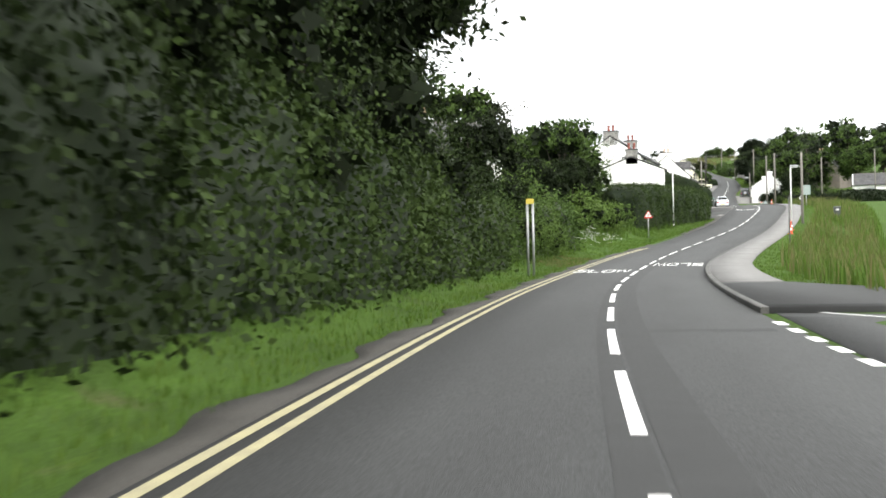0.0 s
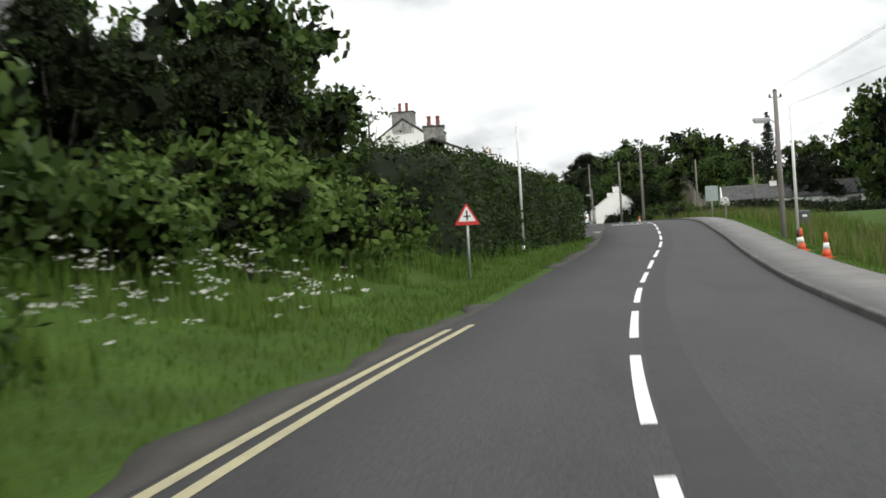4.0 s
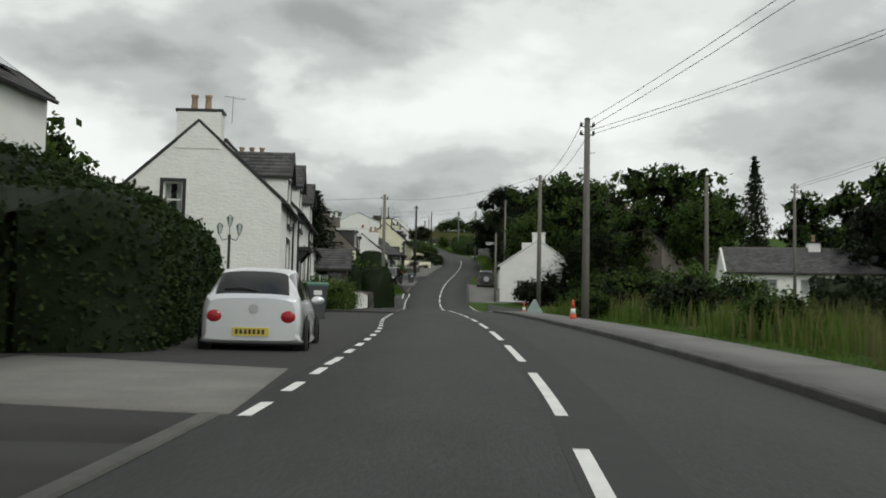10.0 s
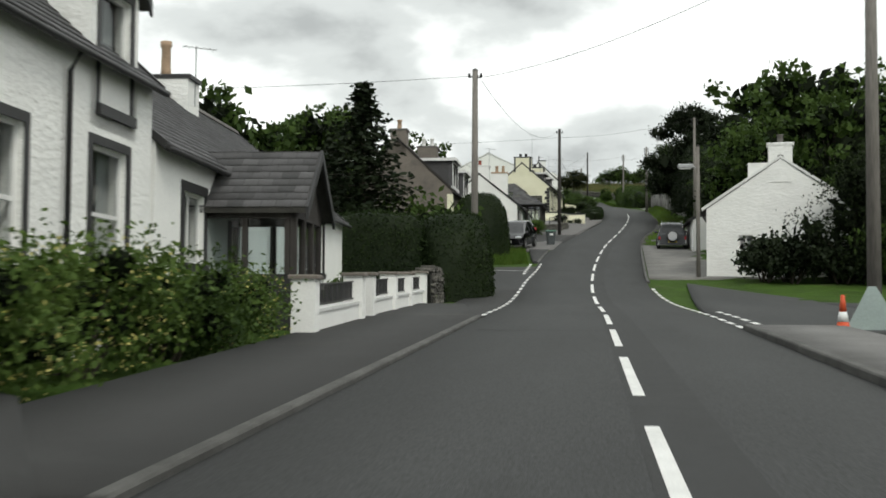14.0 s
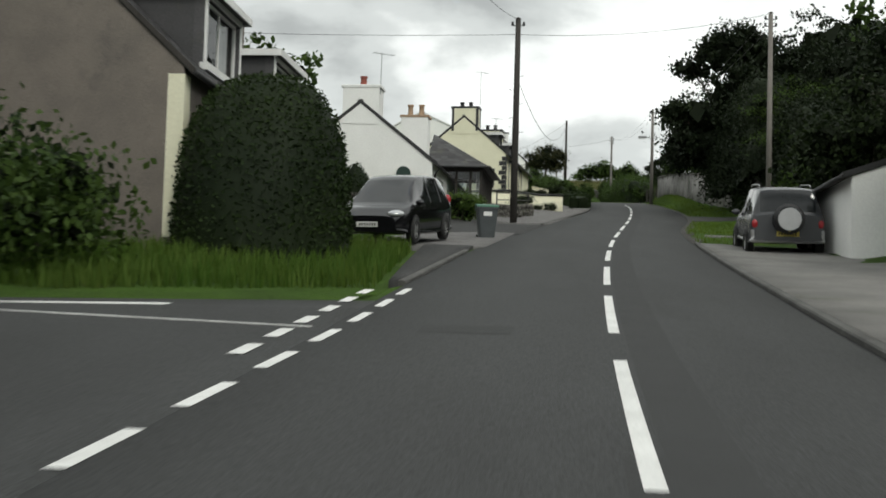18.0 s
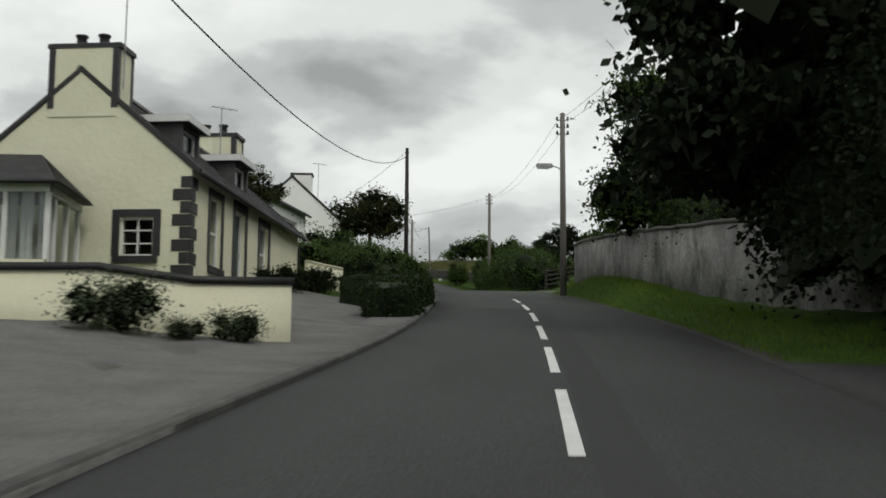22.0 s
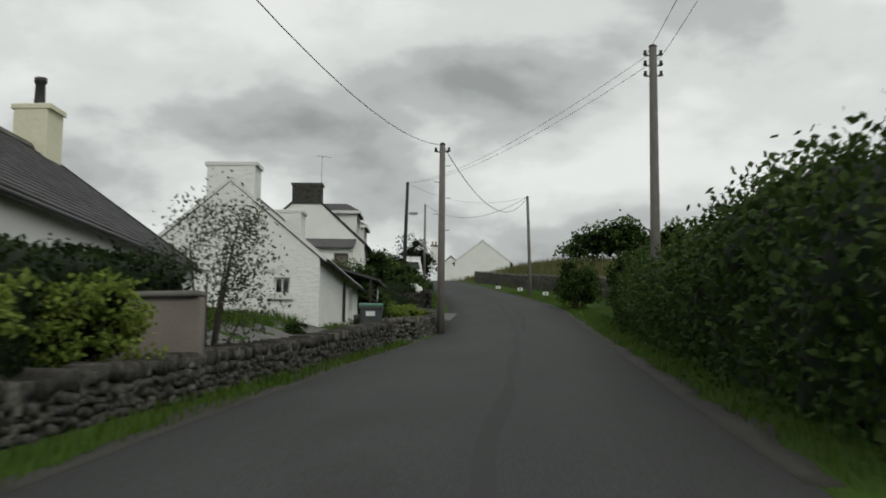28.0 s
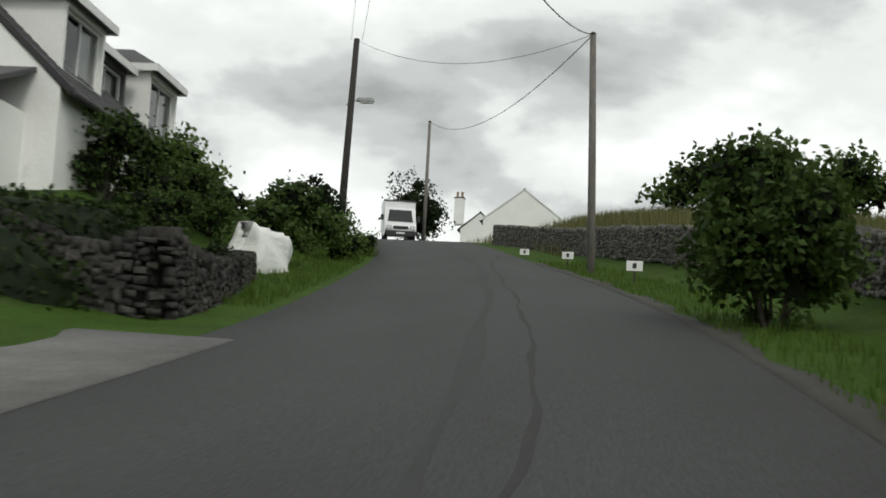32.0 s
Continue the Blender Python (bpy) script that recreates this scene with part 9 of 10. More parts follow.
# small white verge markers
for x, y, z in ((24.95, 411.0, 32.7), (23.22, 421.0, 33.97), (21.4, 429.0, 34.92)):
    t = thing("verge_marker", "small white board marker on a short stake in the verge", "marker", (x, y, z), "white verge markers")
    bm = bmesh.new()
    box(bm, x - 0.02, x + 0.02, y - 0.02, y + 0.02, z - 0.1, z + 0.25)
    part("stake", bm, M["wood_dark"], t)
    bm = bmesh.new()
    box(bm, x - 0.17, x + 0.17, y - 0.035, y - 0.021, z + 0.15, z + 0.36, plain, 0.005)
    bd = part("board", bm, M["sign_white"], t)
    bm = bmesh.new()
    box(bm, x - 0.04, x + 0.04, y - 0.04, y - 0.0355, z + 0.2, z + 0.31)
    part("symbol", bm, M["plastic"], bd)


# ---- hedges ----
G = "clipped hedges"
def crest(*pts):
    """Hedge points with the height of the crest above the world's zero turned into a height over the land."""
    return [(x, y, top - float(land(x, y))) for x, y, top in pts]


hedge("roadside_hedge", "tall dense overgrown hedge on the bank beside the road", crest((-0.8, 90, 6.9), (0.6, 95, 7.3), (1.8, 100, 7.5), (3.5, 106, 7.7), (4.6, 109.5, 7.7), (5.5, 112.5, 7.6), (5.6, 117.5, 8.1), (5.0, 121.5, 8.6), (4.7, 127, 9.1), (4.7, 131.5, 9.0)), 3.6, 3.2, M["leaf_bank"], 180, 0.112, 0.55, 0.18, 21, 0.4)
hedge("garden_hedge", "tall dark clipped hedge with a rounded end", crest((-3.0, 144.4, 12.6), (4.0, 143.8, 12.2), (6.4, 143.5, 11.4), (8.6, 143.2, 10.4)), 2.8, 3.0, M["leaf_hedge"], 230, 0.096, 0.4, 0.09, 22, 0.5, group=G)
hedge("garden_hedge", "dark clipped hedge behind a parked car", crest((8.2, 147.0, 10.35), (8.0, 151.0, 10.55), (7.9, 155.0, 10.7), (7.8, 158.6, 10.65)), 3.6, 2.1, M["leaf_hedge"], 280, 0.084, 0.4, 0.09, 23, 0.35, group=G)
hedge("garden_hedge", "high rounded dark hedge before a white gable", crest((5.2, 150.0, 11.4), (5.3, 156.0, 11.9), (5.2, 162.5, 12.15)), 4.2, 3.2, M["leaf_hedge"], 230, 0.09, 0.7, 0.12, 39, 0.5, group=G)
hedge("garden_hedge", "long dark clipped hedge at a street corner", crest((5.0, 217.4, 14.0), (11.6, 217.4, 14.05)), 2.2, 2.4, M["leaf_hedge"], 303, 0.072, 0.2, 0.06, 24, 0.2, group=G)
hedge("round_hedge", "domed dark clipped hedge block at a street corner", crest((12.35, 217.0, 14.15), (12.75, 220.6, 14.25)), 2.7, 2.75, M["leaf_hedge"], 351, 0.067, 0.7, 0.05, 25, 0.6, droop=0.75, group=G)
hedge("topiary_dome", "large dark green clipped topiary dome", crest((12.0, 243.2, 17.5), (12.0, 245.2, 17.55), (12.0, 247.2, 17.4)), 3.4, 3.1, M["leaf_hedge"], 330, 0.07, 0.85, 0.05, 26, 0.58, droop=1.0, category="topiary")
hedge("topiary_dome", "dark green clipped topiary dome farther along the street", [(11.3, 260.6), (12.1, 260.6)], 1.9, 2.1, M["leaf_hedge"], 234, 0.076, 0.85, 0.05, 27, 0.7, category="topiary")
hedge("front_hedge", "low dark clipped hedge block on gravel", [(20.45, 295.0), (20.8, 298.2)], 1.15, 0.92, M["leaf_hedge"], 303, 0.067, 0.25, 0.05, 28, 0.3, group=G)
hedge("front_hedge", "low dark clipped hedge beside the footway", [(19.2, 300.9), (20.9, 301.1), (21.1, 304.5), (21.0, 308.3)], 1.1, 0.98, M["leaf_hedge"], 303, 0.067, 0.3, 0.06, 29, 0.4, group=G)
hedge("lane_hedge", "thick mixed hedge overhanging the lane", [(29.0, 345, 2.3), (29.0, 352, 2.8), (29.1, 362, 2.55), (29.2, 372, 2.2), (29.4, 384, 2.2), (29.9, 392, 2.6), (30.1, 398, 2.2)], 2.8, 2.4, M["leaf_lane"], 175, 0.11, 0.6, 0.3, 30, 0.6)
hedge("garden_hedge", "long low dark hedge behind a garden wall", [(x, y, max(0.5, 32.5 - float(land(x, y)))) for x, y in ((12.0, 399.4), (16.0, 400.3), (18.2, 400.7))], 1.3, 1.1, M["leaf_hedge"], 234, 0.093, 0.4, 0.1, 31, 0.4, group=G)
hedge("garden_hedge", "low dark planting at the foot of a rubble wall", [(11.8, 397.5), (14.5, 397.9), (16.9, 398.5), (18.2, 398.85, 0.6)], 1.0, 0.75, M["leaf_hedge"], 200, 0.09, 0.7, 0.18, 38, 0.4, group=G)
hedge("garden_hedge", "dark hedge along the front of a low cottage", [(18.6, 342.0), (18.9, 350.0), (18.9, 356.0)], 1.3, 1.5, M["leaf_hedge"], 234, 0.084, 0.3, 0.1, 32, 0.4, group=G)
hedge("yew_hedge", "dark olive hedge overhanging a low wall", crest((29.0, 283.6, 20.5), (29.1, 286.0, 20.9), (29.2, 289.0, 21.3)), 1.3, 1.6, M["leaf_hedge"], 190, 0.1, 0.6, 0.2, 37, 0.4)
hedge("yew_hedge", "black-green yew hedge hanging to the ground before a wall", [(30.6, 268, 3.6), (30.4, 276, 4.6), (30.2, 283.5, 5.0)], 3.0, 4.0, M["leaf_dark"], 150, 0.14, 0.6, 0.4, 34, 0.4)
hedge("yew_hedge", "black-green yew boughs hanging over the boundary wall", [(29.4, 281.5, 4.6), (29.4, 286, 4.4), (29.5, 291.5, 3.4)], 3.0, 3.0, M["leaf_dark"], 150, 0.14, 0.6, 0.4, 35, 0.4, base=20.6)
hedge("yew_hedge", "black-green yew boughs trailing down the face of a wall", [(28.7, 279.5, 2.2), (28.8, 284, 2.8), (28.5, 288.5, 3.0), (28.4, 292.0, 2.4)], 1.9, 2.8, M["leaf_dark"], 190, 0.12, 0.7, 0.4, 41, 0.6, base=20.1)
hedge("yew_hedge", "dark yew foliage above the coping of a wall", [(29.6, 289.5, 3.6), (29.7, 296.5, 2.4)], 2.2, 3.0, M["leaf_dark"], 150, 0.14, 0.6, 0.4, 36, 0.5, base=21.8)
hedge("ivy_hedge", "leafy green growth above the coping of a wall", [(30.1, 302.5, 1.6), (29.9, 306.5, 2.0), (29.7, 310.0, 1.3)], 1.6, 1.6, M["leaf_lane"], 260, 0.09, 0.7, 0.3, 43, 0.6, base=22.6)
hedge("field_hedge", "dark field hedge across the meadow", [(30, 176), (44, 196), (60, 206)], 2.0, 1.6, M["leaf_dark"], 60, 0.3, 0.5, 0.2, 33, 0.4)

# the first strip takes the darker leaves, with the wood's shade in their colour
for y0, y1, tall, leaf in ((-8, 13, 3.0, "leaf_wood_shade"), (11, 30, 2.5, "leaf_bank"), (28, 44, 2.0, "leaf_bank")):
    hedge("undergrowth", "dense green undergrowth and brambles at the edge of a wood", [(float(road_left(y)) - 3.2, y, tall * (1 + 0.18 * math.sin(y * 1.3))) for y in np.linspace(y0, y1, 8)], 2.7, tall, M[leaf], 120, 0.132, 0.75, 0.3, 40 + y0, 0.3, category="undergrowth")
hedge("undergrowth", "dense dark undergrowth and weeds on the bank", [(float(road_left(y)) - 3.5, y, 1.9 + 0.35 * math.sin(y * 1.1)) for y in np.linspace(43, 66, 10)], 2.6, 1.9, M["leaf"], 140, 0.12, 0.75, 0.3, 77, 0.3, category="undergrowth")

# ---- trees ----
oak = broad_tree("tree", "tall dense broadleaf tree in full leaf", 12.5, 5.2, 101, M["leaf"], 2500, 0.5, 0.32, 0.18, 14, inner=0.8)
ash = broad_tree("tree", "loose-crowned broadleaf tree with light showing through", 11.0, 4.0, 102, M["leaf"], 4600, 0.34, 0.22, 0.28, 10)
gate_ash = broad_tree("tree", "loose green tree leaning over the boundary wall", 10.5, 4.2, 151, M["leaf"], 9000, 0.185, 0.2, 0.2, 12, clump=0.36, inner=0.65)
near_oak = broad_tree("tree", "tall dense dark tree of the roadside wood", 12.5, 5.2, 141, M["leaf_wood_shade"], 10500, 0.19, 0.32, 0.12, 15, clump=0.34, inner=0.8)
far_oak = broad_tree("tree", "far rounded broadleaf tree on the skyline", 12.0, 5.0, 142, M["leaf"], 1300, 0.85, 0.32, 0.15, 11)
overhang = broad_tree("tree", "tall dark roadside tree whose boughs overhang the verge", 13.0, 5.0, 161, M["leaf_wood_shade"], 11500, 0.19, 0.3, 0.33, 14, clump=0.34, inner=0.85)
beech = broad_tree("tree", "dark purplish broadleaf tree", 11.0, 4.6, 103, M["leaf_purple"], 8000, 0.24, 0.28, 0.15, 11)
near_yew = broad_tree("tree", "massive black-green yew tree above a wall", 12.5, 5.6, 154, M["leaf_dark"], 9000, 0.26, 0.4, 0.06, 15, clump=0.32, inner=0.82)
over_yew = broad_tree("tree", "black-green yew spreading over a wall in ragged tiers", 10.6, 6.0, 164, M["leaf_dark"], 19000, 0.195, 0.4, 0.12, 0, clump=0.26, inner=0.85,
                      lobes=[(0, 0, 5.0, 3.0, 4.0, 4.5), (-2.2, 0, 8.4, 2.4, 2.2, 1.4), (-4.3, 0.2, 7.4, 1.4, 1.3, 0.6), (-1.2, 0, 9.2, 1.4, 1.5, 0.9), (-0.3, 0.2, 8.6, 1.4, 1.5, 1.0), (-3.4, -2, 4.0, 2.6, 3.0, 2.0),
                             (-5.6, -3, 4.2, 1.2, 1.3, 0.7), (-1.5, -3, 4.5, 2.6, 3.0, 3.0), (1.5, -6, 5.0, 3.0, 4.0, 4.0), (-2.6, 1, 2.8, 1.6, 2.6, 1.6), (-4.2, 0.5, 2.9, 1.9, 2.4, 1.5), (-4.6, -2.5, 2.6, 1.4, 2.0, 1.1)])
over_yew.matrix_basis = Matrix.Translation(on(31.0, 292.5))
yew = broad_tree("tree", "massive dark yew tree", 12.5, 5.6, 104, M["leaf_dark"], 5200, 0.34, 0.4, 0.08, 14, inner=0.82)
bank_scrub = broad_tree("tree", "bushy mid-green young tree on the wooded bank", 6.0, 2.9, 215, M["leaf_bank"], 7500, 0.118, 0.12, 0.1, 11, clump=0.3, inner=0.75)
near_scrub = broad_tree("tree", "dense bushy young tree at the edge of a dark wood", 6.0, 2.9, 205, M["leaf_wood_shade"], 7500, 0.118, 0.12, 0.1, 10, clump=0.3, inner=0.78)
scrub = broad_tree("tree", "bushy young tree on the bank", 6.0, 2.9, 105, M["leaf_wood_shade"], 3400, 0.22, 0.12, 0.1, 9)
scrub_light = broad_tree("tree", "bright green bushy young tree on the bank", 5.0, 2.6, 106, M["leaf_light"], 7500, 0.125, 0.1, 0.1, 9)
sparse = broad_tree("tree", "thin half-bare tree with sparse leaves", 10.0, 2.8, 107, M["leaf"], 900, 0.24, 0.16, 0.3, 10, clump=0.3, inner=0)
spruce = conifer("conifer", "dark pointed spruce among broadleaf trees", 13.0, 3.6, 108, M["leaf_dark"], 6500, 0.3)
bush = shrub("shrub", "dense green shrub with small leaves", 2.4, 1.7, 109, M["leaf"], 1700, 0.185, 8, ragged=0.28)
bush_light = shrub("shrub", "bright green shrub on the verge", 2.2, 1.6, 110, M["leaf_light"], 1600, 0.18, 8, ragged=0.26)
small_bush = shrub("shrub", "dark green undergrowth shrub with fine leaves", 2.4, 1.7, 209, M["leaf_wood_shade"], 1800, 0.16, 8, ragged=0.3)
bush_dark = shrub("shrub", "dark evergreen shrub with small leaves", 2.0, 1.5, 111, M["leaf_dark"], 1600, 0.165, 8)


def plant(src, x, y, s=1.0, turn=0, label="", wide=1.0, up=0.0, group=""):
    m = Matrix.Translation(on(x, y, up - 0.05)) @ Matrix.Rotation(radians(turn), 4, "Z") @ Matrix.Diagonal((s * wide, s * wide, s, 1))
    ob = copy_thing(src, m)
    return tagged(ob, label, group=group)


rng = np.random.default_rng(7)
# left-hand wood on the bank, from behind the camera to the first house
# the rearmost oaks and nearest overhanging trees are out of view, there for shade
for x, y, src, s in ((-10, -14, oak, 1.1), (-11, -4, oak, 1.15), (-10.5, 5, near_oak, 1.15), (-10.5, 14, near_oak, 1.25), (-8.4, 22.5, overhang, 1.1), (-8.8, 30.5, overhang, 1.05), (-10.6, 36.5, near_oak, 0.8), (-8.0, 6, overhang, 1.0), (-8.2, 14, overhang, 1.05), (-8.0, -3, overhang, 1.0), (-12.5, 43, near_oak, 0.62),
                     (-16, 14, near_oak, 1.2), (-11.5, 49, gate_ash, 0.7), (-20, 48, oak, 0.85)):
    plant(src, x, y, s, 40 * x + 17 * y, group="trees of the roadside wood")
for x, y, src, s in ((-6.6, -8, scrub, 1.1), (-7.0, 0, near_scrub, 1.1), (-7.0, 5, near_scrub, 1.15), (-6.9, 10, near_scrub, 1.1), (-6.9, 15, near_scrub, 1.15), (-6.6, 20, bank_scrub, 0.95), (-6.8, 25, near_scrub, 1.05), (-6.4, 29.5, bank_scrub, 0.8),
                     (-6.9, 35.5, near_scrub, 0.95), (-7.0, 40.0, bank_scrub, 0.8), (-7.0, 46, bank_scrub, 0.75), (-4.9, 50.2, scrub_light, 0.5), (-4.5, 53.6, scrub_light, 0.52), (-3.9, 57.0, scrub_light, 0.46), (-6.4, 49.0, near_scrub, 0.85), (-8.2, 52, near_scrub, 0.6), (-8.5, 56, scrub_light, 0.62), (-7.6, 61, near_scrub, 0.6), (-5.9, 63, scrub_light, 0.85), (-5.8, 70, bush, 1.3)):
    plant(src, x, y, s, 53 * x + 11 * y, group="bushes of the roadside wood")
for k in range(26):
    y = rng.uniform(-2, 66)
    plant((small_bush, small_bush, bush_dark)[k % 3], float(road_left(y)) - rng.uniform(2.9, 3.9), y, rng.uniform(0.4, 0.62), rng.uniform(0, 360), group="undergrowth along the wood")
for x, y, src, s in ((-5.6, 76, near_oak, 0.4), (-3.9, 82, near_oak, 0.42), (-4.9, 89, oak, 0.6), (-4.8, 95, oak, 0.62), (-8, 93, oak, 0.5), (-3.7, 101, oak, 0.44), (-6.5, 103, oak, 0.6), (-22, 74, oak, 0.7), (-19, 94, oak, 0.85), (-14, 98, oak, 0.75)):
    plant(src, x, y, s, 31 * x + 7 * y, group="trees on the bank")
for x, y, s in ((-5.3, 49, 1.0), (-5.4, 53, 1.1), (-5.6, 57, 1.0), (-5.4, 61, 1.1), (-4.8, 65, 0.9), (-3.6, 100, 1.0), (-3.8, 72, 0.8), (-2.6, 77, 0.9), (-1.6, 82, 0.9), (-0.9, 86, 0.8), (-0.4, 90, 0.7), (-3.6, 80, 1.2)):
    plant(small_bush if y < 70 else bush_light, x, y, s, 90 * y, group="verge bushes")
plant(sparse, -3.0, 122, 0.8, 10)
plant(beech, -15, 145, 1.2, 60, label="dark purplish tree behind the houses")
plant(oak, -27, 148, 1.25, 20)
plant(oak, -36, 140, 1.1, 80)
plant(oak, 68, 268, 0.95, 15)
plant(oak, 76, 262, 1.3, 95)
# behind the terrace and the hedges
for x, y, src, s in ((-3, 176, ash, 0.8), (-6, 196, oak, 0.8), (3.0, 222, oak, 0.62), (-2, 218, ash, 0.8), (5.4, 234, spruce, 0.5), (-4, 236, oak, 0.7), (3, 240, oak, 0.65), (9.6, 231, bush, 1.6), (11.0, 228, bush_dark, 1.3), (0, 262, oak, 0.75), (4.5, 276, oak, 0.62), (-6, 250, ash, 0.8),
                     (7.5, 243, bush_dark, 1.3)):
    plant(src, x, y, s, 23 * x + 5 * y)
plant(spruce, 7.4, 231.4, 0.68, 25, wide=1.5)
plant(spruce, 77, 337, 1.7, 40, wide=0.68)
# right: trees beyond the field and round the villa
for x, y, src, s in ((58, 208, oak, 1.4), (66, 200, oak, 1.3), (63, 218, oak, 1.1), (52, 222, yew, 0.75), (74, 214, oak, 1.3), (60, 300, oak, 0.85), (70, 290, oak, 0.85), (52, 310, oak, 1.1), (86, 300, oak, 1.2),
                     (27.5, 243, ash, 0.8), (30.5, 250, oak, 0.92), (31.6, 245, oak, 0.75), (33, 261, near_yew, 0.55), (36, 255, sparse, 1.2), (40, 262, oak, 0.7), (45, 250, ash, 1.0), (47, 270, oak, 1.1), (29.0, 234, bush, 1.2), (27.6, 226.5, bush_dark, 1.0), (25.6, 226.8, bush_dark, 1.25), (24.5, 226.4, bush_dark, 0.85), (28.1, 226.9, near_scrub, 0.85), (29.8, 228.5, near_scrub, 1.0), (30, 226, bush, 1.2), (34, 222, bush, 1.4),
                     (31.5, 219, bush, 1.3), (31, 216, scrub, 0.6), (44, 232, scrub, 0.9), (66, 222, bush, 1.4), (70, 216, bush, 1.2)):
    plant(src, x, y, s, 19 * x + 3 * y)
# yews and trees above the boundary wall
for x, y, src, s in ((33.0, 280, near_yew, 0.66), (33.5, 286, near_yew, 0.75), (33.8, 297, near_yew, 0.7), (36, 276, yew, 0.8), (33, 273, near_yew, 0.55), (39, 284, yew, 0.9), (33, 268, beech, 0.6), (36, 262, yew, 0.7), (32.2, 309.4, gate_ash, 0.66), (35.0, 303, oak, 0.75), (40, 300, oak, 1.0), (29.5, 266, scrub, 0.9), (29.8, 258, bush, 1.3), (28.6, 270.5, bush, 0.9)):
    plant(src, x, y, s, 29 * x + 13 * y)
for x, y, src, s in ((22.5, 168, bush_dark, 0.8), (24.5, 176, bush, 0.9), (23.0, 184, bush_dark, 0.75), (25.5, 192, bush, 1.0), (27.5, 183, bush_dark, 0.9), (21.2, 177.5, bush, 0.5), (24.8, 203, bush, 0.7), (30, 205, bush_dark, 0.9), (22.0, 158, bush, 0.5), (26, 160, bush_dark, 0.7), (32, 195, bush, 1.0)):
    plant(src, x, y, s, 17 * x + 5 * y)
wall_ash = broad_tree("tree", "leafy green tree leaning over a boundary wall", 7.2, 3.3, 174, M["leaf_lane"], 26000, 0.13, 0.16, 0.1, 17, clump=0.22, inner=0.85)
wall_ash.matrix_basis = Matrix.Translation(on(30.0, 308.2))
plant(gate_ash, 29.9, 279.6, 0.5, 130, label="loose green tree before black-green yews", wide=1.2, up=1.0)
plant(bush_light, 14.7, 266.9, 0.5, 20)
plant(bush_dark, 13.0, 267.4, 0.35, 20)
# garden plants, left
flower_shrub = shrub("shrub", "rounded green garden shrub dotted with yellow flowers", 1.55, 1.3, 135, M["leaf_light"], 5200, 0.075, 9, M["flower_yellow"], 620, ragged=0.2, inner=0.5)
flower_shrub.matrix_basis = Matrix.Translation(on(10.4, 187.2))
green_shrub = shrub("shrub", "dense bright green garden shrub beside the terrace", 1.5, 1.2, 136, M["leaf"], 5200, 0.075, 9, ragged=0.18, inner=0.5)
green_shrub.matrix_basis = Matrix.Translation(on(10.2, 185.0))
plant(green_shrub, 9.1, 239.6, 1.65, 20)
plant(flower_shrub, 10.5, 190.0, 1.05, 70)
plant(green_shrub, 10.6, 192.8, 1.0, 120)
plant(flower_shrub, 10.8, 194.9, 0.85, 200)
for x, y, s in ((10.1, 193.6, 0.4), (10.4, 207, 0.35), (10.3, 210.5, 0.45)):
    plant(bush_light, x, y, s, 30 * y)
red_bush = shrub("shrub", "dark red-leaved shrub before a brick wall", 1.7, 1.1, 133, M["leaf_red"], 3600, 0.08, 8, ragged=0.2)
red_bush.matrix_basis = Matrix.Translation(on(8.7, 165.2)) @ Matrix.Diagonal((0.8, 0.8, 0.8, 1))
plant(red_bush, 9.2, 171.2, 0.4, 40)
for k in range(9):
    plant((bush_dark, bush, red_bush)[k % 3], 8.55 + 0.08 * k, 159.2 + 1.25 * k, (0.52, 0.4, 0.55)[k % 3], 50 * k)
for x, y, s in ((7.4, 161.5, 0.8), (7.2, 164.4, 0.75), (7.6, 166.6, 0.6), (6.4, 166.2, 0.8)):
    plant(bush_dark, x, y, s, 40 * y)
plant(bush_light, 15.0, 270.6, 0.4, 5)
garden_bush = shrub("shrub", "dense dark green garden shrub with fine leaves", 2.4, 1.7, 219, M["leaf_lane"], 2800, 0.13, 10, ragged=0.25)
garden_bush.matrix_basis = Matrix.Translation(on(17.3, 321.5)) @ Matrix.Diagonal((0.8, 0.8, 0.8, 1))
grey_bush = shrub("shrub", "silvery green garden shrub with narrow leaves", 1.8, 1.4, 220, M["leaf_grey_green"], 3600, 0.08, 9, ragged=0.3)
for gx_, gy_, gs_ in ((17.0, 285.9, 0.5), (17.9, 286.2, 0.22), (18.6, 286.5, 0.3)):
    plant(grey_bush, gx_, gy_, gs_, 50 * gx_)
grey_bush.matrix_basis = Matrix.Translation(on(19.4, 323.6)) @ Matrix.Diagonal((0.8, 0.8, 0.8, 1))
dome_tree = broad_tree("tree", "small dense umbrella-shaped garden tree with a dark underside", 3.9, 1.9, 120, M["leaf_bronze"], 9000, 0.095, 0.1, 0.5, 16, clump=0.17, inner=0.92)
dome_tree.matrix_basis = Matrix.Translation((19.1, 329.0, 24.6)) @ Matrix.Diagonal((1.0, 1.0, 0.98, 1))
small_tree = broad_tree("tree", "small clipped round-headed tree", 3.0, 0.9, 121, M["leaf_bronze"], 3600, 0.08, 0.06, 0.5, 8, clump=0.12, inner=0.9)
small_tree.matrix_basis = Matrix.Translation((15.2, 317.0, 24.3))
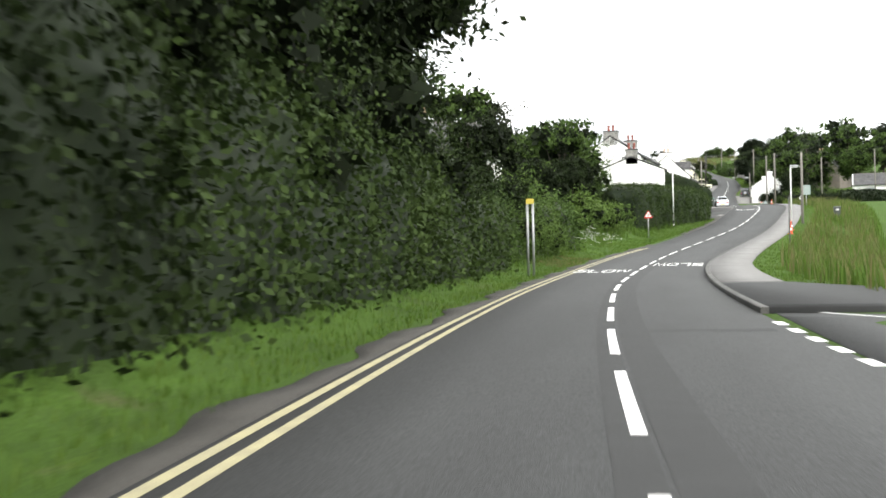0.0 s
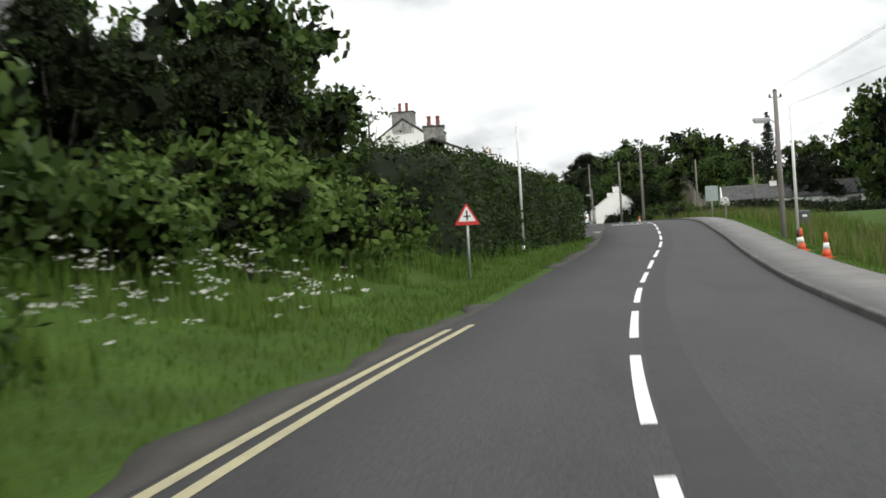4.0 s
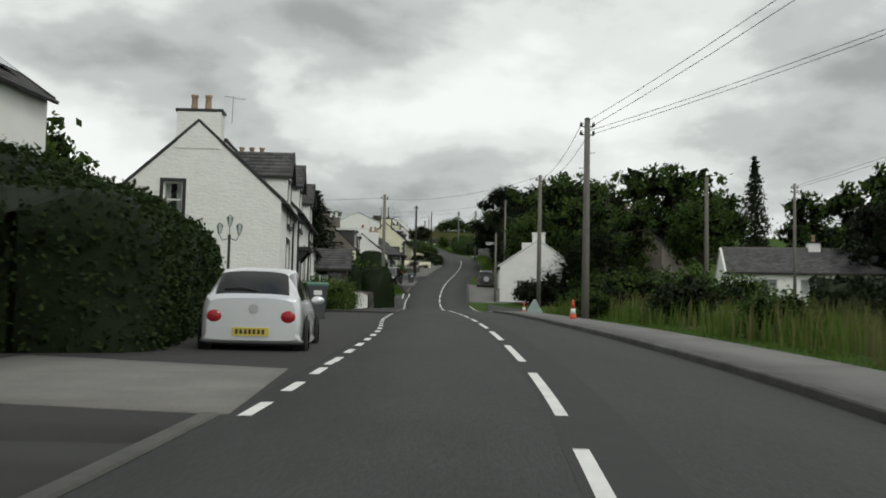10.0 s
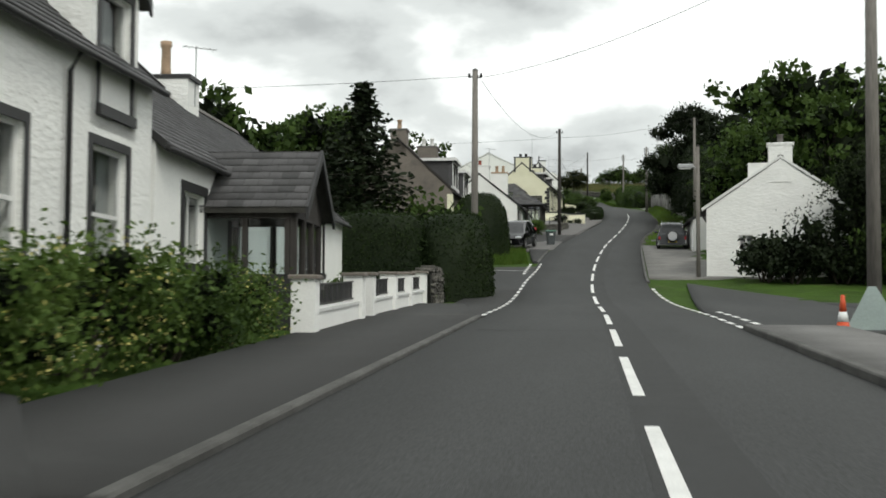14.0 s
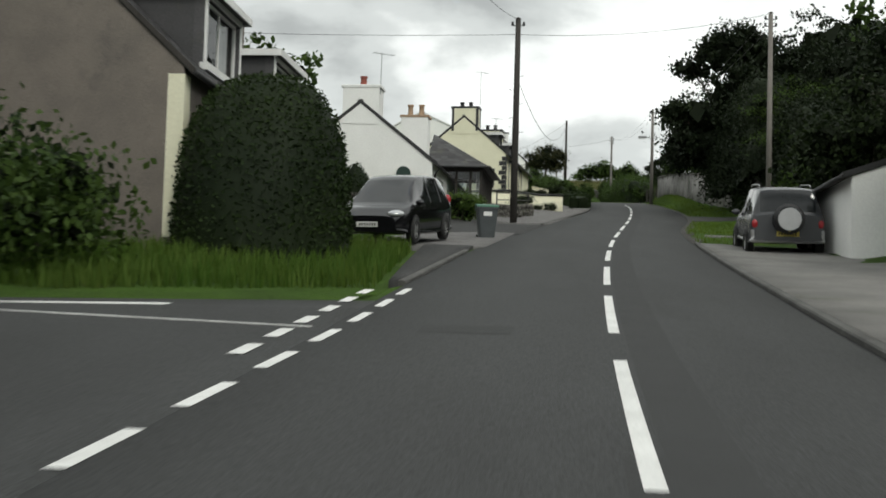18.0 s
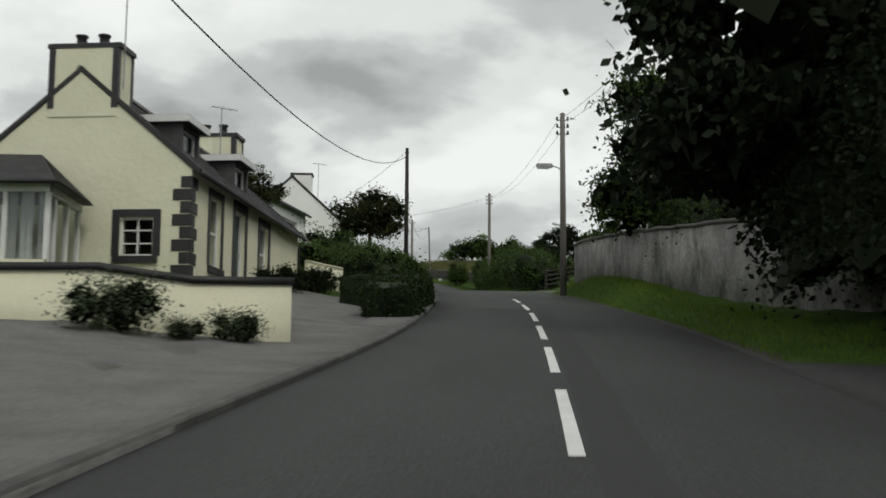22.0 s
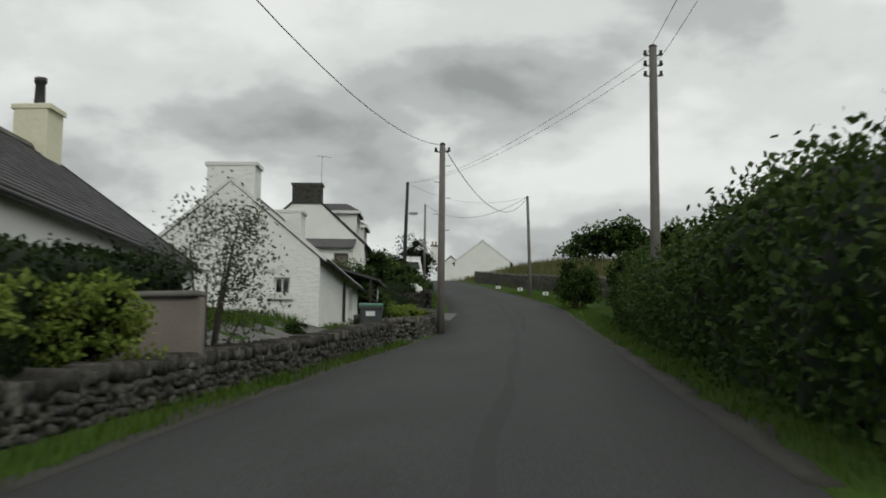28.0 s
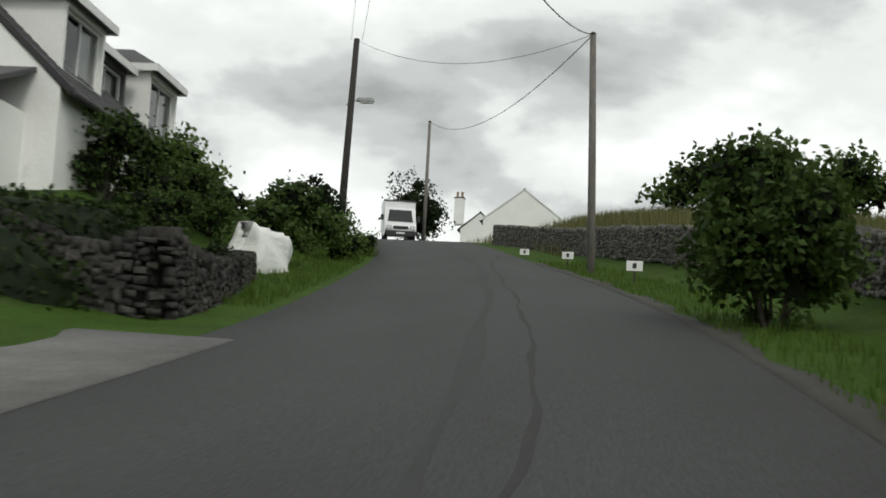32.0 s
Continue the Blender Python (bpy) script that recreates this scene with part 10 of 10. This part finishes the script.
for x, y, src, s in ((19.3, 309.4, small_bush, 0.45), (18.6, 311.4, garden_bush, 0.6), (19.7, 313.2, garden_bush, 0.5), (18.2, 314, garden_bush, 0.7), (19.9, 315.6, grey_bush, 0.75), (18.9, 316.8, garden_bush, 0.75), (20.2, 318.2, grey_bush, 0.7), (19.6, 320.6, garden_bush, 0.95), (20.7, 322.6, garden_bush, 0.85), (20.4, 326, garden_bush, 0.95), (18.2, 318.4, garden_bush, 0.8),
                     (17.2, 311, bush_light, 0.6), (18.8, 325, garden_bush, 0.95), (20.8, 329.5, bush_dark, 0.7), (17.5, 300.6, small_bush, 0.3), (17.8, 302.6, small_bush, 0.32), (18.3, 304.3, small_bush, 0.34), (18.5, 305.6, small_bush, 0.3)):
    plant(src, x, y, s, 37 * x + 3 * y)
lime_bush = shrub("shrub", "round variegated yellow-green shrub behind a wall", 1.5, 0.95, 130, M["leaf_lime"], 5200, 0.065, 5, ragged=0.07, inner=0.6)
lime_bush.matrix_basis = Matrix.Translation(on(19.6, 347.6))
plant(lime_bush, 19.85, 350.9, 0.95, 70)
plant(lime_bush, 19.3, 344.6, 0.9, 70)
thin_shrub = shrub("shrub", "thin upright shrub with narrow leaves", 3.0, 1.0, 131, M["leaf_grey_green"], 4200, 0.05, 7, ragged=0.15, inner=0)
thin_shrub.matrix_basis = Matrix.Translation(on(20.0, 355.2))
for x, y, src, s in ((18.9, 367, garden_bush, 0.24), (19.6, 368.5, garden_bush, 0.2), (16.8, 382, bush_dark, 1.0), (18.3, 382.6, bush_dark, 0.55), (19.3, 384.9, lime_bush, 0.5), (19.0, 386.6, lime_bush, 0.55), (19.3, 388.6, lime_bush, 0.5), (17.6, 389, bush, 0.5), (15.8, 393.5, garden_bush, 1.1), (19.9, 372.9, garden_bush, 0.36), (17.4, 402.6, bush, 0.35), (17.9, 404.5, bush_dark, 0.4), (15.0, 406.6, garden_bush, 0.85), (16.5, 405.6, garden_bush, 0.55), (16.0, 407.4, garden_bush, 0.7), (16.1, 409.4, bush, 0.55),
                     (14.9, 410.5, bush_light, 0.7), (16.6, 412.4, bush, 0.55), (15.6, 418, bush, 0.8), (15.2, 424, bush_light, 0.6), (16.4, 424, bush_light, 0.4), (13.2, 428, bush_dark, 1.1), (16.9, 419.5, bush_light, 0.4)):
    plant(src, x, y, s, 41 * x + 9 * y)
for bx_, by_, bs_, bw_ in ((18.9, 390.4, 0.5, 1.5), (17.6, 390.8, 0.5, 1.6), (16.2, 390.2, 0.45, 1.6), (19.6, 389.3, 0.4, 1.3)):
    plant(lime_bush, bx_, by_, bs_, 60 * bx_, label="low spreading yellow-green ground cover behind a stone wall", wide=bw_)
for bx_, by_, bs_, bw_ in ((19.0, 386.6, 0.3, 1.5), (17.9, 385.6, 0.3, 1.7), (18.2, 388.0, 0.32, 1.6), (16.6, 387.2, 0.36, 1.7), (16.4, 384.4, 0.36, 1.6), (19.4, 384.6, 0.22, 1.5), (15.2, 389.4, 0.4, 1.6), (14.8, 386.0, 0.45, 1.6)):
    plant(garden_bush, bx_, by_, bs_, 70 * by_, label="low dark green clipped mound in a garden bed", wide=bw_)
verge_bush = shrub("shrub", "tall dense roadside bush with fine leaves", 3.0, 1.35, 134, M["leaf"], 7000, 0.125, 12, ragged=0.13)
verge_bush.matrix_basis = Matrix.Translation(on(30.6, 382.0))
# right, upper lane
for x, y, src, s in ((29.4, 346, bush, 0.9), (30.8, 357, scrub, 0.5), (31.4, 366, scrub, 0.5), (30.8, 372.5, scrub, 0.48), (30.4, 378, scrub, 0.45), (35, 352, ash, 0.45), (29.2, 446, bush, 1.5), (32.4, 447, bush, 1.75), (36.5, 449, bush, 1.6), (41.6, 430, yew, 0.5), (46, 436, oak, 0.4), (52, 440, oak, 0.6), (45, 392, oak, 0.5), (52, 400, oak, 0.6), (50, 395, yew, 0.6), (60, 400, oak, 0.8), (38, 398, bush, 1.0), (55, 420, oak, 0.8), (44, 440, oak, 0.4), (40, 436, yew, 0.35),
                     (26.65, 402.6, verge_bush, 0.95), (29.0, 392.0, verge_bush, 1.1), (29.8, 396.5, verge_bush, 0.9), (28.9, 387.5, verge_bush, 0.85), (35.5, 322, bush, 0.8), (10, 471, scrub, 0.9), (8.0, 452, bush, 1.0)):
    plant(src, x, y, s, 43 * x + y)
# far skyline
for k in range(26):
    a = rng.uniform(-0.55, 0.75)
    r = rng.uniform(520, 640)
    plant(far_oak, 20 + r * math.sin(a), r * math.cos(a), rng.uniform(0.7, 1.1), 77 * k, group="far skyline trees")
for k in range(18):
    plant(far_oak, -40 - rng.uniform(0, 50), rng.uniform(60, 330), rng.uniform(0.7, 1.0), 55 * k, group="far trees on the left")

# the master copies stand among the far trees
for k, (src, x, y) in enumerate(((near_oak, -66, 425), (overhang, -80, 418), (near_scrub, -58, 436), (bank_scrub, -63, 440), (far_oak, -75, 430), (oak, -60, 420), (ash, -54, 428), (gate_ash, -48, 440), (beech, -70, 410), (yew, 84, 420), (near_yew, 96, 428), (scrub, 66, 430), (scrub_light, 70, 424), (sparse, 62, 310), (spruce, 90, 350), (bush, 58, 432), (small_bush, 56, 428), (bush_light, 61, 436), (bush_dark, 64, 438))):
    src.matrix_basis = Matrix.Translation(on(x, y, -0.05))

# ---- grass, last of the large things ----
R = np.random.default_rng(11)
tufts("verge_grass", "rough green verge grass on the left bank", np.concatenate([scatter(R, 15000, -8, 72, off(road_left, -0.35), off(road_left, -3.2)), scatter(R, 8500, 72, 113, off(road_left, -0.3), off(road_left, -2.2))]), 0.14, M["blade"], 1)
tufts("tall_grass", "tall seeding grass and weeds on the bank", scatter(R, 9000, 44, 100, off(road_left, -1.8), off(road_left, -5), 3.3), 0.5, M["blade"], 2)
tufts("verge_grass", "short green grass beside the footway", scatter(R, 13000, 30, 200, off(road_right, 1.8), off(road_right, 3.2)), 0.12, M["blade"], 3)
tufts("tall_grass", "tall rank grass behind the footway", scatter(R, 25000, 22, 199, off(road_right, 2.9), off(road_right, 8.5), 1.7), 0.75, M["blade"], 4)
tufts("dry_grass", "pale dry grass stems in the verge", scatter(R, 8000, 24, 200, off(road_right, 2.9), off(road_right, 8), 2.2), 0.95, M["dry_blade"], 5)
tufts("verge_grass", "mown green verge below the boundary wall", np.concatenate([scatter(R, n, y0, y1, off(road_right, 0.12), lambda y: np.full_like(y, 28.6)) for n, y0, y1 in ((1600, 256, 260.6), (5400, 262.7, 276.2), (9500, 285.1, 325))]), 0.13, M["mown_blade"], 6)
tufts("plot_grass", "rough uncut grass plot beside a side road", scatter(R, 13500, 238.0, 250.4, lambda y: road_left(y) - 0.5 - 0.09 * np.maximum(y - 239.5, 0) - 1.6 * np.maximum(240.2 - y, 0), off(road_left, -8.5)), 0.4, M["blade"], 7)
tufts("verge_grass", "green grass edging of the upper lane", np.concatenate([scatter(R, 9000, 344, 425, off(road_right, 0.2), off(road_right, 1.8)), scatter(R, 6000, 402.0, 430, off(road_left, -0.2), off(road_left, -2.2)), scatter(R, 2000, 320, 331, off(road_left, -0.1), off(road_left, -1.2)), scatter(R, 2500, 341, 370, off(road_left, -0.05), off(road_left, -0.7))]), 0.16, M["blade"], 8)
tufts("garden_grass", "long green grass and weeds behind a garden wall", scatter(R, 5000, 362, 374, lambda y: np.full_like(y, 18.1), lambda y: np.full_like(y, 15.0)), 0.26, M["blade"], 14)
tufts("dry_grass", "tall pale dry grass behind a field wall", np.concatenate([scatter(R, 7000, 398, 446, off(road_right, 3.4), off(road_right, 9)), scatter(R, 14000, 430, 482, off(road_right, 1.5), off(road_right, 26))]), 0.6, M["dry_blade"], 9)
tufts("garden_grass", "green lawn edges in the gardens", scatter(R, 7000, 372, 390.5, lambda y: np.full_like(y, 20.2), lambda y: np.full_like(y, 15.5)), 0.18, M["blade"], 10)


tufts("dry_grass", "dry brown grass and litter under a roadside bush", scatter(R, 2600, 50, 60, off(road_left, -0.4), off(road_left, -2.0), 4.1), 0.12, M["dry_blade"], 13, lean=0.9)


# white umbels in the verge
R = np.random.default_rng(12)
spots = scatter(R, 170, 65, 75, off(road_left, -1.2), off(road_left, -3.6), 5.1)
heads = np.repeat(np.stack([spots[:, 0], spots[:, 1], land(spots[:, 0], spots[:, 1]) + R.uniform(0.45, 0.8, len(spots))], 1), 7, axis=0)
v = leaf_quads(R, heads + R.normal(size=heads.shape) * np.array([0.05, 0.05, 0.012]), 0.035)
tagged(raw_part("verge_flowers", v, quads(v), M["flower"]), "white umbel flowers standing in the verge grass", "flowers", kind="stuff")
